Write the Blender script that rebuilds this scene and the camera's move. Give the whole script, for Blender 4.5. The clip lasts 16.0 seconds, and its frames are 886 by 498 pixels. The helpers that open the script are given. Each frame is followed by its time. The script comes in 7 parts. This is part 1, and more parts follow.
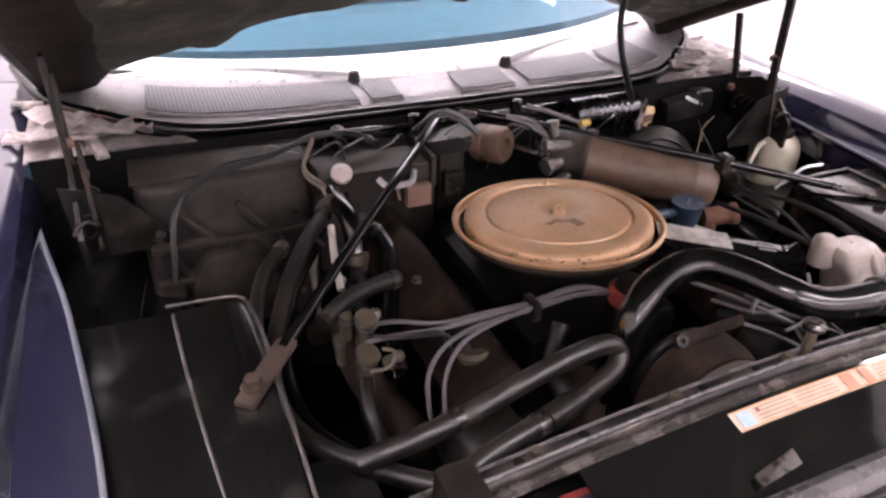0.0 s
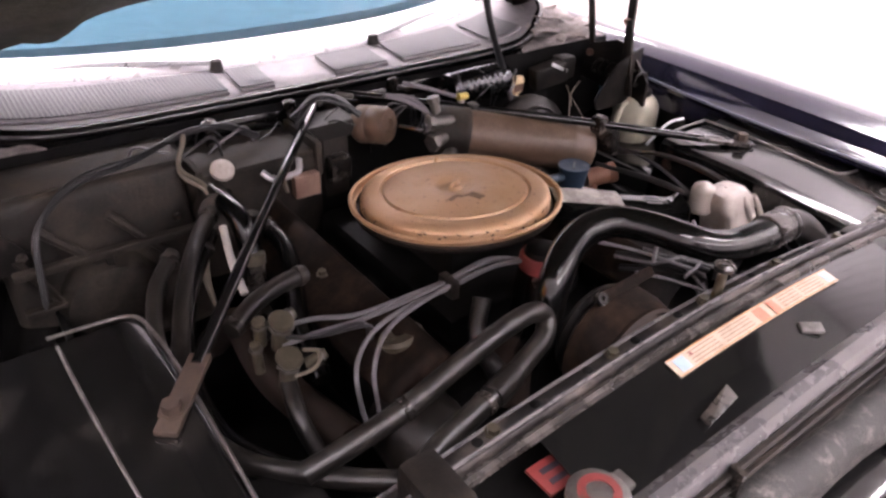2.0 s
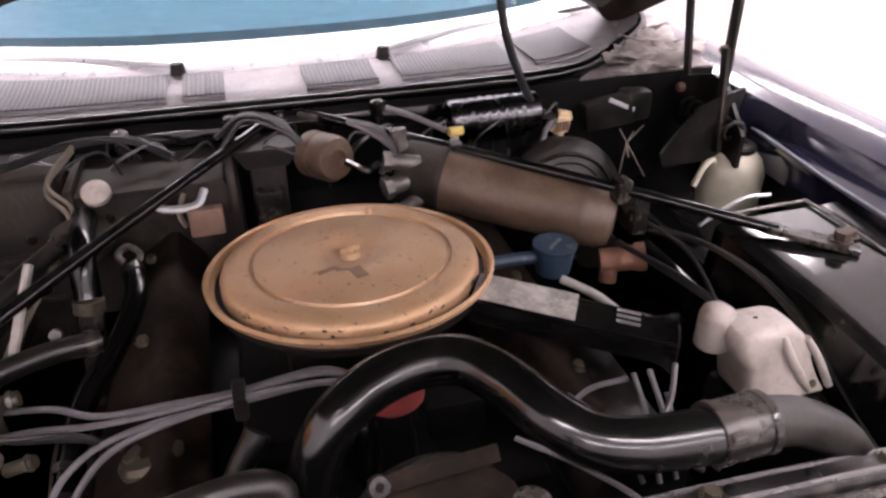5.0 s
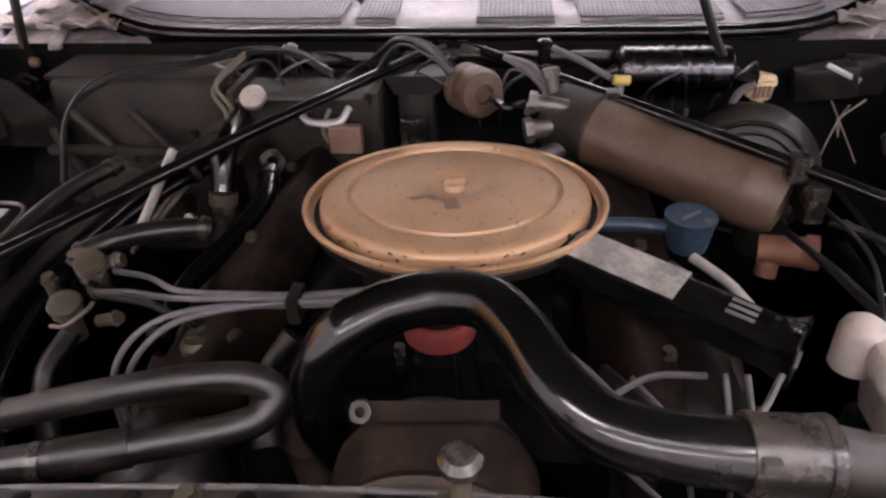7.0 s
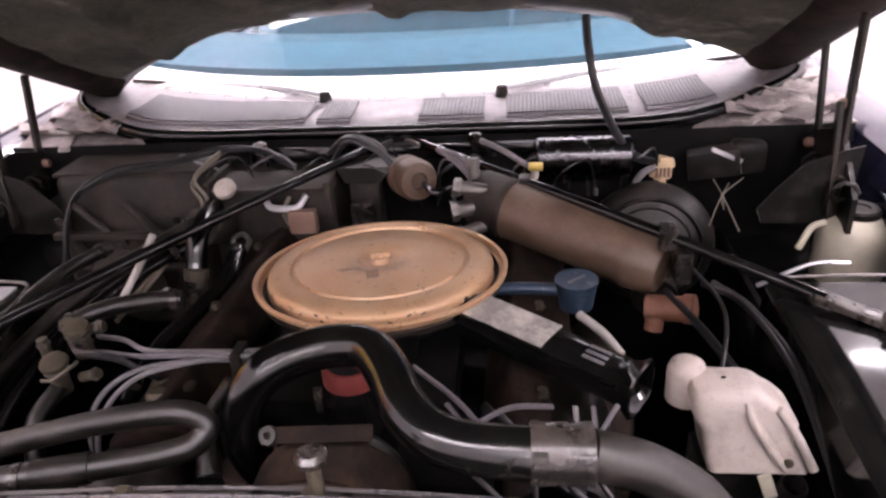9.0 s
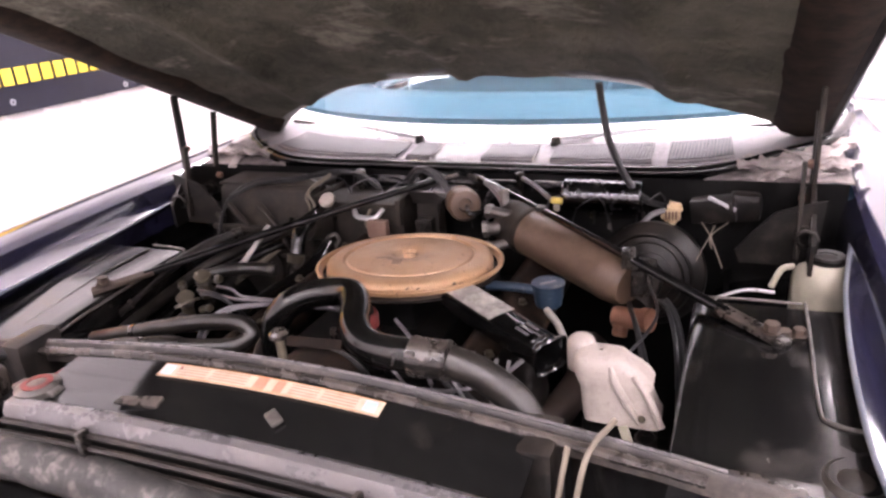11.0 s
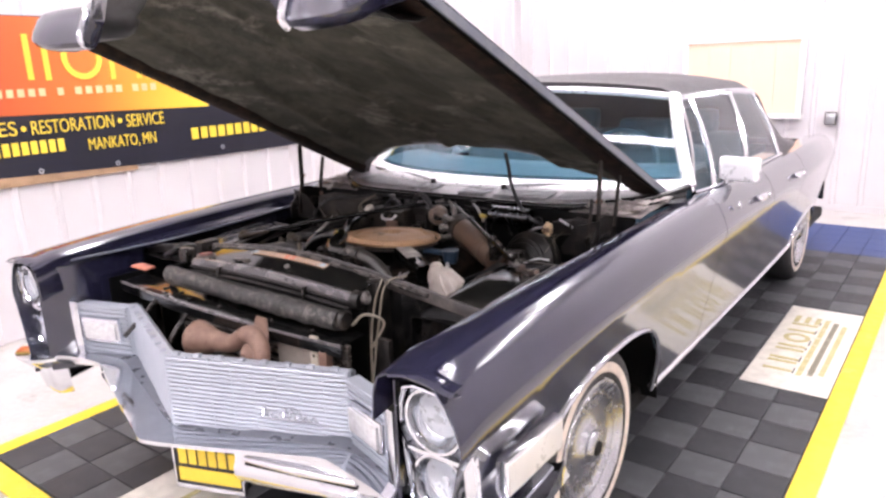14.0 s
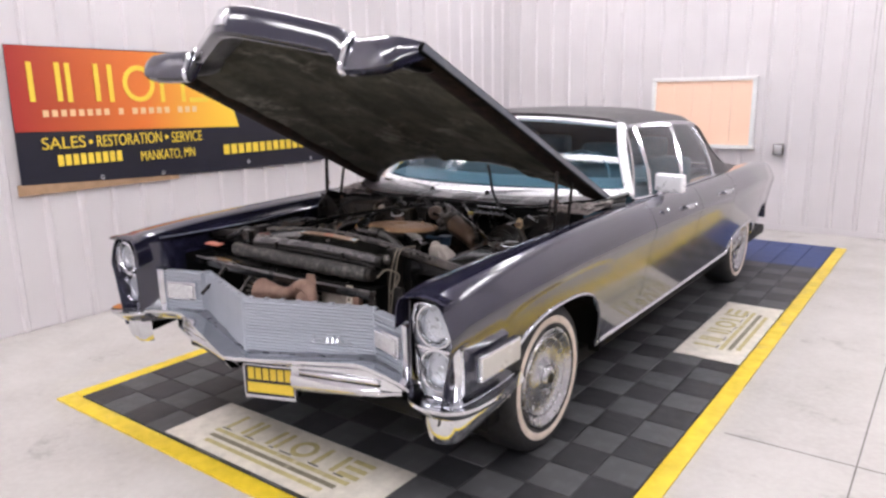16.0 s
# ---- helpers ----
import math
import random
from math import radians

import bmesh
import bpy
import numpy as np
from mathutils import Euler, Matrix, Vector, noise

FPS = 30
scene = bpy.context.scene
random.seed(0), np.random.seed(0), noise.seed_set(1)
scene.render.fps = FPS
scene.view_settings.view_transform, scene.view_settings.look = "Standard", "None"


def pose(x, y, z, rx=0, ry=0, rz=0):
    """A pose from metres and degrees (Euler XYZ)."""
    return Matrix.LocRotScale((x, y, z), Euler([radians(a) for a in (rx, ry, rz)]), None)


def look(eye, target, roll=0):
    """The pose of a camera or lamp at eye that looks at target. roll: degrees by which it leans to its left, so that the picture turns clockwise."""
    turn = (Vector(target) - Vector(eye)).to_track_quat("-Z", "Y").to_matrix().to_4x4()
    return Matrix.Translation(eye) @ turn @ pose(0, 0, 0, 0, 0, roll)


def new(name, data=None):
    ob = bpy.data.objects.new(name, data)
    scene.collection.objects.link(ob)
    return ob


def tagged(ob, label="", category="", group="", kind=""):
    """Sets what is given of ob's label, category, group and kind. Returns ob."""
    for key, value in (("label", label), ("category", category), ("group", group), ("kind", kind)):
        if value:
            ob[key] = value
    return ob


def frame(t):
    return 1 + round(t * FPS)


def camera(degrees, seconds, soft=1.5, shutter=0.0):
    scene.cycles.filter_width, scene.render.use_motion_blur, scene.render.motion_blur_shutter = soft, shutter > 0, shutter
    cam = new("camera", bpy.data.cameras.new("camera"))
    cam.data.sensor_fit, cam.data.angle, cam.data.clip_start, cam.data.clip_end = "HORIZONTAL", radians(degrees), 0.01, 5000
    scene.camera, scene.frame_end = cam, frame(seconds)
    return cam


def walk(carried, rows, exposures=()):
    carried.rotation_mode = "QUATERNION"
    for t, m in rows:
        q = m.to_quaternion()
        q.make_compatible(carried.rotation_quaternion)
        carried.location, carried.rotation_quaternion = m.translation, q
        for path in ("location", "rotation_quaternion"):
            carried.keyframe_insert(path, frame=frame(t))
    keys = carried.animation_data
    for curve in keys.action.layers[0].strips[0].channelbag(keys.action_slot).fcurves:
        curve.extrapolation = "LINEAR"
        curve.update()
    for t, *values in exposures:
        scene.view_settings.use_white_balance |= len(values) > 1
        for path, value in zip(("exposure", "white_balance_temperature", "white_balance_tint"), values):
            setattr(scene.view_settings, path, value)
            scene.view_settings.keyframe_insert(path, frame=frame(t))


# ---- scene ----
cam = camera(64.7, 16.0, soft=2.6)
PATH = [
    (0, (-0.608, -0.788, 1.473), (0.088, 0.774, 0.435), 1.6),
    (0.5, (-0.655, -0.771, 1.477), (0.343, 0.633, 0.459), 4.3),
    (1, (-0.645, -0.752, 1.475), (0.387, 0.618, 0.446), 2.9),
    (1.5, (-0.651, -0.725, 1.466), (0.37, 0.643, 0.423), 2.3),
    (2, (-0.661, -0.726, 1.451), (0.374, 0.615, 0.387), 2.0),
    (2.5, (-0.563, -0.771, 1.429), (0.434, 0.596, 0.363), 1.4),
    (3, (-0.383, -0.8, 1.422), (0.366, 0.733, 0.377), 0.1),
    (3.5, (-0.305, -0.766, 1.425), (0.302, 0.821, 0.37), -0.4),
    (6, (0.025, -0.616, 1.318), (0.25, 1.07, 0.267), 0.8),
    (6.5, (0.047, -0.626, 1.301), (-0.023, 1.041, 0.198), -1.3),
    (7, (0.085, -0.629, 1.304), (-0.098, 1.03, 0.203), -2.2),
    (7.5, (0.139, -0.646, 1.323), (-0.109, 1.033, 0.265), -2.6),
    (8, (0.187, -0.673, 1.333), (-0.02, 1.044, 0.328), -2.2),
    (8.5, (0.204, -0.717, 1.357), (0.016, 1.026, 0.395), -3.6),
    (11, (0.603, -1.029, 1.41), (-0.15, 0.674, 0.677), -4.7),
    (11.5, (0.777, -1.121, 1.43), (-0.146, 0.508, 0.728), -4.2),
    (12, (1.008, -1.191, 1.443), (-0.086, 0.339, 0.765), -2.6),
    (12.5, (1.175, -1.346, 1.45), (0.019, 0.171, 0.846), -3.8),
    (13, (1.355, -1.552, 1.473), (0.218, -0.012, 0.894), -2.9),
    (13.5, (1.557, -1.651, 1.478), (0.411, -0.104, 0.937), -2.0),
    (14, (1.732, -1.802, 1.502), (0.559, -0.265, 0.993), -2.3),
    (14.5, (1.846, -2.036, 1.47), (0.663, -0.499, 0.98), -2.3),
    (15, (1.99, -2.213, 1.49), (0.802, -0.675, 1.014), -1.6),
    (15.5, (2.168, -2.376, 1.528), (0.987, -0.827, 1.074), -1.3),
    (16, (2.217, -2.496, 1.528), (1.057, -0.927, 1.092), -1.0),
]
EXPOSURES = [(0, 1.78, 6600, 22), (3.7, 1.82, 6600, 23), (6, 1.55, 6600, 19), (8.5, 1.7, 6550, 23), (11, 2.0, 6650, 24), (12.5, 1.86, 6550, 22), (14, 1.15, 6400, 16), (15, 0.95, 6300, 13), (15.5, 0.8, 6300, 12), (16, 0.45, 6350, 12)]
walk(cam, [(t, look(eye, target, roll)) for t, eye, target, roll in PATH], EXPOSURES)


# -- world, light --
world = bpy.data.worlds.new("world")
scene.world = world
world.use_nodes = True
world.node_tree.nodes["Background"].inputs[0].default_value = (0.9, 0.95, 1.0, 1)
world.node_tree.nodes["Background"].inputs[1].default_value = 0.35


# -- materials --
class Mat:
    """A principled material built up by small node helpers."""

    def __init__(self, name, colour, rough=0.5, metal=0.0, spec=0.5, coat=0.0):
        self.m = bpy.data.materials.new(name)
        self.m.use_nodes = True
        self.t = self.m.node_tree
        self.b = self.t.nodes["Principled BSDF"]
        self.b.inputs["Base Color"].default_value = (*colour, 1)
        self.b.inputs["Roughness"].default_value = rough
        self.b.inputs["Metallic"].default_value = metal
        self.b.inputs["Specular IOR Level"].default_value = spec
        self.b.inputs["Coat Weight"].default_value = coat
        self.b.inputs["Coat Roughness"].default_value = 0.09
        self.colour = colour
        self.co = None

    def node(self, kind):
        return self.t.nodes.new(kind)

    def link(self, a, b):
        self.t.links.new(a, b)

    def coords(self):
        if self.co is None:
            self.co = self.node("ShaderNodeTexCoord").outputs["Object"]
        return self.co

    def noise(self, scale, detail=4, rough=0.6, stretch=None):
        n = self.node("ShaderNodeTexNoise")
        n.inputs["Scale"].default_value = scale
        n.inputs["Detail"].default_value = detail
        n.inputs["Roughness"].default_value = rough
        src = self.coords()
        if stretch:
            mp = self.node("ShaderNodeMapping")
            mp.inputs["Scale"].default_value = stretch
            self.link(src, mp.inputs["Vector"])
            src = mp.outputs["Vector"]
        self.link(src, n.inputs["Vector"])
        return n.outputs["Fac"]

    def ramp(self, fac, lo, hi, a=0.0, b=1.0):
        n = self.node("ShaderNodeMapRange")
        n.inputs["From Min"].default_value, n.inputs["From Max"].default_value = lo, hi
        n.inputs["To Min"].default_value, n.inputs["To Max"].default_value = a, b
        self.link(fac, n.inputs["Value"])
        return n.outputs["Result"]

    def base(self):
        s = self.b.inputs["Base Color"]
        return s.links[0].from_socket if s.links else None

    def tint(self, fac, colour):
        """Mix another colour over the base by fac."""
        n = self.node("ShaderNodeMix")
        n.data_type = "RGBA"
        old = self.base()
        if old:
            self.link(old, n.inputs[6])
        else:
            n.inputs[6].default_value = (*self.colour, 1)
        n.inputs[7].default_value = (*colour, 1)
        self.link(fac, n.inputs[0])
        self.link(n.outputs[2], self.b.inputs["Base Color"])
        return self

    def rough(self, fac):
        self.link(fac, self.b.inputs["Roughness"])
        return self

    def bump(self, fac, strength=0.2, dist=0.002):
        n = self.node("ShaderNodeBump")
        n.inputs["Strength"].default_value = strength
        n.inputs["Distance"].default_value = dist
        self.link(fac, n.inputs["Height"])
        s = self.b.inputs["Normal"]
        if s.links:
            self.link(s.links[0].from_socket, n.inputs["Normal"])
        self.link(n.outputs["Normal"], s)
        return self


def dusty(name, colour, dust, rough=0.45, amount=(0.45, 0.75), scale=9.0, metal=0.0, bump=0.15, top=0.6, coat=0.0, grain=0.55, spec=0.5):
    """A surface with blotchy dirt; the dirt lies thicker on what faces up."""
    k = Mat(name, colour, rough, metal, coat=coat, spec=spec)
    n1 = k.noise(scale, 5, 0.65)
    n2 = k.noise(scale * 9, 3, 0.6)
    geo = k.node("ShaderNodeNewGeometry")
    sep = k.node("ShaderNodeSeparateXYZ")
    k.link(geo.outputs["Normal"], sep.inputs[0])
    up = k.ramp(sep.outputs["Z"], 0.0, 1.0, 0.0, top)
    blot = k.ramp(n1, amount[0], amount[1])
    add = k.node("ShaderNodeMath")
    add.operation = "MULTIPLY_ADD"
    k.link(blot, add.inputs[0])
    add.inputs[1].default_value = 0.65
    k.link(up, add.inputs[2])
    mul = k.node("ShaderNodeMath")
    mul.operation = "MULTIPLY"
    k.link(add.outputs[0], mul.inputs[0])
    k.link(k.ramp(n2, 0.25, 0.7, 0.45, 1.0), mul.inputs[1])
    cl = k.node("ShaderNodeClamp")
    k.link(mul.outputs[0], cl.inputs[0])
    k.tint(cl.outputs[0], dust)
    n3 = k.noise(scale * 24, 4, 0.7)
    k.tint(k.ramp(n3, 0.60, 0.74, 0.0, grain), tuple(min(0.8, q * 1.5) for q in dust))
    k.tint(k.ramp(k.noise(scale * 3.3, 5, 0.7), 0.55, 0.75, 0.0, 0.7), tuple(q * 0.5 for q in colour))
    k.rough(k.ramp(cl.outputs[0], 0.0, 1.0, rough, min(0.95, rough + 0.4)))
    if bump:
        k.bump(n2, bump, 0.002)
    return k.m


def painted(name, colour, rough=0.3, wear=None, scale=20.0, metal=0.0, bump=0.05, spread=0.12, coat=0.0):
    """A nearly even surface with slight mottling."""
    k = Mat(name, colour, rough, metal, coat=coat)
    n1 = k.noise(scale, 4)
    dark = tuple(c * (1 - spread * 2) for c in colour)
    k.tint(k.ramp(n1, 0.35, 0.7), dark)
    if wear:
        k.tint(k.ramp(k.noise(scale * 0.6, 6, 0.7), 0.58, 0.66), wear)
    k.rough(k.ramp(k.noise(scale * 2, 3), 0.3, 0.7, max(0.03, rough - 0.06), rough + 0.08))
    if bump:
        k.bump(k.noise(scale * 8, 2), bump, 0.001)
    return k.m


navy = Mat("navy_car_paint", (0.013, 0.013, 0.030), 0.14, coat=0.9)
navy.tint(navy.ramp(navy.noise(1.5, 2), 0.3, 0.7, 0.0, 0.5), (0.016, 0.016, 0.033))
navy.rough(navy.ramp(navy.noise(2.0, 2), 0.3, 0.7, 0.13, 0.17))
NAVY = navy.m
CHROME = painted("chrome", (0.78, 0.79, 0.82), 0.09, metal=1.0, scale=14, bump=0.02, spread=0.06)
SILVER = painted("dull_silver", (0.66, 0.67, 0.69), 0.32, metal=0.7, scale=22, bump=0.03, spread=0.05)
SLATMETAL = painted("bright_grille_metal", (0.42, 0.45, 0.50), 0.42, metal=0.45, scale=3, bump=0.0, spread=0.03)
GRILLEBACK = painted("grille_backing", (0.20, 0.21, 0.23), 0.5, metal=0.4, scale=16)
EASTWALL = painted("grey_wall_sheet", (0.64, 0.62, 0.63), 0.5, scale=2.0, bump=0.02, spread=0.04)
SHELFMETAL = painted("shelf_metal", (0.20, 0.21, 0.24), 0.3, metal=0.6, scale=10, spread=0.06)
LAMPBACK = painted("bright_lamp_backing", (0.72, 0.73, 0.76), 0.3, metal=0.5, scale=30, bump=0.1, spread=0.04)
SUPPORT = dusty("dusty_black_support", (0.006, 0.005, 0.005), (0.15, 0.125, 0.105), 0.36, (0.46, 0.72), 13, top=0.0, bump=0.15)
SATINCHROME = painted("satin_chrome", (0.52, 0.52, 0.54), 0.24, metal=0.95, scale=14, bump=0.02, spread=0.08)
AMBERWHITE = painted("clear_marker_lens", (0.52, 0.50, 0.45), 0.3, scale=8, bump=0.0, spread=0.04)
ALU = dusty("aged_aluminium", (0.16, 0.15, 0.14), (0.05, 0.045, 0.04), 0.35, (0.42, 0.62), 40, metal=0.7, top=0.0, bump=0.25)
VINYL = painted("dark_vinyl", (0.035, 0.031, 0.034), 0.45, scale=40, bump=0.25)
TYRE = painted("tyre_rubber", (0.018, 0.018, 0.019), 0.65, scale=30, bump=0.1)
WHITEWALL = painted("whitewall", (0.72, 0.62, 0.53), 0.55, scale=25, bump=0.05)
BLACKGLOSS = dusty("black_enamel", (0.005, 0.005, 0.005), (0.07, 0.058, 0.048), 0.08, (0.64, 0.88), 9, top=0.0, bump=0.03, grain=0.1)
BLACKSAT = dusty("black_dusty_metal", (0.005, 0.0046, 0.0043), (0.060, 0.046, 0.036), 0.36, (0.5, 0.78), 16, top=0.12, bump=0.3, spec=0.32)
BLACKDEEP = dusty("grimy_black", (0.003, 0.003, 0.003), (0.014, 0.012, 0.010), 0.55, (0.5, 0.8), 14, top=0.1, bump=0.3, spec=0.15)
HOSE = dusty("hose_rubber", (0.0025, 0.0025, 0.0025), (0.013, 0.012, 0.010), 0.17, (0.55, 0.85), 10, top=0.0, bump=0.05)
# dusty rubber; its paler tone also paints light on two black hoses
HOSEDUSTLIT = dusty("dusty_lit_hose_rubber", (0.0055, 0.005, 0.0046), (0.047, 0.039, 0.030), 0.32, (0.48, 0.76), 16, top=0.16)
BOXDUST = dusty("dusty_heater_case", (0.013, 0.011, 0.0095), (0.068, 0.054, 0.040), 0.55, (0.45, 0.68), 15, top=0.16, bump=0.45, spec=0.25)
BROWN = dusty("brown_coated_metal", (0.085, 0.054, 0.036), (0.17, 0.118, 0.082), 0.38, (0.42, 0.68), 22, top=0.12, bump=0.25)
BROWNRUST = dusty("rusty_brown_metal", (0.15, 0.085, 0.062), (0.27, 0.18, 0.135), 0.6, (0.4, 0.65), 25, top=0.15)
GREYDUST = dusty("grey_dusty_steel", (0.011, 0.010, 0.009), (0.105, 0.085, 0.072), 0.2, (0.45, 0.68), 17, metal=0.0, top=0.12, bump=0.2)
# the dust is partly real, partly a painted lift for veiling glare
PLATEGLOSS = dusty("dusty_hazed_black_enamel", (0.005, 0.005, 0.005), (0.10, 0.088, 0.078), 0.12, (0.56, 0.84), 9, top=0.0, bump=0.02, grain=0.12, coat=0.4)
COWLGREY = dusty("dusty_cowl_paint", (0.12, 0.117, 0.126), (0.33, 0.305, 0.31), 0.35, (0.35, 0.65), 14, top=0.28)
PALEDEBRIS = dusty("pale_cowl_dirt", (0.22, 0.195, 0.185), (0.55, 0.49, 0.47), 0.55, (0.42, 0.58), 30, top=0.1, bump=0.5)
COWLDIRT = dusty("cowl_dirt", (0.10, 0.088, 0.085), (0.42, 0.37, 0.36), 0.6, (0.4, 0.6), 22, top=0.2, bump=0.4)
FANRUST = dusty("dark_rusty_fan", (0.022, 0.014, 0.010), (0.06, 0.035, 0.024), 0.6, (0.4, 0.65), 25, top=0.1)
FACETED = painted("faceted_reflector", (0.86, 0.86, 0.88), 0.12, metal=1.0, scale=14, bump=0.6, spread=0.02)
FOAM = dusty("mottled_foam", (0.009, 0.009, 0.0085), (0.20, 0.185, 0.168), 0.5, (0.50, 0.63), 48, top=0.04, bump=0.7)
LIPMETAL = dusty("dusty_lip_metal", (0.10, 0.096, 0.10), (0.15, 0.13, 0.12), 0.24, (0.45, 0.7), 14, metal=0.3, top=0.1, bump=0.15)
RUSTEND = dusty("rusty_steel", (0.034, 0.022, 0.016), (0.085, 0.056, 0.037), 0.65, (0.4, 0.65), 45, top=0.1)
GREYWIRE = painted("grey_wire", (0.15, 0.143, 0.15), 0.35, scale=60)
BLACKWIRE = painted("black_wire", (0.015, 0.015, 0.016), 0.35, scale=60)
TANWIRE = painted("tan_wire", (0.15, 0.128, 0.098), 0.5, scale=60)
WHITEWIRE = painted("white_wire", (0.42, 0.40, 0.37), 0.45, scale=60)
WHITEPLASTIC = dusty("dirty_white_plastic", (0.42, 0.375, 0.335), (0.12, 0.09, 0.068), 0.4, (0.45, 0.72), 18, top=-0.05, bump=0.15, grain=0.5)
CREAMPLASTIC = painted("cream_plastic", (0.50, 0.47, 0.37), 0.35, wear=(0.34, 0.33, 0.24), scale=18)
YELLOWTAN = painted("cream_connector", (0.66, 0.50, 0.30), 0.5, wear=(0.30, 0.19, 0.10), scale=60)
YELLOWCAP = painted("pale_yellow_plastic", (0.62, 0.48, 0.12), 0.45, scale=60)
BLUEPLASTIC = painted("blue_valve_paint", (0.022, 0.042, 0.070), 0.4, wear=(0.09, 0.105, 0.12), scale=50)
BRASS = dusty("tarnished_brass", (0.07, 0.06, 0.042), (0.16, 0.14, 0.10), 0.4, (0.45, 0.75), 60, metal=0.4, top=0.05)
REDPAINT = painted("faded_red", (0.17, 0.028, 0.025), 0.5, wear=(0.06, 0.025, 0.02), scale=50)
ORANGE = painted("rust_orange", (0.2, 0.09, 0.055), 0.6, wear=(0.1, 0.06, 0.04), scale=50)
WHITEPAINT = painted("white_enamel", (0.8, 0.79, 0.78), 0.35, scale=20, bump=0.02, spread=0.04)
WALLMAT = painted("pale_wall_sheet", (0.66, 0.63, 0.64), 0.33, scale=2.0, bump=0.02, spread=0.03)
CEIL = painted("white_ceiling_sheet", (0.75, 0.74, 0.74), 0.5, scale=2.0, bump=0.02, spread=0.03)
CARDBOARD = painted("cardboard", (0.42, 0.27, 0.16), 0.8, scale=15, bump=0.1)
BLUETRIM = painted("blue_interior_vinyl", (0.10, 0.20, 0.26), 0.45, scale=30, bump=0.1)
JOINT = painted("joint_filler", (0.16, 0.145, 0.13), 0.7, scale=6, spread=0.2)
TEXTYEL = painted("yellow_print", (0.85, 0.62, 0.06), 0.5, scale=12, bump=0.0, spread=0.04)
TEXTWHITE = painted("pale_print", (0.8, 0.55, 0.3), 0.5, scale=12, bump=0.0, spread=0.04)
BLACKPRINT = painted("black_print", (0.02, 0.02, 0.03), 0.5, scale=12, bump=0.0)
BANNERBLACK = painted("banner_black", (0.013, 0.013, 0.025), 0.42, scale=4, bump=0.03)
LINEYELLOW = painted("yellow_floor_line", (0.82, 0.60, 0.03), 0.45, wear=(0.6, 0.45, 0.08), scale=9, bump=0.05)
REDLENS = painted("red_lens", (0.3, 0.02, 0.02), 0.2, scale=20)
LENSWHITE = painted("clear_ribbed_lens", (0.62, 0.62, 0.62), 0.15, scale=60, bump=0.3, metal=0.3)


def lid_material():
    k = Mat("gold_enamel", (0.56, 0.35, 0.195), 0.36, 0.25)
    k.tint(k.ramp(k.noise(5, 2), 0.3, 0.8, 0, 0.7), (0.40, 0.235, 0.12))
    k.tint(k.ramp(k.noise(11, 3, 0.5), 0.4, 0.75, 0, 0.5), (0.60, 0.45, 0.31))
    k.tint(k.ramp(k.noise(7, 3, 0.55), 0.45, 0.85, 0, 0.6), (0.24, 0.13, 0.065))
    k.tint(k.ramp(k.noise(150, 4, 0.7), 0.635, 0.67, 0, 0.9), (0.07, 0.032, 0.016))
    k.tint(k.ramp(k.noise(38, 5, 0.7), 0.63, 0.70, 0, 0.8), (0.11, 0.055, 0.028))
    k.rough(k.ramp(k.noise(20, 4), 0.3, 0.7, 0.30, 0.46))
    k.bump(k.noise(130, 3), 0.08, 0.001)
    return k.m


def insulation_material():
    k = Mat("worn_hood_insulation", (0.042, 0.041, 0.030), 0.9, spec=0.25)
    k.tint(k.ramp(k.noise(5, 6, 0.7), 0.42, 0.7), (0.105, 0.10, 0.075))
    k.tint(k.ramp(k.noise(2.6, 5, 0.75, (1, 1.6, 1)), 0.56, 0.68, 0, 0.7), (0.25, 0.235, 0.19))
    k.tint(k.ramp(k.noise(22, 4, 0.7), 0.55, 0.75, 0, 0.7), (0.035, 0.035, 0.028))
    k.bump(k.noise(10, 6, 0.7), 0.8, 0.02)
    k.bump(k.noise(90, 4), 0.5, 0.004)
    return k.m


def concrete_material():
    k = Mat("concrete", (0.50, 0.475, 0.45), 0.55)
    k.tint(k.ramp(k.noise(1.3, 6, 0.65), 0.35, 0.7), (0.38, 0.36, 0.335))
    k.tint(k.ramp(k.noise(30, 4), 0.4, 0.8, 0, 0.35), (0.6, 0.58, 0.55))
    k.tint(k.ramp(k.noise(2.6, 5, 0.7), 0.60, 0.70, 0, 0.6), (0.22, 0.195, 0.175))
    k.rough(k.ramp(k.noise(3, 5), 0.3, 0.7, 0.35, 0.65))
    k.bump(k.noise(120, 3), 0.1, 0.001)
    return k.m


def tile_material(name, colour, vary):
    k = Mat(name, colour, 0.5)
    info = k.node("ShaderNodeObjectInfo")
    k.tint(k.ramp(info.outputs["Random"], 0, 1, 0, 0.5), vary)
    k.tint(k.ramp(k.noise(14, 5), 0.5, 0.8, 0, 0.5), tuple(c * 1.8 + 0.02 for c in colour))
    w = k.node("ShaderNodeTexWave")
    w.inputs["Scale"].default_value = 90
    w.bands_direction = "DIAGONAL"
    k.link(k.coords(), w.inputs["Vector"])
    k.bump(w.outputs["Fac"], 0.35, 0.002)
    return k.m


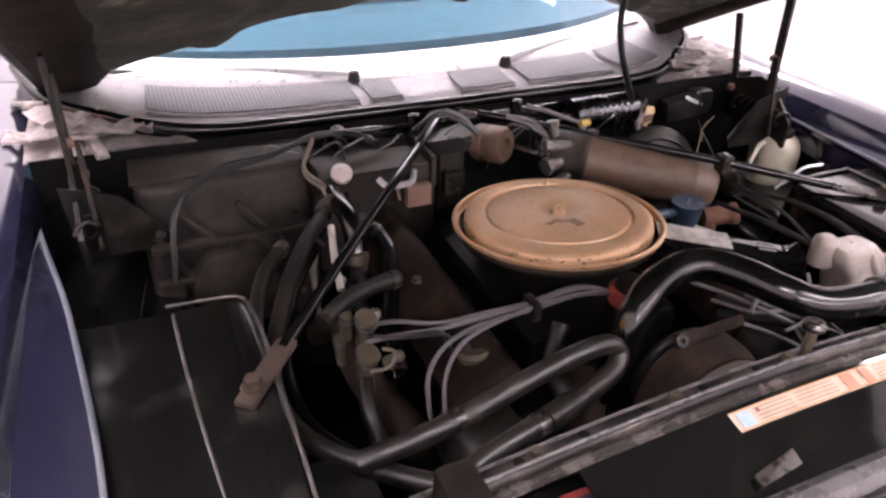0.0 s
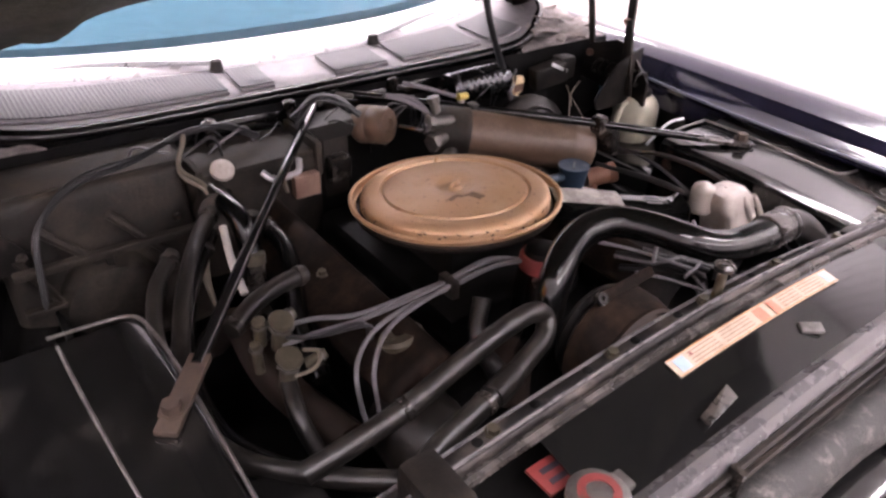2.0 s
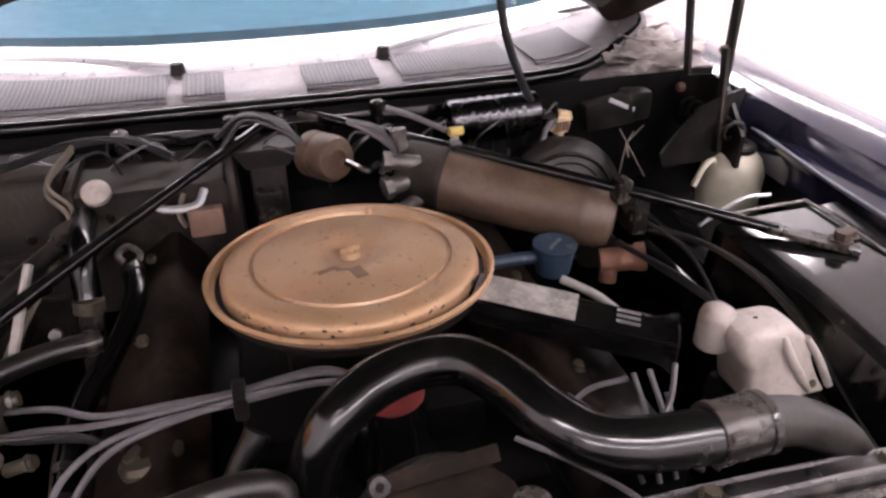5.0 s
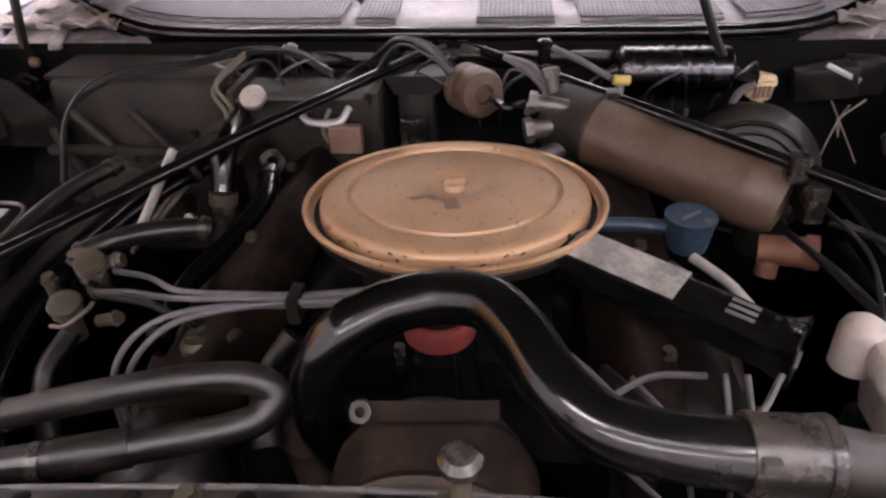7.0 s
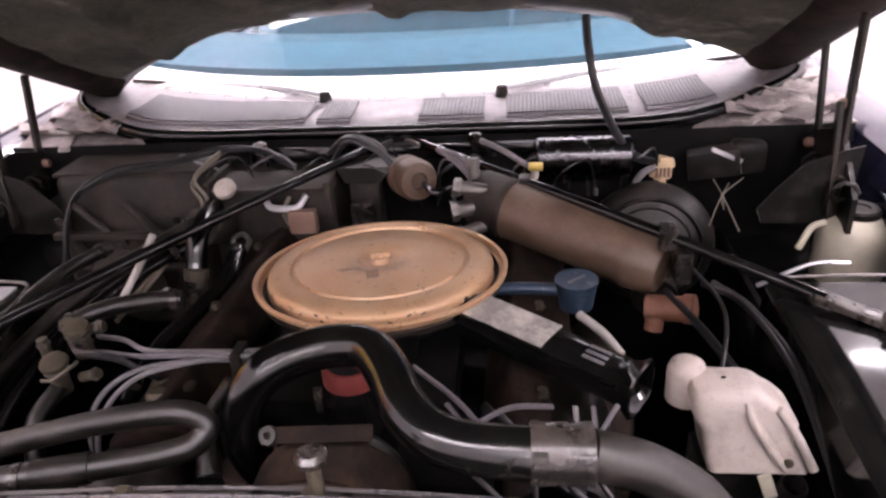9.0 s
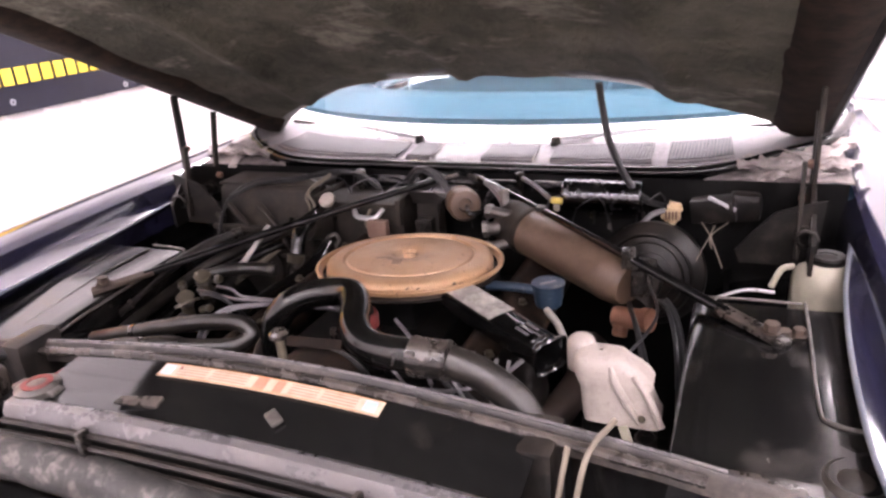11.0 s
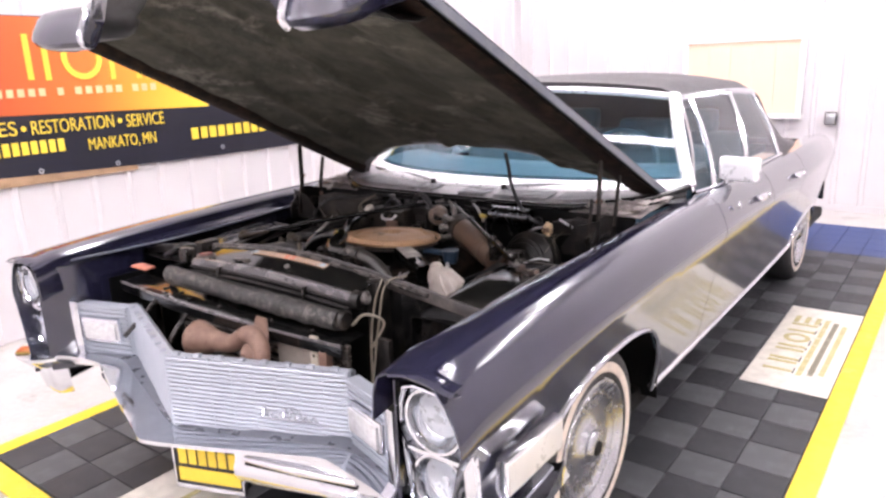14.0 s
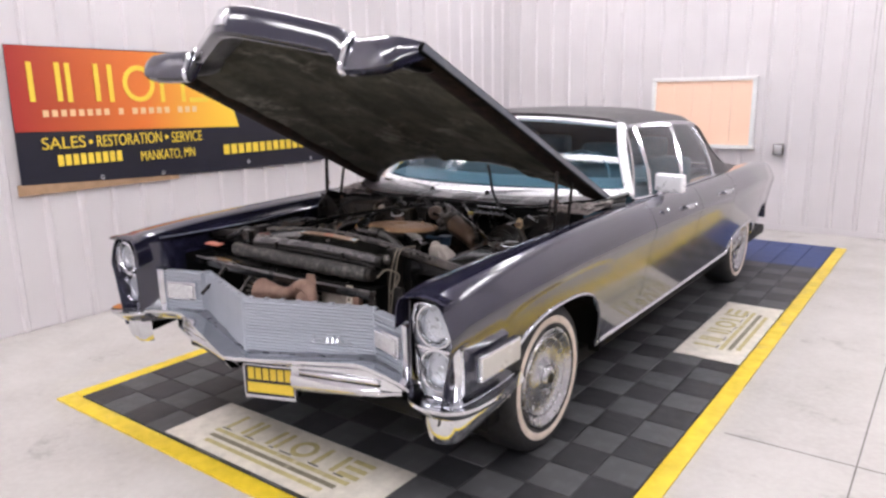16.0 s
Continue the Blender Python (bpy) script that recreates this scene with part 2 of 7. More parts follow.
def gradient_material():
    """Printed sheet that runs from red to yellow along its length."""
    k = Mat("red_to_yellow_print", (0.5, 0.05, 0.03), 0.45)
    sep = k.node("ShaderNodeSeparateXYZ")
    k.link(k.coords(), sep.inputs[0])
    r = k.node("ShaderNodeValToRGB")
    e = r.color_ramp.elements
    e[0].position, e[0].color = 0.0, (0.36, 0.025, 0.02, 1)
    e[1].position, e[1].color = 1.0, (0.95, 0.62, 0.05, 1)
    m = r.color_ramp.elements.new(0.55)
    m.color = (0.75, 0.19, 0.03, 1)
    k.link(k.ramp(sep.outputs["Y"], -0.36, 1.4), r.inputs[0])
    k.link(r.outputs[0], k.b.inputs["Base Color"])
    k.bump(k.noise(4, 3), 0.15, 0.01)
    return k.m


def glass_material(name, tint, gloss_rough=0.02):
    m = bpy.data.materials.new(name)
    m.use_nodes = True
    t = m.node_tree
    t.nodes.clear()
    out = t.nodes.new("ShaderNodeOutputMaterial")
    mix = t.nodes.new("ShaderNodeMixShader")
    tr = t.nodes.new("ShaderNodeBsdfTransparent")
    tr.inputs[0].default_value = (*tint, 1)
    gl = t.nodes.new("ShaderNodeBsdfGlossy")
    gl.inputs["Roughness"].default_value = gloss_rough
    gl.inputs[0].default_value = (0.95, 0.97, 1, 1)
    fr = t.nodes.new("ShaderNodeFresnel")
    fr.inputs[0].default_value = 1.52
    t.links.new(fr.outputs[0], mix.inputs[0])
    t.links.new(tr.outputs[0], mix.inputs[1])
    t.links.new(gl.outputs[0], mix.inputs[2])
    t.links.new(mix.outputs[0], out.inputs[0])
    return m


def glow_material(name, colour, strength):
    m = bpy.data.materials.new(name)
    m.use_nodes = True
    t = m.node_tree
    b = t.nodes["Principled BSDF"]
    b.inputs["Base Color"].default_value = (*colour, 1)
    b.inputs["Emission Color"].default_value = (*colour, 1)
    b.inputs["Emission Strength"].default_value = strength
    return m


def sticker_material():
    k = Mat("cream_paper_decal", (0.44, 0.345, 0.265), 0.55)
    k.tint(k.ramp(k.noise(60, 4), 0.5, 0.7, 0, 0.6), (0.32, 0.22, 0.15))
    return k.m


def mesh_material():
    """Fine woven vent mesh."""
    k = Mat("vent_mesh", (0.03, 0.03, 0.035), 0.5)
    w1, w2 = k.node("ShaderNodeTexWave"), k.node("ShaderNodeTexWave")
    w1.inputs["Scale"].default_value = w2.inputs["Scale"].default_value = 40
    w2.bands_direction = "Y"
    k.link(k.coords(), w1.inputs["Vector"])
    k.link(k.coords(), w2.inputs["Vector"])
    mx = k.node("ShaderNodeMath")
    mx.operation = "MAXIMUM"
    k.link(w1.outputs["Fac"], mx.inputs[0])
    k.link(w2.outputs["Fac"], mx.inputs[1])
    k.tint(k.ramp(mx.outputs[0], 0.75, 0.95, 0, 0.8), (0.15, 0.145, 0.15))
    k.bump(mx.outputs[0], 0.6, 0.002)
    return k.m


LID = lid_material()
LIDSTAIN = painted("dark_gold_stain", (0.22, 0.125, 0.062), 0.4, scale=60)
PRINTTAN = painted("faint_tan_print", (0.24, 0.17, 0.12), 0.5, scale=60)
INSUL = insulation_material()
# chrome whitened in its base colour, to stand in for bright reflections
BRIGHTTRIM = painted("whitened_chrome_trim", (0.86, 0.86, 0.88), 0.3, metal=0.35, scale=14, bump=0.02, spread=0.03)
rust = Mat("oily_dark_rust", (0.010, 0.007, 0.0055), 0.8, spec=0.12)
rust.tint(rust.ramp(rust.noise(22, 5, 0.65), 0.42, 0.66), (0.030, 0.018, 0.012))
rust.bump(rust.noise(160, 3), 0.3, 0.002)
RUSTDARK = rust.m
PALEPLATE = dusty("dull_tan_plate", (0.22, 0.19, 0.165), (0.36, 0.31, 0.27), 0.55, (0.4, 0.65), 18, top=0.1)
PALESTAY = painted("cream_painted_stay", (0.50, 0.45, 0.36), 0.5, wear=(0.3, 0.24, 0.17), scale=30)
# paler than the navy paint: the bonnet edge's light is put into this colour
FLANGEBLUE = dusty("pale_blue_edge", (0.10, 0.112, 0.135), (0.20, 0.20, 0.20), 0.35, (0.45, 0.7), 12, top=0.0, bump=0.1)
CANMETAL = painted("dark_lacquered_tin", (0.10, 0.10, 0.105), 0.22, metal=1.0, scale=20, bump=0.0)
CONCRETE = concrete_material()
TILEDARK = tile_material("charcoal_tile", (0.020, 0.021, 0.024), (0.028, 0.029, 0.032))
# paler copy of the charcoal tile, painting light on ribs that run crosswise
TILELIT = tile_material("lit_charcoal_tile", (0.070, 0.072, 0.076), (0.055, 0.057, 0.06))
TILEBLUE = tile_material("blue_tile", (0.02, 0.045, 0.16), (0.03, 0.06, 0.2))
TILELOGO = painted("pale_logo_tile", (0.70, 0.66, 0.58), 0.45, scale=14, bump=0.1)
LOGOYEL = painted("faded_olive_print", (0.50, 0.44, 0.20), 0.5, wear=(0.62, 0.57, 0.42), scale=20, bump=0.05)
LOGODARK = painted("faded_dark_print", (0.20, 0.18, 0.12), 0.5, wear=(0.5, 0.46, 0.34), scale=20, bump=0.05)
GRADIENT = gradient_material()
GLASS = glass_material("tinted_windscreen_glass", (0.74, 0.87, 0.9))
SIDEGLASS = glass_material("tinted_side_glass", (0.62, 0.7, 0.7))
LAMPGLASS = glass_material("clear_lamp_glass", (0.92, 0.94, 0.95))
STICKER = sticker_material()
VENTMESH = mesh_material()


# -- mesh helpers --
def mesh_of(name, bm, material, smooth=True, angle=40):
    bmesh.ops.recalc_face_normals(bm, faces=bm.faces)
    me = bpy.data.meshes.new(name)
    bm.to_mesh(me)
    bm.free()
    me.materials.append(material)
    if smooth:
        me.shade_smooth()
        me.set_sharp_from_angle(angle=radians(angle))
    return me


def part(name, bm, material, parent=None, label="", angle=40):
    ob = new(name, mesh_of(name, bm, material, True, angle))
    if parent is not None:
        ob.parent = parent
    if label:
        tagged(ob, label)
    return ob


def empty(name, label, category, group="", kind=""):
    ob = new(name)
    ob.empty_display_size = 0.05
    return tagged(ob, label, category, group, kind)


def box(bm, x0, x1, y0, y1, z0, z1, bevel=0.0, m=None, seg=2):
    before = set(bm.verts)
    v = bmesh.ops.create_cube(bm, size=1.0)["verts"]
    for p in v:
        p.co = Vector(((x0 + x1) / 2 + p.co.x * (x1 - x0), (y0 + y1) / 2 + p.co.y * (y1 - y0), (z0 + z1) / 2 + p.co.z * (z1 - z0)))
    if bevel:
        es = {e for p in v for e in p.link_edges}
        bmesh.ops.bevel(bm, geom=list(es), offset=bevel, segments=seg, affect="EDGES", profile=0.6)
    if m is not None:
        for p in bm.verts:
            if p not in before:
                p.co = m @ p.co
    return bm


def B(*args, **kw):
    return box(bmesh.new(), *args, **kw)


def spline(pts, n=8):
    """A smooth line through the points (Catmull-Rom)."""
    p = [Vector(q) for q in pts]
    if len(p) < 3:
        return p
    p = [p[0] * 2 - p[1]] + p + [p[-1] * 2 - p[-2]]
    out = []
    for i in range(1, len(p) - 2):
        a, b, c, d = p[i - 1:i + 3]
        for k in range(n):
            t = k / n
            out.append(0.5 * ((2 * b) + (c - a) * t + (2 * a - 5 * b + 4 * c - d) * t * t + (3 * b - a - 3 * c + d) * t ** 3))
    out.append(p[-2])
    return out


def tube(bm, pts, r, seg=10, n=8, ends=True, raw=False):
    """A round tube along a smooth line. r: one radius or one for each given point."""
    line = [Vector(q) for q in pts] if raw else spline(pts, n)
    m = len(line)
    radii = [r] * m if isinstance(r, (int, float)) else list(np.interp(np.linspace(0, 1, m), np.linspace(0, 1, len(r)), r))
    rings, side = [], None
    for i, c in enumerate(line):
        d = (line[min(i + 1, m - 1)] - line[max(i - 1, 0)])
        d = d.normalized() if d.length > 1e-9 else Vector((0, 0, 1))
        if side is None:
            side = d.cross(Vector((0, 0, 1)))
            if side.length < 0.1:
                side = d.cross(Vector((1, 0, 0)))
        side = (side - d * side.dot(d)).normalized()
        up = d.cross(side)
        rings.append([bm.verts.new(c + (side * math.cos(a) + up * math.sin(a)) * radii[i]) for a in (2 * math.pi * k / seg for k in range(seg))])
    for a, b in zip(rings, rings[1:]):
        for k in range(seg):
            bm.faces.new((a[k], a[(k + 1) % seg], b[(k + 1) % seg], b[k]))
    if ends:
        bm.faces.new(rings[0])
        bm.faces.new(rings[-1])
    return bm


def T(pts, r, **kw):
    return tube(bmesh.new(), pts, r, **kw)


def lathe(bm, profile, m=None, seg=32):
    """Turn (radius, height) points about z, then place by m."""
    m = m or Matrix()
    rings = []
    for r, z in profile:
        if r < 1e-6:
            rings.append([bm.verts.new(m @ Vector((0, 0, z)))])
        else:
            rings.append([bm.verts.new(m @ Vector((r * math.cos(2 * math.pi * k / seg), r * math.sin(2 * math.pi * k / seg), z))) for k in range(seg)])
    for a, b in zip(rings, rings[1:]):
        for k in range(seg):
            j = (k + 1) % seg
            if len(a) == 1 and len(b) == 1:
                continue
            if len(a) == 1:
                bm.faces.new((a[0], b[j], b[k]))
            elif len(b) == 1:
                bm.faces.new((a[k], a[j], b[0]))
            else:
                bm.faces.new((a[k], a[j], b[j], b[k]))
    return bm


def L(profile, m=None, seg=32):
    return lathe(bmesh.new(), profile, m, seg)


def along(a, b):
    """The pose whose z axis runs from a to b."""
    a, b = Vector(a), Vector(b)
    return Matrix.Translation(a) @ (b - a).to_track_quat("Z", "Y").to_matrix().to_4x4()


def grid(bm, rows, closed=False):
    """Faces over rows of points."""
    vs = [[bm.verts.new(p) for p in row] for row in rows]
    for a, b in zip(vs, vs[1:]):
        n = len(a)
        for k in range(n if closed else n - 1):
            j = (k + 1) % n
            bm.faces.new((a[k], a[j], b[j], b[k]))
    return vs


def shell(rows, thick, closed=False):
    """A sheet over rows of points, given a thickness along its own normals."""
    P = np.array([[tuple(p) for p in r] for r in rows], dtype=float)
    du = np.gradient(P, axis=0)
    dv = np.gradient(P, axis=1)
    N = np.cross(du, dv)
    ln = np.linalg.norm(N, axis=2, keepdims=True)
    N = N / np.maximum(ln, 1e-12)
    bm = bmesh.new()
    a = grid(bm, [[Vector(p) for p in r] for r in P])
    b = grid(bm, [[Vector(p) for p in r] for r in P - N * thick])
    n, m = len(a), len(a[0])
    edge = [(i, 0) for i in range(n)] + [(n - 1, j) for j in range(1, m)] + [(i, m - 1) for i in range(n - 2, -1, -1)] + [(0, j) for j in range(m - 2, 0, -1)]
    for (i, j), (k, l) in zip(edge, edge[1:] + edge[:1]):
        bm.faces.new((a[i][j], a[k][l], b[k][l], b[i][j]))
    return bm


def sweep(path, section, up=(0, 0, 1)):
    """Carry a section of (side, height) points along a line in plan, kept upright."""
    rows = []
    m = len(path)
    for i, c in enumerate(path):
        c = Vector(c)
        d = Vector(path[min(i + 1, m - 1)]) - Vector(path[max(i - 1, 0)])
        d.z = 0
        d.normalize()
        s = Vector((d.y, -d.x, 0))
        sec = section(i / (m - 1)) if callable(section) else section
        rows.append([c + s * a + Vector((0, 0, h)) for a, h in sec])
    bm = bmesh.new()
    vs = grid(bm, rows, closed=True)
    bm.faces.new(vs[0])
    bm.faces.new(vs[-1])
    return bm


def prism(bm, outline, a, b):
    """Extrude a flat outline from offset vector a to b."""
    va = [bm.verts.new(Vector(p) + Vector(a)) for p in outline]
    vb = [bm.verts.new(Vector(p) + Vector(b)) for p in outline]
    n = len(outline)
    bm.faces.new(va)
    bm.faces.new(vb[::-1])
    for k in range(n):
        bm.faces.new((va[k], va[(k + 1) % n], vb[(k + 1) % n], vb[k]))
    return bm


def wobble(bm, amount, scale):
    for v in bm.verts:
        v.co += noise.noise_vector(v.co * scale) * amount
    return bm


def cr(table, t):
    """Smooth value of a table of (place, value) at t."""
    xs = [a for a, _ in table]
    ys = [b for _, b in table]
    if t <= xs[0]:
        return ys[0]
    if t >= xs[-1]:
        return ys[-1]
    i = max(k for k in range(len(xs)) if xs[k] <= t)
    i = min(i, len(xs) - 2)
    h = xs[i + 1] - xs[i]
    s = (t - xs[i]) / h
    d = lambda k: 0.0 if k in (0, len(xs) - 1) else (ys[k + 1] - ys[k - 1]) / (xs[k + 1] - xs[k - 1])
    a, b = d(i) * h, d(i + 1) * h
    return (2 * s ** 3 - 3 * s * s + 1) * ys[i] + (s ** 3 - 2 * s * s + s) * a + (-2 * s ** 3 + 3 * s * s) * ys[i + 1] + (s ** 3 - s * s) * b


def hexbolt(bm, at, r=0.008, h=0.007, axis=(0, 0, 1)):
    lathe(bm, [(0, h), (r, h), (r, 0), (r * 1.5, 0), (r * 1.5, -0.0015), (0, -0.0015)], along(at, Vector(at) + Vector(axis)), 6)
    return bm


def text_mesh(name, body, size, m, material, parent, depth=0.002, width=None, label=""):
    cu = bpy.data.curves.new(name, "FONT")
    cu.body, cu.size, cu.extrude = body, size, depth
    ob = bpy.data.objects.new(name, cu)
    scene.collection.objects.link(ob)
    dg = bpy.context.evaluated_depsgraph_get()
    dg.update()
    me = bpy.data.meshes.new_from_object(ob.evaluated_get(dg))
    bpy.data.objects.remove(ob)
    xs = [v.co.x for v in me.vertices]
    k = width / (max(xs) - min(xs)) if width else 1.0
    me.transform(m @ Matrix.Diagonal((k, 1, 1, 1)) @ Matrix.Translation((-min(xs), 0, 0)))
    me.name = name
    me.materials.clear()
    me.materials.append(material)
    out = new(name, me)
    out.parent = parent
    return tagged(out, label) if label else out


# -- the room --
WX, EX, SY, NY, TOP = -2.72, 5.6, -7.0, 5.74, 4.3


def ribbed_wall(name, length, height, place, label):
    """A wall of sheet metal with upright ribs; local x along the wall, local y out of it to the room."""
    bm = bmesh.new()
    prof = []
    x = 0.0
    while x < length:
        for dx, dy in ((0, 0), (0.155, 0), (0.168, 0.018), (0.192, 0.018), (0.205, 0), (0.235, 0)):
            if x + dx <= length:
                prof.append((x + dx, dy))
        x += 0.235
    prof.append((length, 0))
    grid(bm, [[(a, b, z) for a, b in prof] for z in (0.0, height / 2, height)])
    back = [(0, -0.12), (length, -0.12)]
    grid(bm, [[(a, b, z) for a, b in back] for z in (0.0, height)])
    ob = part(name, bm, WALLMAT, angle=25)
    ob.matrix_world = place
    return tagged(ob, label, "wall", kind="structure")


wall_west = ribbed_wall("wall_west", NY - SY, TOP, Matrix.Translation((WX, NY, 0)) @ pose(0, 0, 0, 0, 0, -90), "pale grey ribbed sheet-metal wall with upright seams")
wall_north = ribbed_wall("wall_north", EX - WX, TOP, Matrix.Translation((EX, NY, 0)) @ pose(0, 0, 0, 0, 0, 180), "pale grey ribbed sheet-metal wall at the back")
wall_east = ribbed_wall("wall_east", NY - SY, TOP, Matrix.Translation((EX, SY, 0)) @ pose(0, 0, 0, 0, 0, 90), "pale grey ribbed sheet-metal wall")
wall_east.data.materials[0] = EASTWALL
wall_south = ribbed_wall("wall_south", EX - WX, TOP, Matrix.Translation((WX, SY, 0)), "pale grey ribbed sheet-metal wall")

floor = part("floor", B(WX - 0.2, EX + 0.2, SY - 0.2, NY + 0.2, -0.15, -0.004), CONCRETE)
tagged(floor, "grey polished concrete floor with stains and saw-cut joints", "floor", kind="structure")
ceiling = part("ceiling", B(WX - 0.2, EX + 0.2, SY - 0.2, NY + 0.2, TOP, TOP + 0.1), CEIL)
tagged(ceiling, "white sheet-metal ceiling", "ceiling", kind="structure")
bm = bmesh.new()
box(bm, WX + 0.001, EX, NY - 0.03, NY - 0.019, 0.0, 0.06)
tagged(part("baseboard", bm, WALLMAT), "pale grey base trim along the back wall", "baseboard", kind="structure")

# saw cuts in the slab
for k, (x0, x1, y0, y1) in enumerate(((2.02, 2.026, -6.5, 5.7), (-2.7, -1.5, 0.6, 0.606), (1.5, 5.5, 0.6, 0.606))):
    c = part("floor_joint", B(x0, x1, y0, y1, -0.006, -0.003), JOINT)
    tagged(c, "dark saw-cut joint in the concrete", "floor joint", kind="structure")

LAMP = glow_material("lamp_diffuser", (1.0, 0.965, 0.985), 18.0)


def ceiling_light(x, y, length, across=False):
    e = empty("ceiling_light", "long white fluorescent ceiling light fixture", "ceiling light", "ceiling lights")
    w, l = (length, 0.3) if across else (0.3, length)
    part("frame", B(-w / 2 - 0.03, w / 2 + 0.03, -l / 2 - 0.03, l / 2 + 0.03, -0.03, 0.0), WHITEPAINT, e)
    part("diffuser", B(-w / 2, w / 2, -l / 2, l / 2, -0.055, -0.031), LAMP, e)
    e.location = (x, y, TOP - 0.002)
    return e


for x in (-1.6, 1.2, 4.0):
    for y in (-5.4, -2.4, 0.8, 4.2):
        ceiling_light(x, y, 2.3, True)

# window in the back wall
win = empty("window_1", "white-framed window with warm pale blinds lit from behind", "window", kind="structure")
y = NY - 0.02
for n, a in (("frame_top", (-0.762, 0.384, y - 0.035, y + 0.01, 1.605, 1.65)), ("frame_bottom", (-0.775, 0.398, y - 0.06, y + 0.01, 0.866, 0.91)),
             ("frame_side", (-0.762, -0.715, y - 0.034, y + 0.01, 0.91, 1.605)), ("frame_side", (0.337, 0.384, y - 0.034, y + 0.01, 0.91, 1.605))):
    part(n, B(*a, bevel=0.004), WHITEPAINT, win)
BLIND = glow_material("lit_blind", (0.80, 0.54, 0.40), 0.14)
for k in range(5):
    x0 = -0.715 + k * 0.2104
    part("blind", B(x0, x0 + 0.2064, y - 0.012 - 0.004 * (k % 2), y - 0.004, 0.91, 1.605), BLIND, win)

# socket box
so = empty("wall_socket", "small grey electrical box on the back wall", "socket")
part("box", B(-0.05, 0.05, -0.05, 0, -0.06, 0.06, bevel=0.008), GREYDUST, so)
part("cover", B(-0.04, 0.04, -0.056, -0.05, -0.05, 0.05, bevel=0.003), SILVER, so)
so.location = (0.645, NY - 0.018, 0.874)

# banner
X = WX + 0.03
ban = empty("banner", "vinyl banner, red to yellow above and black below with yellow lettering", "banner")


def banner_sheet(name, outline, x, mat, lab=""):
    bm = bmesh.new()
    prism(bm, [(x, a, b) for a, b in outline], (-0.002, 0, 0), (0.002, 0, 0))
    return part(name, bm, mat, ban, lab)


low = [(-0.37, 1.0), (0.3, 0.975), (0.9, 0.955), (1.5, 0.945), (2.1, 0.94), (2.8, 0.945), (3.5, 0.96)]
banner_sheet("sheet", low + [(3.5, 1.86), (1.5, 1.88), (-0.36, 1.895)], X, BANNERBLACK)
banner_sheet("colour_field", [(-0.365, 1.345), (1.47, 1.30), (1.29, 1.87), (-0.36, 1.892)], X + 0.006, GRADIENT, "field running from dark red to yellow")
RY = Matrix.Translation((X + 0.012, 0, 0)) @ pose(0, 0, 0, 90, 0, 90)


def on_banner(y, z):
    return Matrix.Translation((0, y, z)) @ RY


# brand marks as plain shapes
def letter_shape(kind, y0, y1, z0, z1):
    w = 0.035
    a, b = X + 0.009, X + 0.014
    mid = (y0 + y1) / 2
    if kind in (0, 1):
        bars = [(y0, y0 + w, z0, z1), (y1 - w, y1, z0, z1)]
    elif kind == 2:
        bars = [(mid - w / 2, mid + w / 2, z0, z1)]
    elif kind == 3:
        r = (z1 - z0) / 2
        part("emblem_ring", L([(r, 0), (r, 0.005), (r - w, 0.005), (r - w, 0), (r, 0)], Matrix.Translation((a, mid, (z0 + z1) / 2)) @ pose(0, 0, 0, 0, 90, 0), 28), TEXTYEL, ban)
        bars = []
    else:
        bars = [(y0, y1, z, z + w) for z in (z0, (z0 + z1) / 2 - w / 2, z1 - w)]
    for q in bars:
        part("emblem_bar", B(a, b, *q), TEXTYEL, ban)


y = -0.24
for kind, w in ((0, 0.22), (1, 0.24), (2, 0.1), (3, 0.28), (0, 0.22), (4, 0.18)):
    letter_shape(kind, y, y + w, 1.535 - 0.02 * (y + 0.24), 1.79 - 0.012 * (y + 0.24))
    y += w + 0.035
y = -0.17
for w in (0.5, 0.06, 0.34, 0.2):
    n = max(1, int(w / 0.06))
    for k in range(n):
        part("fine_bar", B(X + 0.009, X + 0.012, y + k * w / n, y + (k + 0.62) * w / n, 1.435, 1.48), TEXTWHITE, ban)
    y += w + 0.05
for s, a, b in (("SALES", -0.205, 0.10), ("RESTORATION", 0.185, 0.71), ("SERVICE", 0.80, 1.08)):
    text_mesh("lettering", s, 0.115, on_banner(a, 1.222 - 0.012 * (a + 0.2)), TEXTYEL, ban, width=b - a, label="yellow capital letters")
for yy in (0.14, 0.755):
    part("dot", L([(0, 0.003), (0.016, 0.003), (0.016, 0)], Matrix.Translation((X + 0.009, yy, 1.255)) @ pose(0, 0, 0, 0, 90, 0), 12), TEXTYEL, ban)
text_mesh("lettering", "MANKATO, MN", 0.105, on_banner(0.52, 1.09), TEXTYEL, ban, width=0.48, label="yellow capital letters")
for a, b, z in ((-0.11, 0.38, 1.105),):
    n = 9
    for k in range(n):
        part("print_bar", B(X + 0.009, X + 0.012, a + (b - a) * k / n, a + (b - a) * (k + 0.72) / n, z, z + 0.075), TEXTYEL, ban)
n = 22
for k in range(n):
    part("print_bar", B(X + 0.009, X + 0.012, 1.29 + k * 0.078, 1.29 + (k + 0.75) * 0.078, 1.08, 1.16), TEXTYEL, ban)
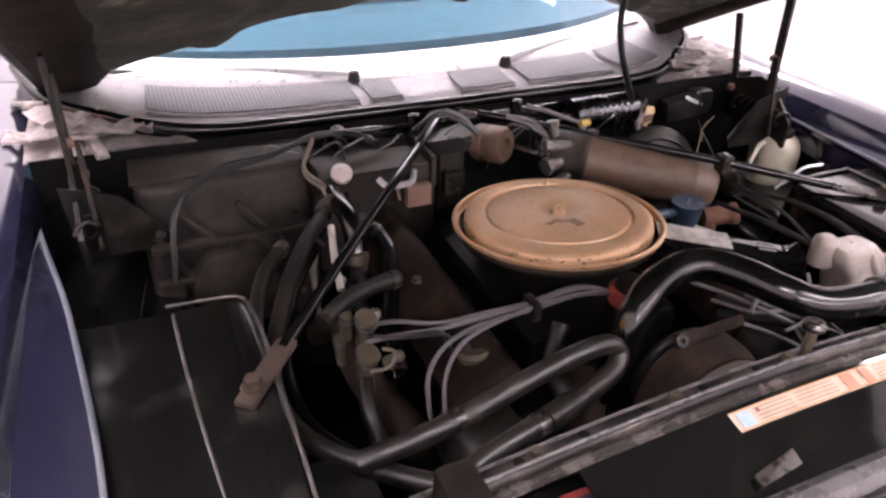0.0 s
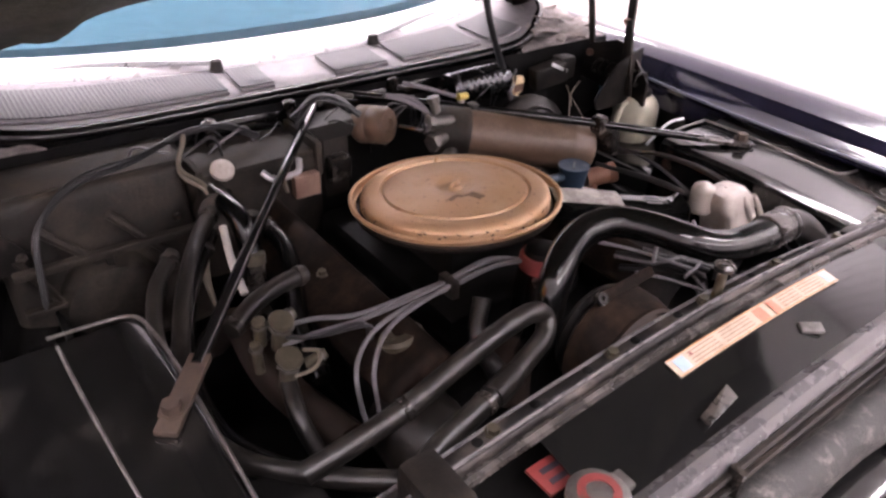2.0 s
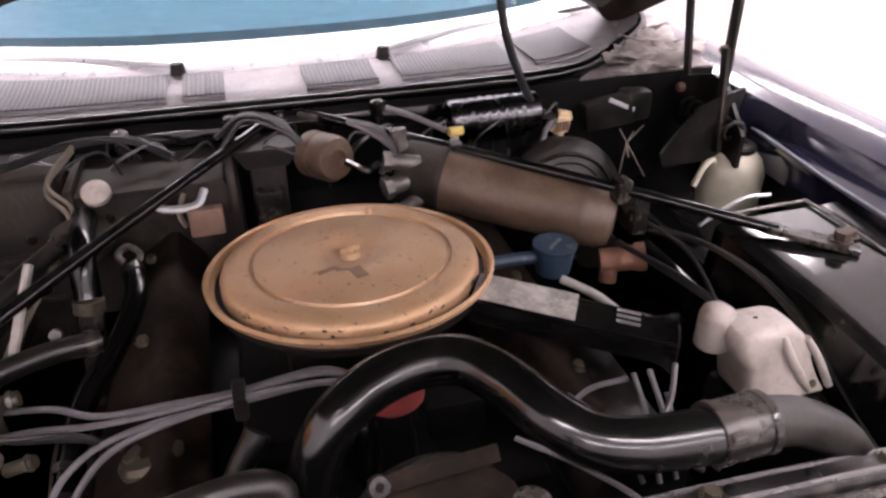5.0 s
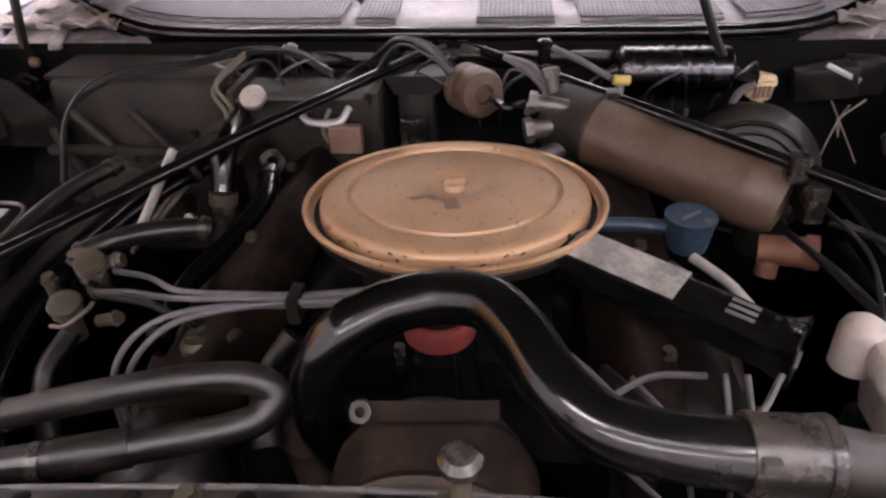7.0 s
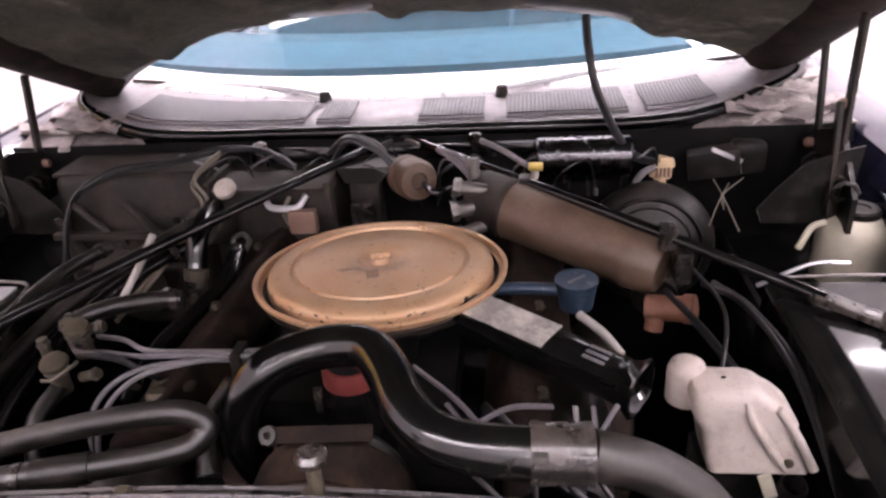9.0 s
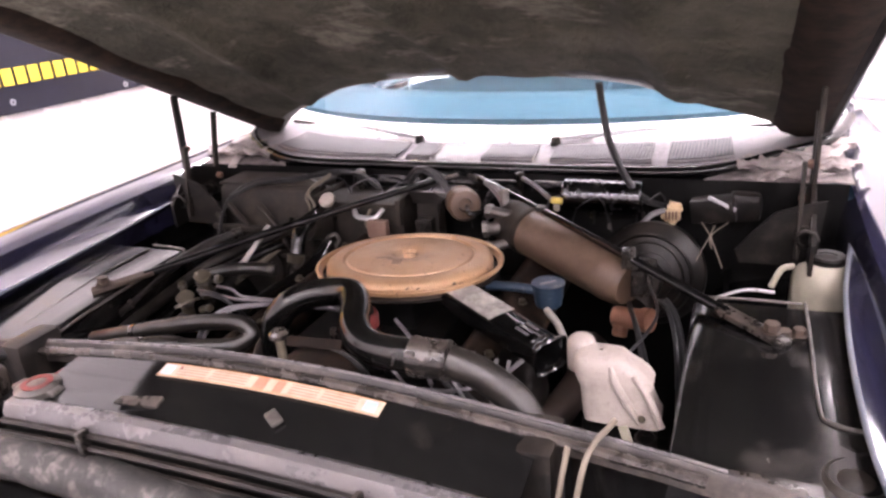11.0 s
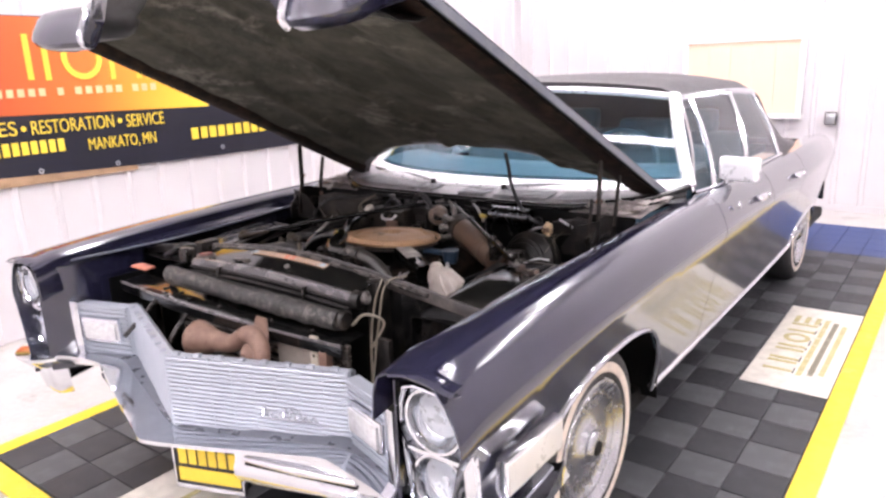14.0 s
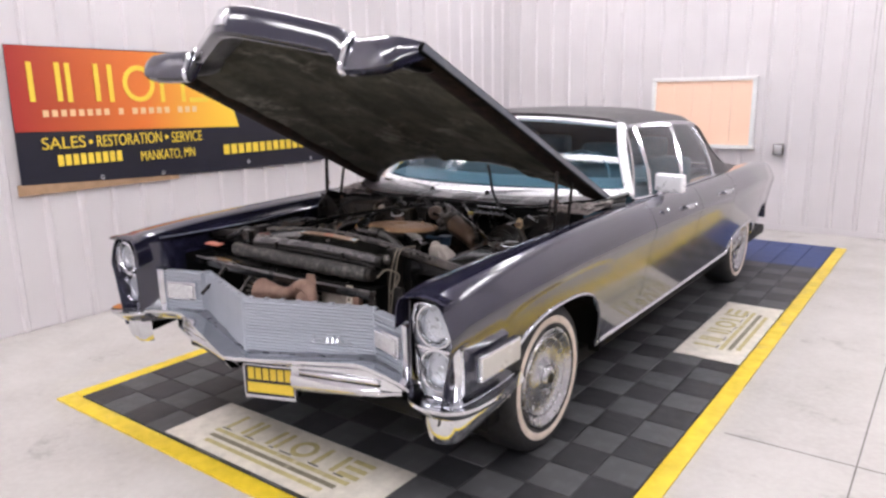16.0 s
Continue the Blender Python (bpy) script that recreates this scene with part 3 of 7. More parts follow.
for yy, zz in ((-0.33, 1.86), (0.2, 1.0), (0.7, 0.985), (1.5, 1.84), (1.55, 1.0), (2.3, 0.97), (3.2, 0.99), (3.2, 1.83)):
    part("eyelet", L([(0.008, 0), (0.008, 0.003), (0.016, 0.003), (0.016, 0)], Matrix.Translation((X + 0.003, yy, zz)) @ pose(0, 0, 0, 0, 90, 0), 12), SILVER, ban)

ban.matrix_basis = Matrix.Translation((0, -0.114, -0.013)) @ Matrix.Diagonal((1, 0.952, 0.995, 1))
cb = part("cardboard_strip", wobble(B(WX + 0.022, WX + 0.03, -0.49, 0.69, 0.91, 0.985, bevel=0.002), 0.004, 6), CARDBOARD)
tagged(cb, "strip of brown cardboard stuck on the wall", "cardboard")

# -- the car --
car = empty("car", "dark navy four-door saloon of the sixties with its bonnet open", "car")
CREST = [(-0.83, 0.884), (-0.72, 0.908), (-0.3, 0.932), (0.4, 0.948), (1.0, 0.955), (1.6, 0.95), (2.4, 0.945), (3.2, 0.935), (3.8, 0.91), (4.2, 0.875), (4.27, 0.86)]
OUT = [(-0.85, 1.0), (-0.6, 1.002), (0.2, 1.0), (1.5, 1.005), (3.0, 0.99), (3.8, 0.945), (4.27, 0.90)]
INNER = [(-0.85, 0.775), (-0.7, 0.785), (-0.4, 0.80), (0.5, 0.815), (0.98, 0.83), (1.3, 0.87), (2.8, 0.86), (3.3, 0.80), (4.27, 0.74)]


def bottom(y):
    z = 0.325
    u = abs(y - 0.02) / 0.475
    if u < 1:
        z = max(z, 0.325 + 0.352 * (1 - u ** 2.6) ** 0.45)
    u = abs(y - 3.26) / 0.44
    if u < 1:
        z = max(z, 0.325 + 0.155 * (1 - u ** 2.6) ** 0.45)
    if y < -0.5:
        z = 0.46
    if y > 3.75:
        z = 0.325 + (y - 3.75) * 0.2
    return z


def side_row(y, s):
    """Points of the body side at y, from the inner top edge over the shoulder to the sill."""
    zt, xo, xi, zb = cr(CREST, y), cr(OUT, y), cr(INNER, y), bottom(y)
    zc = zt - 0.115
    k = min(1.0, max(0.0, (1.06 - y) / 0.15))
    row = [(xi - 0.004, zt - 0.02 - 0.10 * k), (xi, zt - 0.012 - 0.05 * k), (xi + 0.006, zt - 0.006 - 0.030 * k), (xi + 0.016, zt - 0.004 - 0.010 * k), (xi + 0.040, zt - 0.001), ((xi + xo - 0.02) / 2, zt + 0.003), (xo - 0.07, zt - 0.002), (xo - 0.055, zt - 0.012),
           (xo - 0.036, zt - 0.035), (xo - 0.015, zt - 0.075), (xo - 0.003, zc + 0.006), (xo, zc - 0.004), (xo + 0.001, zc - 0.02)]
    for k in range(1, 9):
        z = zc - 0.02 + (zb - zc + 0.02) * k / 8
        d = max(0.0, (zc - z) / 0.52)
        row.append((xo + 0.001 - 0.108 * d + 0.004 * d * d, z))
    return [(s * a, y, b) for a, b in row]


def side_panel(name, y0, y1, s, label="", step=0.03):
    n = max(2, int((y1 - y0) / step))
    ys = [y0 + (y1 - y0) * k / n for k in range(n + 1)]
    bm = shell([side_row(y, s) for y in ys], 0.004 * s)
    return part(name, bm, NAVY, car, label, angle=30)


for s in (-1, 1):
    side_panel("front_fender", -0.815, 0.985, s)
    side_panel("front_door", 0.990, 1.775, s)
    side_panel("rear_door", 1.780, 2.56, s)
    side_panel("rear_quarter", 2.565, 4.27, s)

# sloping inner shelf of each front fender, with its pinched edge
for s in (-1, 1):
    line = [(-0.72, 0.782), (-0.5, 0.785), (-0.25, 0.765), (0.1, 0.778), (0.55, 0.828)] if s > 0 else [(-0.72, 0.76), (-0.5, 0.735), (-0.25, 0.722), (0.1, 0.760), (0.55, 0.828)]
    edge = lambda y: cr(line, y)
    ys = np.linspace(-0.70, 0.56, 30)
    rows = []
    for y in ys:
        xi, zt, e = cr(INNER, y) + 0.006, cr(CREST, y), edge(y)
        a, b = (xi, zt - 0.036), (e, 0.886)
        rows.append([(s * (a[0] + (b[0] - a[0]) * t), y, a[1] + (b[1] - a[1]) * t - 0.004 * math.sin(math.pi * t)) for t in (0, 0.33, 0.66, 1)] + [(s * (e + 0.002), y, 0.874)])
    part("fender_shelf", shell(rows, 0.002 * s), NAVY, car, angle=30)
    part("pinch_edge", T([(s * edge(y), y, 0.887) for y in ys], 0.0038, seg=8, n=1), FLANGEBLUE, car, "grey-blue pinched edge")

# body floor, rear deck and tail
part("underbody", B(-0.86, 0.86, -0.45, 4.25, 0.24, 0.32, bevel=0.02), BLACKDEEP, car)
ys = [2.75 + 1.52 * k / 20 for k in range(21)]
part("boot_lid", shell([[(x * cr(INNER, y), y, cr(CREST, y) - 0.12 - (0.03 if y > 4.20 else 0)) for x in np.linspace(-1, 1, 13)] for y in ys], 0.004), NAVY, car)
part("tail_panel", B(-0.86, 0.86, 4.22, 4.26, 0.38, 0.84, bevel=0.01), NAVY, car)
part("rear_bumper", sweep(spline([(-0.70, 4.18, 0.36), (-0.68, 4.26, 0.36), (-0.5, 4.30, 0.36), (0.5, 4.30, 0.36), (0.68, 4.26, 0.36), (0.70, 4.18, 0.36)], 8),
     [(0.0, 0), (0.035, 0.02), (0.04, 0.08), (0.0, 0.12), (-0.03, 0.11), (-0.03, 0.01)]), CHROME, car)
for s in (-1, 1):
    part("tail_light", B(s * 0.80 - 0.03, s * 0.80 + 0.03, 4.25, 4.28, 0.52, 0.80, bevel=0.01), REDLENS, car)

# chrome strips along sill and arches
for s in (-1, 1):
    ys = [0.50 + 2.30 * k / 30 for k in range(31)]
    x = lambda y: s * (side_row(y, 1)[-1][0] + 0.004)
    part("sill_moulding", T([(x(y), y, 0.342) for y in ys], 0.014, seg=8, n=2), CHROME, car)
    for c, w in ((0.02, 0.475), (3.26, 0.44)):
        ys = [c - w + 2 * w * (0.5 - 0.5 * math.cos(math.pi * k / 40)) for k in range(41)]
        if c < 1:
            ys = [q for q in ys if q > -0.36]
        part("arch_moulding", T([(s * (side_row(q, 1)[-1][0] + 0.004), q, bottom(q) + 0.002) for q in ys], 0.009, seg=8, n=1), CHROME, car)
    # dark wheel housing
    for c, w in ((0.02, 0.50), (3.26, 0.43)):
        bm = bmesh.new()
        rows = []
        for a in np.linspace(-0.1, math.pi + 0.1, 17):
            q = (c + w * math.cos(a), 0.33 + (0.42 if c < 1 else 0.25) * math.sin(a))
            rows.append([(s * (0.92 if c < 1 else 0.84), *q), (s * 0.60, *q)])
        grid(bm, rows)
        part("wheel_housing", bm, BLACKDEEP, car)
        part("wheel_housing_wall", B(min(s * 0.60, s * 0.61), max(s * 0.60, s * 0.61), c - w, c + w, 0.3, 0.75), BLACKDEEP, car)


def wheel(x, y, s):
    """A wheel at its hub; s is the outer side."""
    R = 0.330
    m = Matrix.Translation((x, y, R)) @ pose(0, 0, 0, 0, 90 * s, 0)
    tyre = part("wheel", L([(0.18, -0.10), (0.25, -0.112), (0.305, -0.11), (R - 0.010, -0.09), (R, -0.06), (R, 0.06), (R - 0.006, 0.082), (R - 0.022, 0.102), (0.285, 0.112), (0.24, 0.113), (0.21, 0.104), (0.18, 0.085), (0.18, -0.10)], m, 64), TYRE, car, "black tyre with a cream whitewall and chrome wheel cover")
    part("whitewall", L([(0.238, 0.1125), (0.243, 0.1155), (0.262, 0.1160), (0.270, 0.1130), (0.262, 0.108), (0.238, 0.108), (0.238, 0.1125)], m, 64), WHITEWALL, tyre, "cream whitewall band")
    part("wheel_cover", L([(0.054, 0.104), (0.070, 0.092), (0.10, 0.084), (0.135, 0.084), (0.158, 0.090), (0.166, 0.098), (0.172, 0.098), (0.176, 0.092), (0.184, 0.096), (0.198, 0.108), (0.208, 0.115), (0.216, 0.114), (0.220, 0.105), (0.220, 0.085), (0.054, 0.08)], m, 64), SATINCHROME, tyre, "satin chrome wheel cover with a dished centre")
    part("cover_dish", L([(0, 0.122), (0.034, 0.121), (0.046, 0.116), (0.052, 0.106), (0.055, 0.110), (0.055, 0.09), (0, 0.09)], m, 40), SATINCHROME, tyre)
    part("centre_badge", L([(0, 0.126), (0.022, 0.125), (0.027, 0.119), (0, 0.118)], m, 24), BLACKSAT, tyre)


for s in (-1, 1):
    wheel(s * 0.795, 0.02, s)
    wheel(s * 0.775, 3.26, s)

# headlamp towers
def lean(z):
    """The face of the headlamp bezel leans forward towards its hood."""
    return -0.760 - (z - 0.52) * 0.09


def ring_rows(s, outl, steps, cx, cz):
    return [[(s * (cx + (a - cx) * k), lean(b) + d, cz + (b - cz) * (1 - (1 - k) * 0.6)) for a, b in outl] for d, k in steps]


for s in (-1, 1):
    outl = [(0.850, 0.534), (0.975, 0.529), (0.989, 0.546), (0.994, 0.63), (0.992, 0.785), (0.972, 0.842), (0.940, 0.868), (0.880, 0.874), (0.846, 0.862), (0.829, 0.82), (0.829, 0.63), (0.834, 0.56)]
    bm = bmesh.new()
    grid(bm, ring_rows(s, outl, ((0.02, 1.0), (0.0, 1.0), (-0.012, 0.985), (-0.014, 0.95), (-0.004, 0.925), (0.02, 0.915)), 0.914, 0.708), closed=True)
    bez = part("headlamp_bezel", bm, CHROME, car, "chrome bezel round stacked round headlamps", angle=30)
    part("backing", prism(bmesh.new(), [(s * (0.914 + (a - 0.914) * 0.95), lean(b) + 0.02, 0.708 + (b - 0.708) * 0.97) for a, b in outl], (0, 0, 0), (0, 0.02, 0)), LAMPBACK, bez)
    for zc in (0.790, 0.632):
        m = Matrix.Translation((s * 0.913, lean(zc) + 0.004, zc)) @ pose(0, 0, 0, 90, 0, 0)
        part("headlamp_ring", L([(0.064, 0.0), (0.068, 0.008), (0.074, 0.008), (0.078, -0.002), (0.079, -0.016), (0.064, -0.014)], m, 40), CHROME, bez)
        part("reflector", L([(0.065, 0.0), (0.055, -0.014), (0.035, -0.026), (0.0, -0.032)], m, 32), FACETED, bez)
        part("bulb", L([(0, -0.006), (0.011, -0.010), (0.013, -0.03)], m, 16), SILVER, bez)
        g = part("lens", L([(0.065, 0.002), (0.048, 0.011), (0.024, 0.016), (0.0, 0.017)], m, 32), LAMPGLASS, bez)
        g.visible_shadow = False
    part("divider", B(min(s * 0.838, s * 0.988), max(s * 0.838, s * 0.988), lean(0.71) - 0.010, lean(0.71) + 0.02, 0.704, 0.716, bevel=0.004), CHROME, bez)
    # painted hood over the lamps and the fender wall that faces the grille
    rows = []
    for t in np.linspace(0, 1, 9):
        x = 0.824 + (0.990 - 0.824) * t
        z = 0.878 + 0.014 * math.sin(math.pi * min(1, t * 1.15)) - 0.004 * t
        rows.append([(s * x, -0.79, z - 0.004), (s * x, -0.812, z - 0.002), (s * x, -0.822, z + 0.006), (s * x, -0.812, z + 0.014), (s * x, -0.78, z + 0.016)])
    part("lamp_hood", shell(rows, 0.003 * s), NAVY, car)
    rows = [[(s * (0.826 - 0.070 * min(1, (y + 0.80) / 0.1)), y, z) for z in (0.49, 0.58, 0.68, 0.78, 0.835, 0.868)] for y in np.linspace(-0.80, -0.44, 10)]
    part("fender_return", shell(rows, 0.004 * s), NAVY, car)
    # side marker
    e = part("side_marker", B(min(s * 0.985, s * 1.016), max(s * 0.985, s * 1.016), -0.668, -0.405, 0.574, 0.668, bevel=0.008), CHROME, car, "rectangular side marker lamp in a chrome frame")
    part("lens", B(min(s * 1.0, s * 1.019), max(s * 1.0, s * 1.019), -0.660, -0.413, 0.583, 0.659, bevel=0.003), AMBERWHITE, e)

# grille: two facets meeting in a shallow V
GC = Vector((-0.012, -0.822, 0))
for s in (-1, 1):
    ge = Vector((s * 0.515, -0.635, 0))
    d = (ge - GC).normalized()
    g = part("grille", T([GC + Vector((0, 0, 0.517)), ge + Vector((0, 0, 0.517))], 0.009, seg=8), CHROME, car, "bright metal grille with many thin horizontal bars")
    n = Vector((d.y, -d.x, 0)) * s
    if n.y > 0:
        n = -n
    ln = (ge - GC).length
    for k in range(17):
        z = 0.522 + k * 0.0130
        bm = bmesh.new()
        a, b = GC + n * 0.006, ge + n * 0.006
        up = Vector((0, 0, 1))
        prism(bm, [a + up * z, a - n * 0.022 + up * (z + 0.002), a - n * 0.022 + up * (z + 0.0085), a + up * (z + 0.0098), a + n * 0.003 + up * (z + 0.0075), a + n * 0.003 + up * (z + 0.0025)], (0, 0, 0), b - a)
        part("slat", bm, SLATMETAL, g)
    turn = Matrix.Rotation(math.atan2(d.y, d.x), 4, "Z")
    for k in range(9):
        c = GC + (ge - GC) * (k / 8)
        part("upright", B(-0.0014, 0.0014, -0.003, 0.003, 0.518, 0.746, m=Matrix.Translation(c + n * 0.004) @ turn), SLATMETAL, g)
        if k < 8:
            part("clip", B(-0.010, 0.010, -0.006, 0.012, 0.744, 0.754, bevel=0.003, m=Matrix.Translation(c + (ge - GC) * 0.06) @ turn), SLATMETAL, g)
    part("top_flange", prism(bmesh.new(), [GC + Vector((0, -0.004, 0.743)), ge + Vector((0, -0.004, 0.743)), ge + Vector((0, 0.02, 0.743)), GC + Vector((0, 0.02, 0.743))], (0, 0, 0), (0, 0, 0.003)), SLATMETAL, g)
    part("end_upright", B(-0.005, 0.005, -0.008, 0.012, 0.512, 0.748, bevel=0.002, m=Matrix.Translation(ge) @ turn), SLATMETAL, g)
    # inner air stop behind the slats
    bm = bmesh.new()
    prism(bm, [GC + Vector((0, 0.026, 0.512)), ge + Vector((0, 0.026, 0.512)), ge + Vector((0, 0.026, 0.740)), GC + Vector((0, 0.026, 0.740))], (0, 0, 0), (0, 0.004, 0))
    part("backing", bm, GRILLEBACK, g)
    # angled lamp panel between grille and headlamps
    pa, pb = Vector((s * 0.528, -0.645, 0)), Vector((s * 0.745, -0.712, 0))
    e = (pb - pa).normalized()
    pn = Vector((e.y, -e.x, 0)) * s
    if pn.y > 0:
        pn = -pn
    w = (pb - pa).length
    lp = Matrix((( e.x, -pn.x, 0, pa.x), (e.y, -pn.y, 0, pa.y), (0, 0, 1, 0), (0, 0, 0, 1)))
    p = part("lamp_panel", B(0, w, 0.0, 0.03, 0.515, 0.732, bevel=0.004, m=lp), SLATMETAL, car, "silver ribbed lamp panel beside the grille")
    for k in range(13):
        z = 0.519 + k * 0.0163
        part("rib", B(0.006, w - 0.004, -0.010, 0.002, z, z + 0.009, bevel=0.0015, m=lp), SLATMETAL, p)
    part("top_rail", B(0.0, w, -0.012, 0.03, 0.727, 0.738, bevel=0.003, m=lp), SLATMETAL, p)
    part("lamp_frame", B(0.03, w - 0.035, -0.026, 0.0, 0.607, 0.694, bevel=0.009, m=lp), CHROME, p)
    part("lens", B(0.042, w - 0.047, -0.032, -0.02, 0.619, 0.682, bevel=0.003, m=lp), LENSWHITE, p)
    part("end_cap", B(w - 0.022, w + 0.016, -0.022, 0.04, 0.505, 0.746, bevel=0.006, m=lp), CHROME, p)

# emblem on the grille, as plain strokes
ge, s = Vector((0.515, -0.635, 0)), 1
d = (ge - GC).normalized()
n = Vector((d.y, -d.x, 0))
bm = bmesh.new()
for k in range(8):
    c = GC + d * (0.30 + k * 0.021) + n * 0.012 + Vector((0, 0, 0.595))
    tube(bm, [c, c + d * 0.008 + Vector((0, 0, 0.032 if k in (0, 3, 4, 5) else 0.016)), c + d * 0.018], 0.0016, seg=6, n=4)
tube(bm, [GC + d * 0.29 + n * 0.012 + Vector((0, 0, 0.591)), GC + d * 0.47 + n * 0.012 + Vector((0, 0, 0.595))], 0.0016, seg=6)
part("emblem", bm, CHROME, car, "bright script emblem drawn as plain strokes")

# front bumper: blade in plan, one half from the flank round the corner to the nose
half = [(1.0, -0.40), (1.010, -0.52), (1.012, -0.66), (1.004, -0.755), (0.972, -0.800), (0.910, -0.808), (0.868, -0.792), (0.835, -0.750), (0.79, -0.736),
        (0.66, -0.720), (0.53, -0.700), (0.38, -0.740), (0.2, -0.790), (0.06, -0.828), (0.016, -0.836)]
line = half + [(-x, y) for x, y in half[::-1]]


def blade_z(x):
    """The bumper blade dips at the nose and at the corners."""
    return cr([(0, 0.520), (0.2, 0.530), (0.53, 0.549), (0.66, 0.548), (0.78, 0.532), (0.85, 0.518), (1.1, 0.516)], abs(x))


line = [(x, y, blade_z(x)) for x, y in line]


def bumper_section(u):
    k = abs(u - 0.5) * 2
    w = 0.055 if k > 0.42 else 0.055 + 0.05 * (1 - k / 0.42)
    w *= min(1.0, 0.25 + (1 - k) * 6)
    return [(-w, 0.022), (-w * 0.55, 0.016), (0.0, 0.010), (0.018, 0.006), (0.026, -0.004), (0.026, -0.016), (0.016, -0.026), (-0.01, -0.030), (-0.03, -0.018), (-w, 0.010)]


bum = part("front_bumper", sweep(spline(line, 5), bumper_section), CHROME, car, "chrome front bumper stepping forward at the corners and centre")
for s in (-1, 1):
    # shelf that runs back from the blade to grille and lamp panels
    rows = []
    for x, y, yb in ((0.004, -0.834, -0.818), (0.2, -0.790, -0.752), (0.38, -0.740, -0.688), (0.53, -0.700, -0.642), (0.66, -0.720, -0.685), (0.78, -0.740, -0.715)):
        rows.append([(s * x, y + (yb - y) * t, blade_z(x) + 0.008 + 0.004 * t) for t in (0, 0.4, 0.8, 1.15)])
    part("top_shelf", shell(rows, 0.003 * s), SHELFMETAL, bum)
    # deep corner guard tapering back to the wheel opening, and the cap above it
    rows, cap = [], []
    for p in spline([(0.994, -0.42, 0), (1.004, -0.52, 0), (1.006, -0.66, 0), (0.998, -0.75, 0), (0.968, -0.794, 0), (0.910, -0.802, 0), (0.870, -0.787, 0), (0.838, -0.742, 0)], 4):
        f = 0.80 + 0.32 * min(1.0, max(0.0, (-p.y - 0.45) / 0.3))
        q = Vector((0.87, max(-0.70, p.y + 0.02), 0))
        rows.append([((s * v.x), v.y, 0.508 - h * f) for v, h in ((p, 0.0), (p.lerp(q, -0.04), 0.03), (p.lerp(q, 0.02), 0.07), (p.lerp(q, 0.14), 0.105), (p.lerp(q, 0.3), 0.122))])
        cap.append([(s * v.x, v.y, z) for v, z in ((p, 0.524), (p.lerp(q, 0.3), 0.528), (p.lerp(q, 0.7), 0.532), (p.lerp(q, 0.96), 0.536))])
    part("corner_guard", shell(rows, 0.004 * s), CHROME, bum)
    part("corner_cap", shell(cap, 0.003 * s), CHROME, bum)
    # lower pan with its slot
    rows = []
    for t in np.linspace(0, 1, 13):
        x, y = 0.205 + 0.485 * t, -0.782 + 0.085 * t + 0.01 * t * t
        lift = 0.045 * t + 0.03 * max(0.0, t - 0.8) / 0.2
        rows.append([(s * x, y - 0.002, blade_z(x) - 0.016), (s * x, y - 0.004, 0.466), (s * x, y - 0.012, 0.446 + lift * 0.3), (s * x, y - 0.010, 0.420 + lift * 0.6), (s * x, y + 0.012, 0.390 + lift), (s * x, y + 0.06, 0.376 + lift)])
    part("lower_pan", shell(rows, 0.004 * s), CHROME, bum)
    a, b = Vector((s * 0.25, -0.787, 0.484)), Vector((s * 0.60, -0.717, 0.496))
    part("slot", T([a + Vector((0, 0.003, -0.014)), b + Vector((0, 0.003, -0.014))], 0.007, seg=8), BLACKDEEP, bum)
    part("slot_trim", T([a, a.lerp(b, 0.5) + Vector((0, -0.004, 0.002)), b], [0.009, 0.014, 0.009], seg=12), CHROME, bum)
    part("centre_pan", shell([[(s * x, -0.795 + x * 0.30 + d, z) for d, z in ((0, 0.505), (0.004, 0.43), (0.012, 0.385), (0.06, 0.37))] for x in np.linspace(0.0, 0.21, 6)], 0.004 * s), CHROME, bum)
# show plate on one face of the V
pm = Matrix.Translation((-0.016, -0.832, -0.006)) @ Matrix.Rotation(0.35, 4, "Z") @ Matrix.Diagonal((0.87, 1, 1, 1))
pl = part("show_plate", B(0.0, 0.25, -0.006, 0.004, 0.352, 0.478, bevel=0.002, m=pm), BLACKPRINT, car, "black dealer plate with yellow bars in a chrome frame")
for a in ((-0.006, 0.256, -0.012, 0.01, 0.338, 0.353), (-0.006, 0.256, -0.012, 0.01, 0.477, 0.484), (-0.008, 0.0, -0.012, 0.01, 0.353, 0.477), (0.25, 0.258, -0.012, 0.01, 0.353, 0.477)):
    part("frame_bar", B(*a, bevel=0.003, m=pm), CHROME, pl)
for k in range(6):
    x = 0.014 + k * 0.038
    part("print_bar", B(x, x + 0.030, -0.0085, -0.006, 0.418, 0.468, m=pm), TEXTYEL, pl)
part("print_band", B(0.008, 0.242, -0.008, -0.006, 0.362, 0.405, m=pm), TEXTYEL, pl)
part("plate_box", B(-0.002, 0.252, 0.01, 0.05, 0.345, 0.474, bevel=0.008, m=pm), BLACKDEEP, pl)

# cabin


def ws_base(u):
    return Vector((0.84 * u, 0.705 + 0.325 * abs(u) ** 2.3, 0.994 - 0.008 * abs(u) ** 2))


def ws_top(u):
    return Vector((0.675 * u, 1.185 + 0.10 * abs(u) ** 2.2, 1.375 - 0.045 * abs(u) ** 2))


us = [-1 + 2 * k / 24 for k in range(25)]


def ws(u, v):
    p = ws_base(u).lerp(ws_top(u), v)
    return p + Vector((0, -0.035, 0.02)) * math.sin(math.pi * v)


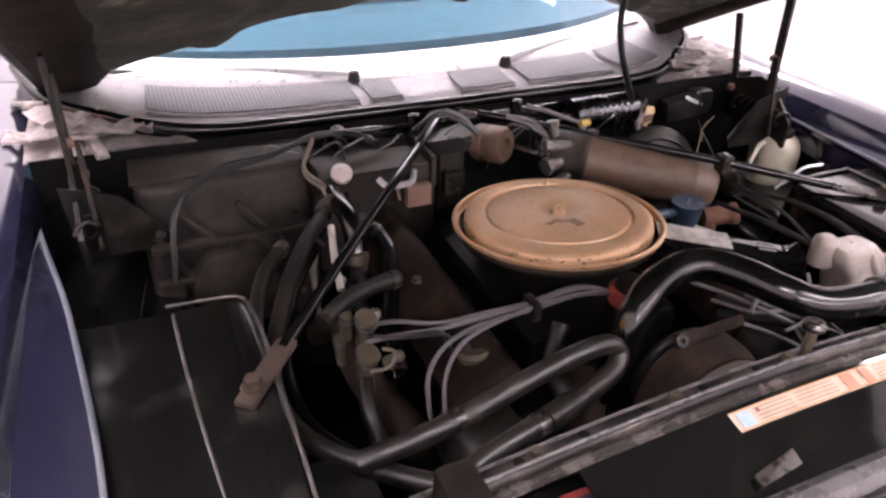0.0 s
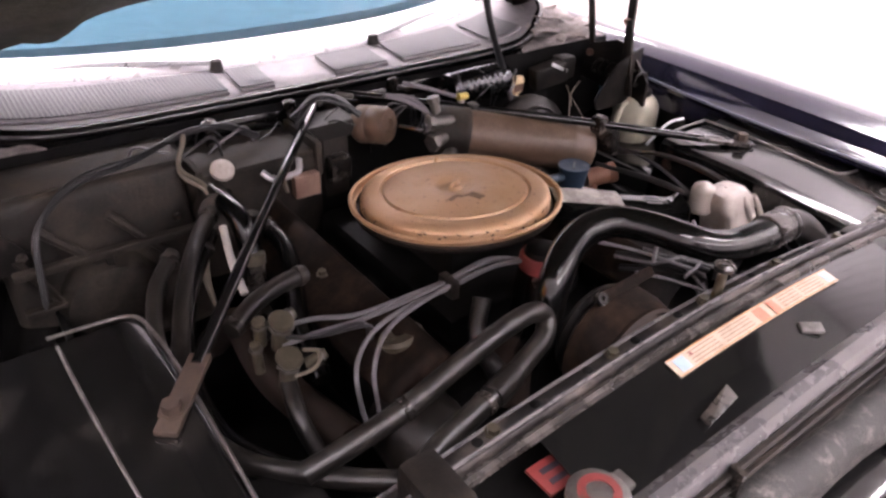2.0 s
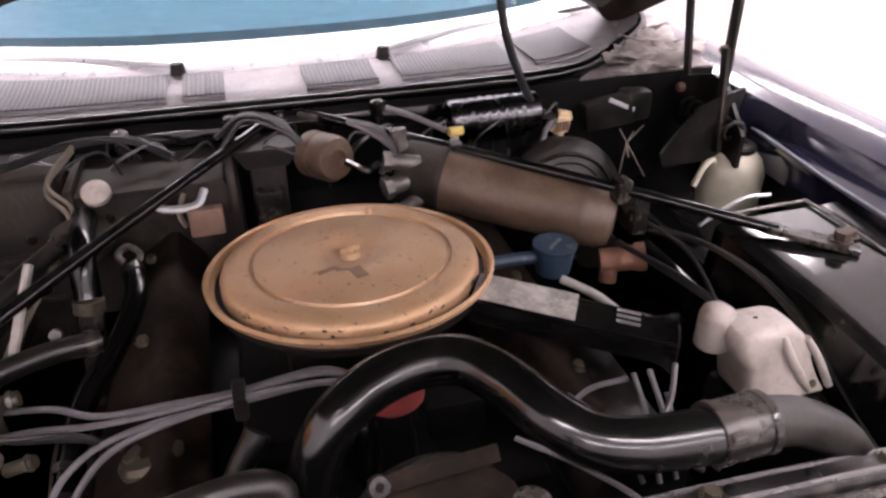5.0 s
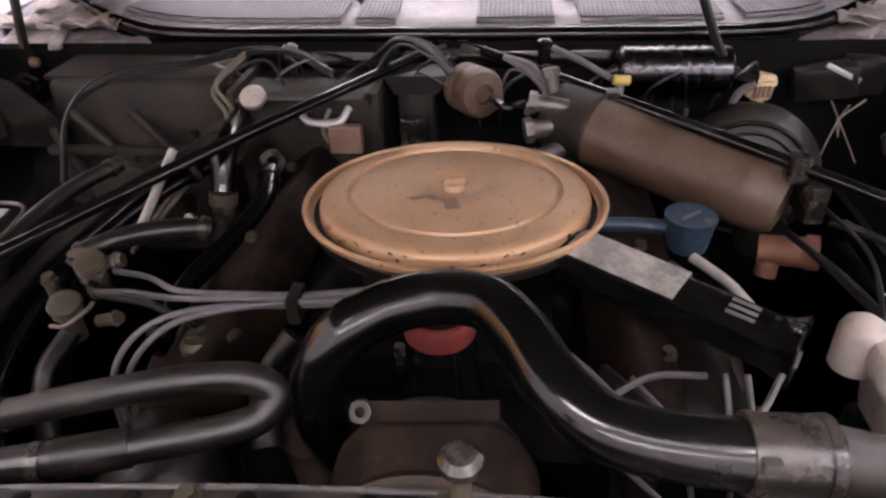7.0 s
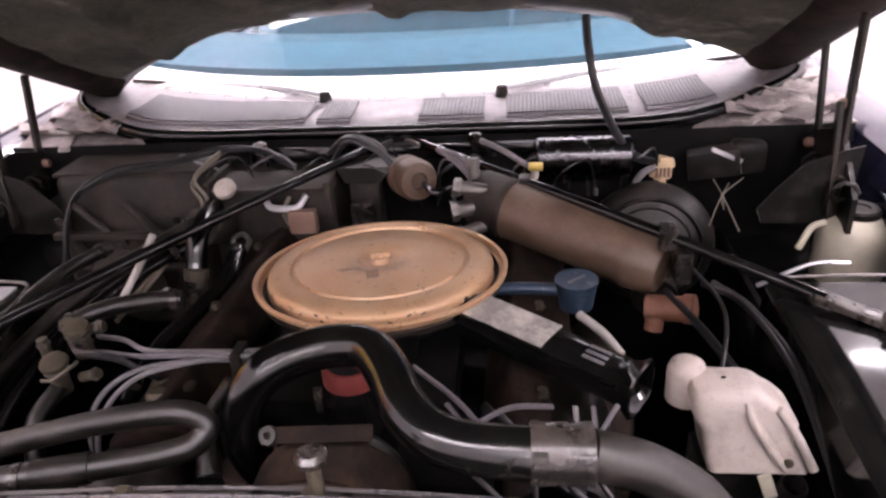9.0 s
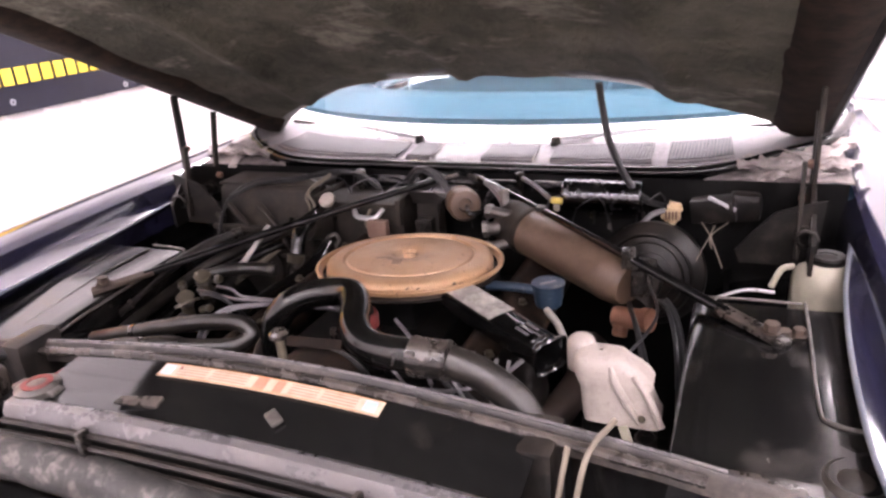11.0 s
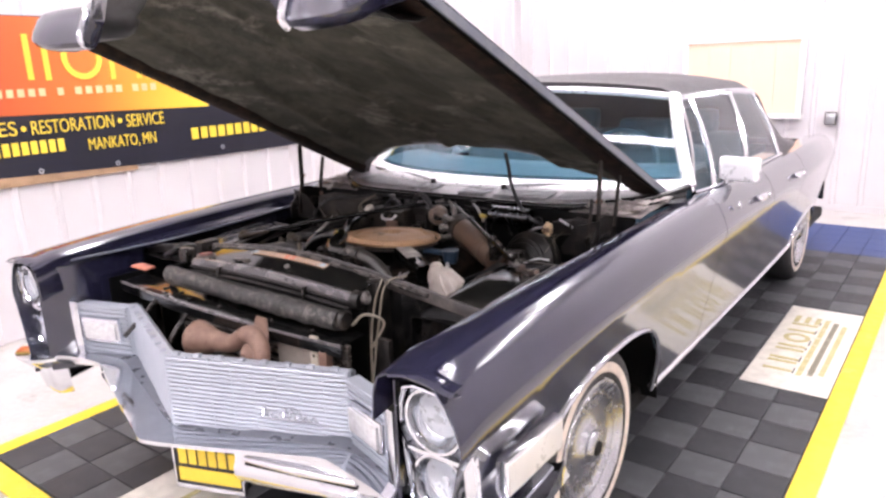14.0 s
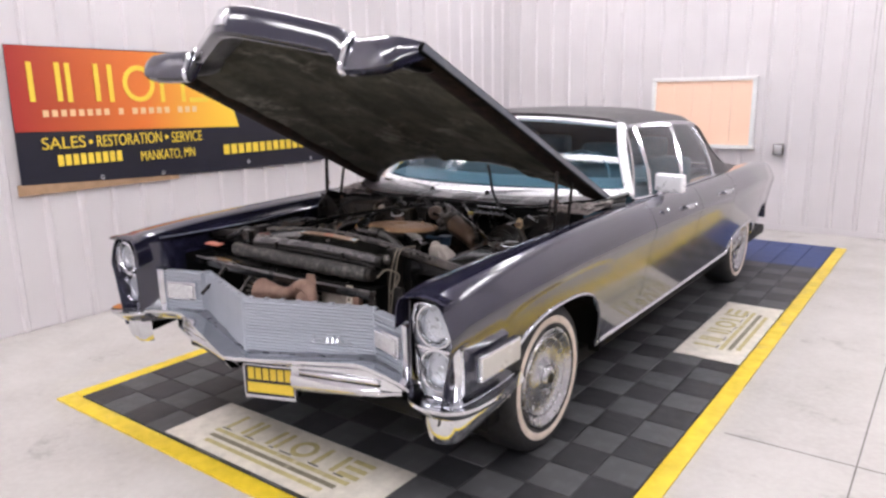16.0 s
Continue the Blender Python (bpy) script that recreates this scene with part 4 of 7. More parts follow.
bm = bmesh.new()
grid(bm, [[ws(u, v) for u in us] for v in np.linspace(0.03, 0.97, 8)])
g = part("windscreen", bm, GLASS, car, "curved tinted windscreen")
g.visible_shadow = False
part("windscreen_moulding", shell([[ws(u, 0.0) + Vector((0, d, h)) for u in us] for d, h in ((0.020, 0.030), (0.004, 0.029), (-0.024, 0.016), (-0.040, 0.002), (-0.044, -0.006), (-0.044, -0.016))], 0.004), BRIGHTTRIM, car, "broad polished moulding below the windscreen")
sticker = [ws(u, v) + Vector((0, 0.012, 0)) for u, v in ((-0.93, 0.24), (-0.86, 0.24), (-0.84, 0.42), (-0.91, 0.42))]
part("windscreen_sticker", prism(bmesh.new(), sticker, (0, 0, 0), (0, 0.002, 0)), LINEYELLOW, g, "small yellow paper sticker")
part("windscreen_header", T([ws(u, 1.0) for u in us], 0.019, seg=8, n=2), BRIGHTTRIM, car)
for s in (-1, 1):
    part("windscreen_pillar", T([ws(s, v) for v in np.linspace(0, 1, 7)], 0.026, seg=10, n=2), BRIGHTTRIM, car, "polished windscreen pillar trim")


def roof_row(y):
    """Half width, edge height and crown of the roof at y."""
    w = cr([(1.17, 0.665), (1.6, 0.685), (2.3, 0.69), (2.6, 0.67), (2.85, 0.66), (3.15, 0.68), (3.4, 0.70)], y)
    ze = cr([(1.17, 1.338), (1.6, 1.345), (2.3, 1.32), (2.6, 1.27), (2.85, 1.16), (3.1, 1.03), (3.4, 0.93)], y)
    zc = cr([(1.17, 1.385), (1.6, 1.405), (2.3, 1.39), (2.6, 1.35), (2.85, 1.22), (3.1, 1.06), (3.4, 0.935)], y)
    return w, ze, zc


rows = []
for y in np.linspace(1.17, 3.38, 34):
    w, ze, zc = roof_row(y)
    row = []
    for u in np.linspace(-1, 1, 21):
        yy = y if y > 1.5 else y + 0.10 * abs(u) ** 2.2 * (1.5 - y) / 0.3
        z = zc - (zc - ze) * abs(u) ** 2.6
        row.append((w * u + math.copysign(0.03 * max(0, abs(u) - 0.8) * 5, u), yy, z - (0.03 if abs(u) > 0.99 else 0)))
    rows.append(row)
part("roof", shell(rows, 0.02), VINYL, car, "dark vinyl-covered roof")
for s in (-1, 1):
    # rear pillar, sides of the cabin, glass and trims
    belt = lambda y: Vector((s * (cr(INNER, y) + 0.005), y, cr(CREST, y) + 0.0))
    head = lambda y: Vector((s * (roof_row(y)[0] + 0.028), y, roof_row(y)[1] - 0.025))
    bm = bmesh.new()
    rows = []
    for k in range(9):
        u = k / 8
        a, b = belt(2.46 + 0.75 * u), head(2.50 + 0.88 * u)
        if b.z < a.z:
            b.z = a.z + 0.005
        rows.append([a.lerp(b, v) for v in np.linspace(0, 1, 5)])
    part("rear_pillar", shell(rows, 0.02), VINYL, car)
    for nm, y0, y1, t0, t1 in (("quarter_light", 1.06, 1.24, 1.29, 1.39), ("front_door_glass", 1.26, 1.74, 1.41, 1.94), ("rear_door_glass", 1.77, 2.44, 1.97, 2.48)):
        bm = bmesh.new()
        rows = []
        for k in range(7):
            u = k / 6
            a, b = belt(y0 + (y1 - y0) * u), head(t0 + (t1 - t0) * u)
            rows.append([a.lerp(b, v) + Vector((s * 0.02 * math.sin(math.pi * v), 0, 0)) for v in np.linspace(0, 1, 5)])
        grid(bm, rows)
        gl = part(nm, bm, SIDEGLASS, car)
        gl.visible_shadow = False
        part("glass_trim", T([r[-1] for r in rows], 0.010, seg=6, n=2), CHROME, gl)
        part("glass_edge", T(rows[-1], 0.008, seg=6, n=2), CHROME, gl)
        part("glass_edge", T(rows[0], 0.008, seg=6, n=2), CHROME, gl)
    part("belt_moulding", T([belt(y) + Vector((s * 0.012, 0, 0.006)) for y in np.linspace(1.05, 2.46, 20)], 0.007, seg=6, n=1), CHROME, car)
    part("roof_moulding", T([head(y) + Vector((s * 0.004, 0, 0.012)) for y in np.linspace(1.30, 2.50, 16)], 0.008, seg=6, n=1), CHROME, car)
    # door handles
    for y, z in ((1.52, 0.875), (2.32, 0.86)):
        h = part("door_handle", B(-0.014, 0.014, -0.075, 0.075, -0.012, 0.012, bevel=0.006, m=Matrix.Translation((s * 1.013, y, z))), CHROME, car, "chrome push-button door handle")
        part("button", L([(0, 0.012), (0.011, 0.01), (0.012, 0)], Matrix.Translation((s * 1.022, y + 0.055, z)) @ pose(0, 0, 0, 0, 90 * s, 0), 12), CHROME, h)
    part("rear_glass_frame", T([Vector((s * 0.65, 2.55, 1.29)), Vector((s * 0.67, 3.15, 1.0))], 0.008), CHROME, car)
for x, y, z, in ((0.955, 1.31, 1.025),):
    m = part("door_mirror", B(-0.085, 0.085, -0.02, 0.03, -0.05, 0.05, bevel=0.018, m=Matrix.Translation((x, y, z)) @ pose(0, 0, 0, 0, 0, -12), seg=3), BRIGHTTRIM, car, "rectangular polished door mirror")
    part("stalk", T([(x - 0.06, y, z - 0.04), (x - 0.06, y + 0.01, z - 0.08), (x - 0.09, y + 0.01, z - 0.10)], [0.014, 0.018, 0.03]), CHROME, m)
    part("mirror_glass", B(-0.075, 0.075, 0.031, 0.034, -0.042, 0.042, m=Matrix.Translation((x, y, z)) @ pose(0, 0, 0, 0, 0, -12)), CHROME, m)
part("key_lock", L([(0, 0.01), (0.012, 0.009), (0.014, 0)], Matrix.Translation((1.0, 1.16, 0.90)) @ pose(0, 0, 0, 0, 90, 0), 14), CHROME, car)

# what shows of the interior
part("dashboard", shell([[(x, 0.78 + 0.22 * abs(x / 0.8) ** 2.3 + d, 1.005 + h) for x in np.linspace(-0.8, 0.8, 17)] for d, h in ((0.02, 0.0), (0.2, 0.02), (0.36, 0.015), (0.42, -0.02), (0.43, -0.18))], 0.02), BLUETRIM, car, "blue dashboard top")
part("steering_wheel", L([(0.19, -0.012), (0.202, 0), (0.19, 0.012), (0.178, 0), (0.19, -0.012)], Matrix.Translation((0.38, 1.38, 1.0)) @ pose(0, 0, 0, 62, 0, 0), 32), BLUETRIM, car)
part("steering_column", T([(0.38, 1.1, 0.9), (0.38, 1.38, 1.0)], 0.03), BLUETRIM, car)
for y, z in ((1.62, 1.07), (2.42, 1.06)):
    st = part("seat", B(-0.68, 0.68, y, y + 0.2, 0.5, z, bevel=0.06, seg=3), BLUETRIM, car, "blue vinyl bench seat back")
    part("cushion", B(-0.68, 0.68, y - 0.5, y + 0.02, 0.45, 0.68, bevel=0.06, seg=3), BLUETRIM, st)
    for x in (-0.38, 0.38):
        part("head_rest", B(x - 0.13, x + 0.13, y + 0.05, y + 0.17, z - 0.01, z + 0.13, bevel=0.04, seg=3), BLUETRIM, st)
part("rear_shelf", B(-0.66, 0.66, 2.65, 3.1, 0.88, 0.92), BLUETRIM, car)
for s in (-1, 1):
    part("door_lining", B(min(s * 0.83, s * 0.85), max(s * 0.83, s * 0.85), 1.05, 2.50, 0.4, 0.93), BLUETRIM, car)
part("cabin_floor", B(-0.84, 0.84, 0.75, 2.7, 0.33, 0.36), BLUETRIM, car)

# bonnet, built closed and then swung open about its rear corners
HY, HZ, HA = 0.93, 0.945, 25.3
HM = Matrix.Translation((0, HY, HZ)) @ Matrix.Rotation(radians(-HA), 4, "X") @ Matrix.Translation((0, -HY, -HZ))


def hood_front(x):
    return cr([(0, -0.995), (0.06, -0.985), (0.2, -0.92), (0.42, -0.815), (0.455, -0.80), (0.50, -0.80), (0.64, -0.825), (0.74, -0.83), (0.81, -0.80)], abs(x))


def hood_rear(x):
    return 0.515 + 0.40 * abs(x / 0.81) ** 2.7


def hood_z(x, v):
    """Height of the closed bonnet; v runs 0 at the rear to 1 at the front."""
    a = abs(x)
    crown = 0.062 * (1 - (a / 0.81) ** 2)
    q = min(1, max(0, (a - 0.40) / 0.06))
    bulge = 0.03 * (1 - q * q * (3 - 2 * q))
    return 0.957 + crown + bulge * (0.3 + 0.7 * v) - 0.012 * v ** 2


def hood_lip(x):
    """How far the nose hangs down."""
    return cr([(0, 0.118), (0.40, 0.108), (0.44, 0.112), (0.475, 0.135), (0.69, 0.125), (0.74, 0.10), (0.81, 0.045)], abs(x))


xs = sorted(set([round(q, 3) for q in np.linspace(-0.81, 0.81, 37)] + [-0.47, -0.455, -0.43, 0.43, 0.455, 0.47, -0.74, 0.74, -0.02, 0.02]))


def hood_w(x, v):
    k = 1.0 - 0.035 * v
    return x * k


def hood_pt(x, v, drop=0.0):
    y = hood_rear(x) + (hood_front(x) - hood_rear(x)) * v
    return HM @ Vector((hood_w(x, v), y, hood_z(x, v) - drop))


rows = [[hood_pt(x, v) for x in xs] for v in np.linspace(0, 1, 16)]
# rolled nose and lower lip
for f, h in ((-0.012, 0.08), (-0.02, 0.3), (-0.024, 0.7), (-0.020, 0.95), (-0.006, 1.0), (0.02, 0.97)):
    rows.append([HM @ Vector((hood_w(x, 1), hood_front(x) + f, hood_z(x, 1) - h * hood_lip(x))) for x in xs])
hood = part("hood", shell(rows, -0.003), NAVY, car, "dark navy bonnet propped open", angle=35)
# folded side edges
for s in (-1, 1):
    rows, lip = [], []
    for v in np.linspace(0, 1, 14):
        p = hood_pt(s * 0.81, v)
        n = HM.to_3x3() @ Vector((0, 0, -1))
        i = Vector((-s, 0, 0))
        rows.append([p, p + n * 0.012, p + n * 0.022, p + n * 0.024 + i * 0.004])
        lip.append([p + n * 0.022 + i * 0.005, p + n * 0.022 + i * 0.018, p + n * 0.020 + i * 0.032])
    # outer face takes the lit blue; the same fold turned under is black
    part("side_flange", shell(rows, 0.002), FLANGEBLUE, hood, "folded edge in a lit blue-grey")
    part("flange_return", shell(lip, 0.002), BLACKDEEP, hood)
    part("edge_frame", shell([[hood_pt(s * 0.79, v, 0.03), hood_pt(s * 0.76, v, 0.042), hood_pt(s * 0.70, v, 0.046), hood_pt(s * 0.67, v, 0.03)] for v in np.linspace(0.02, 0.97, 14)], 0.003), RUSTDARK, hood, "dark pressed frame rail")
# underside pad with dents and ribs
rows = []
for v in np.linspace(0.03, 0.965, 60):
    row = []
    for x in np.linspace(-0.68, 0.68, 60):
        d = 0.036 + 0.010 * noise.noise(Vector((x * 4, v * 6, 0))) + 0.006 * noise.noise(Vector((x * 13, v * 17, 3)))
        for c, w in ((-0.42, 0.05), (0.42, 0.05), (0.0, 0.04)):
            u = abs(x - c - 0.12 * (0.5 - v) * math.copysign(1, c) * (c != 0)) / w
            if u < 1:
                d += 0.014 * (1 - u * u) ** 2
        row.append(hood_pt(x, v, d))
    rows.append(row)
part("underside_pad", shell(rows, -0.004), INSUL, hood, "stained grey-brown insulation under the bonnet", angle=60)
part("rear_rail", shell([[hood_pt(x, 0.0, 0.004), hood_pt(x, 0.0, 0.022), hood_pt(x, 0.02, 0.032), hood_pt(x, 0.05, 0.034), hood_pt(x, 0.065, 0.028)] for x in np.linspace(-0.79, 0.79, 33)], 0.003), BLACKSAT, hood)
part("front_rail", shell([[hood_pt(x, 0.99, 0.09), hood_pt(x, 0.965, 0.085), hood_pt(x, 0.93, 0.06), hood_pt(x, 0.915, 0.036)] for x in np.linspace(-0.77, 0.77, 41)], 0.003), BLACKSAT, hood)
for s in (-1, 1):
    x = s * 0.455
    part("nose_trim", T([HM @ Vector((x, hood_front(x) + f, hood_z(x, 1) - h)) for f, h in ((0.0, -0.004), (-0.028, 0.03), (-0.03, 0.085), (-0.024, 0.13), (-0.0, 0.14))], 0.011, seg=8, n=4), CHROME, hood, "chrome tip trim")
part("crest_badge", B(-0.03, 0.03, -0.012, 0.012, -0.045, 0.02, bevel=0.008, m=HM @ Matrix.Translation((0, -1.02, 0.99))), CHROME, hood, "bright nose badge drawn as a plain shape")

# -- engine bay: the shell of the car around it --
SEAL = [(-0.86, 0.95, 1.0), (-0.80, 0.76, 0.985), (-0.69, 0.645, 0.975), (-0.57, 0.565, 0.965), (-0.45, 0.54, 0.961), (-0.2, 0.532, 0.962), (0.05, 0.53, 0.962), (0.3, 0.532, 0.962), (0.45, 0.54, 0.961), (0.57, 0.565, 0.965), (0.69, 0.655, 0.976), (0.80, 0.765, 0.985), (0.86, 0.95, 1.0)]
SEALX, SEALY, SEALZ = ([(p[0], p[k]) for p in SEAL] for k in (0, 1, 2))


def cowl_pt(u, t):
    """A point of the cowl: t runs 0 below the windscreen to 1 at the rubber seal."""
    top = ws_base(u) + Vector((0, -0.005, 0.0))
    low = Vector((0.86 * u, cr(SEALY, 0.86 * u), cr(SEALZ, 0.86 * u) + 0.008))
    return top.lerp(low, t) - Vector((0, 0, 0.006 * math.sin(math.pi * t)))


def cowl_line(u, off, z):
    return cowl_pt(u, min(1.0, off / 0.17)) + Vector((0, 0, 0.006))


part("cowl_panel", shell([[cowl_pt(u, t) for u in us] for t in (0.0, 0.2, 0.4, 0.6, 0.8, 1.0)], -0.003), COWLGREY, car, "dusty grey cowl panel below the windscreen")
for a, b in ((-0.72, -0.24), (-0.21, -0.13), (0.03, 0.18), (0.23, 0.50), (0.54, 0.70)):
    uu = [a + (b - a) * k / 8 for k in range(9)]
    v = part("cowl_vent", shell([[cowl_line(u, o, z) + Vector((0, 0, 0.004)) for u in uu] for o, z in ((0.055, 0.9985), (0.10, 0.988), (0.145, 0.977))], -0.002), VENTMESH, car, "dark wire-mesh air vent")
    part("vent_frame", T([cowl_line(u, 0.148, 0.979) for u in uu], 0.004, seg=6, n=1), COWLGREY, v)
for u in (-0.22, 0.22):
    c = cowl_line(u, 0.045, 1.012)
    part("wiper_pivot", L([(0, 0.022), (0.011, 0.02), (0.014, 0.0)], Matrix.Translation(c), 14), BLACKSAT, car)
    e = cowl_line(u + 0.52 * (1 if u < 0 else -1) * -1, 0.02, 1.03)
    w = part("wiper", T([c + Vector((0, 0, 0.015)), c.lerp(e, 0.5) + Vector((0, 0, 0.02)), e], 0.006, seg=6), SILVER, car, "wiper arm lying on the cowl")
    part("blade", T([c.lerp(e, 0.25) + Vector((0, 0.012, 0.012)), e + (e - c) * 0.25 + Vector((0, 0.012, 0.005))], 0.005, seg=6), BLACKSAT, w)
part("cowl_seal", T(SEAL, 0.013, seg=10, n=6), HOSE, car, "black rubber cowl seal")
part("cowl_ledge", shell([[Vector(p) + Vector((0, d, h)) for p in spline(SEAL, 4)] for d, h in ((0.0, -0.010), (-0.012, -0.016), (-0.018, -0.026), (-0.019, -0.05))], 0.003), BLACKGLOSS, car, "glossy black ledge below the cowl seal")
bm = bmesh.new()
grid(bm, [[(x, 0.515 + 0.004 * noise.noise(Vector((x * 9, z * 9, 1))), z) for x in np.linspace(-0.82, 0.82, 40)] for z in np.linspace(0.33, 0.955, 18)])
part("firewall", bm, BLACKDEEP, car, "grimy black firewall")
for s in (-1, 1):
    # dirty outer ends of the cowl
    rows = []
    for y in np.linspace(0.53, 0.92, 10):
        rows.append([(s * x, y, 0.945 + 0.014 * noise.noise(Vector((x * 12, y * 12, s))) + 0.05 * (y - 0.45)) for x in np.linspace(0.53 + max(0, y - 0.52) * 0.75, 0.83, 9)])
    part("cowl_end", shell(rows, 0.004 * s), COWLDIRT, car, "dusty cowl end with debris")
    for k in range(13 if s > 0 else 8):
        y = random.uniform(0.55, 0.80)
        x = random.uniform(0.60 + max(0, y - 0.55) * 0.8, 0.82)
        w, l = random.uniform(0.02, 0.055), random.uniform(0.010, 0.028)
        part("cowl_scrap", wobble(B(-w, w, -l, l, -0.004, 0.004, bevel=0.003, m=Matrix.Translation((s * x, y, 0.958 + 0.05 * (y - 0.45) + random.uniform(-0.004, 0.008))) @ pose(0, 0, 0, random.uniform(-20, 20), random.uniform(-15, 15), random.uniform(0, 180))), 0.012, 22), PALEDEBRIS, car)
    for cx_, cy_, w, l, turn in ((0.70, 0.60, 0.075, 0.045, 20), (0.76, 0.68, 0.06, 0.05, -25), (0.66, 0.57, 0.05, 0.022, 8), (0.79, 0.60, 0.035, 0.05, 50)):
        rows = []
        for a in np.linspace(-1, 1, 9):
            edge = 1 + 0.35 * noise.noise(Vector((a * 3, cx_ * 9, s * 5)))
            rows.append([Matrix.Translation((s * cx_, cy_, 0.972 + 0.06 * (cy_ - 0.55))) @ Matrix.Rotation(radians(turn * s), 4, "Z") @ Vector((a * w, b * l * edge, 0.016 * noise.noise(Vector((a * 2.2 + cx_ * 30, b * 1.8, s * 3 + cy_ * 10))) + 0.008 * abs(a * b))) for b in np.linspace(-1, 1, 6)])
        part("torn_sheet", shell(rows, 0.0025), PALEDEBRIS, car, "torn pale sheet metal", angle=60)
    # inner fender: a flat glossy top ahead of a step, lower behind it
    rows = []
    for y in list(np.linspace(-0.42, 0.10, 18)) + [0.112, 0.118, 0.13] + list(np.linspace(0.17, 0.52, 9)):
        k = min(1.0, max(0.0, (0.128 - y) / 0.022))
        top = 0.868 - 0.10 * max(0.0, -y - 0.08) ** 1.2
        flat = [(0.798, 0.884), (0.780, top + 0.002), (0.74, top), (0.66, top), (0.60, top), (0.566, top - 0.001), (0.556, top - 0.008), (0.552, 0.76), (0.55, 0.5), (0.55, 0.36)]
        low = [(0.845, 0.87), (0.842, 0.80), (0.838, 0.76), (0.78, 0.745), (0.68, 0.735), (0.62, 0.72), (0.585, 0.70), (0.56, 0.64), (0.55, 0.5), (0.55, 0.36)]
        w = 0.032 if s < 0 else 0.0
        rows.append([(s * (p[0] * k + q[0] * (1 - k) - w * min(1.0, max(0.0, (0.78 - p[0]) / 0.12))), y, p[1] * k + q[1] * (1 - k)) for p, q in zip(flat, low)])
    part("inner_fender", shell(rows, 0.003 * s), PLATEGLOSS, car, "glossy black inner fender", angle=50)
    if s < 0:
        lines = [[(-0.640, 0.113, 0.871), (-0.58, 0.110, 0.871), (-0.538, 0.102, 0.870), (-0.526, 0.06, 0.868), (-0.522, -0.014, 0.868), (-0.521, -0.18, 0.859), (-0.521, -0.30, 0.845)], [(-0.632, 0.09, 0.870), (-0.628, -0.02, 0.870), (-0.620, -0.145, 0.863), (-0.610, -0.26, 0.853)]]
    else:
        lines = [[(0.724, 0.116, 0.872), (0.724, 0.0, 0.872), (0.724, -0.165, 0.864), (0.736, -0.200, 0.862), (0.788, -0.212, 0.862)], [(0.575, 0.108, 0.871), (0.64, 0.114, 0.871), (0.72, 0.114, 0.871)]]
    for pts in lines:
        part("edge_bead", T(pts, 0.0026, seg=8, n=5), ALU, car, "thin pale edge bead")
    for x, y in ((0.69, 0.0), (0.71, 0.01)) if s > 0 else ():
        part("bolt", hexbolt(bmesh.new(), (s * x, y, 0.871), 0.010, 0.009), RUSTEND, car)
    part("seam_flange", B(min(s * 0.60, s * 0.72), max(s * 0.60, s * 0.72), -0.345, -0.30, 0.845, 0.851, bevel=0.002), GREYDUST, car)

# core support across the front
def support_top(x):
    return cr([(0, 0.951), (0.12, 0.948), (0.24, 0.939), (0.34, 0.929), (0.45, 0.916), (0.55, 0.905), (0.65, 0.893), (0.87, 0.872)], abs(x - 0.05))


xsup = np.linspace(-0.79, 0.79, 41)
part("core_support", shell([[(x, -0.368 + d - 0.05 * max(0, abs(x) - 0.55), support_top(x) + h) for x in xsup] for d, h in ((0.026, -0.07), (0.026, -0.030), (0.022, -0.025), (0.008, -0.023), (0.002, -0.018), (-0.003, -0.006), (-0.008, 0.001), (-0.014, 0.001), (-0.018, -0.005), (-0.02, -0.03))], 0.003), SUPPORT, car, "dusty dark radiator support bar across the car")
for x in np.linspace(-0.40, 0.56, 13):
    part("support_hole", L([(0, 0.0012), (0.005, 0.0012), (0.007, 0.0)], Matrix.Translation((x, -0.354, support_top(x) - 0.0235)), 12), BLACKDEEP, car)
part("support_bead", T([(x, -0.394 - 0.05 * max(0, abs(x) - 0.55), support_top(x) - 0.008) for x in np.linspace(-0.42, 0.60, 24)], 0.007, seg=8, n=1), GREYDUST, car)
# thin pale tubes draw the light caught along the bar's two edges
for d, h, r in ((0.0255, -0.027, 0.0026), (-0.010, 0.0015, 0.0024)):
    part("support_edge", T([(x, -0.368 + d - 0.05 * max(0, abs(x) - 0.55), support_top(x) + h) for x in np.linspace(-0.44, 0.62, 26)], r, seg=8, n=1), LIPMETAL, car, "pale highlight line along the support bar edge")
for s in (-1, 1):
    rows = [[(s * x, -0.375 - 0.05 * max(0, x - 0.55), support_top(x) - 0.04 - h) for x in np.linspace(0.42, 0.79, 9)] for h in (0.0, 0.12, 0.26, 0.45)]
    part("support_wing", shell(rows, 0.004), PLATEGLOSS, car, "glossy black panel beside the radiator")
    part("front_apron", shell([[(s * 0.72, y, z) for y in np.linspace(-0.60, -0.44, 5)] for z in (0.40, 0.6, 0.8)], 0.004), BLACKDEEP, car)
for x in (-0.30, -0.12, 0.05, 0.22, 0.40):
    part("support_bolt", hexbolt(bmesh.new(), (x, -0.354, support_top(x) - 0.022), 0.007, 0.006), BRASS, car)

# decal panel ahead of the support
def panel_pt(x, v):
    a = support_top(x) - 0.008
    return Vector((x, -0.394 - 0.112 * v, a + (0.912 - 0.09 * (x - 0.05) ** 2 - a) * v ** 1.3))


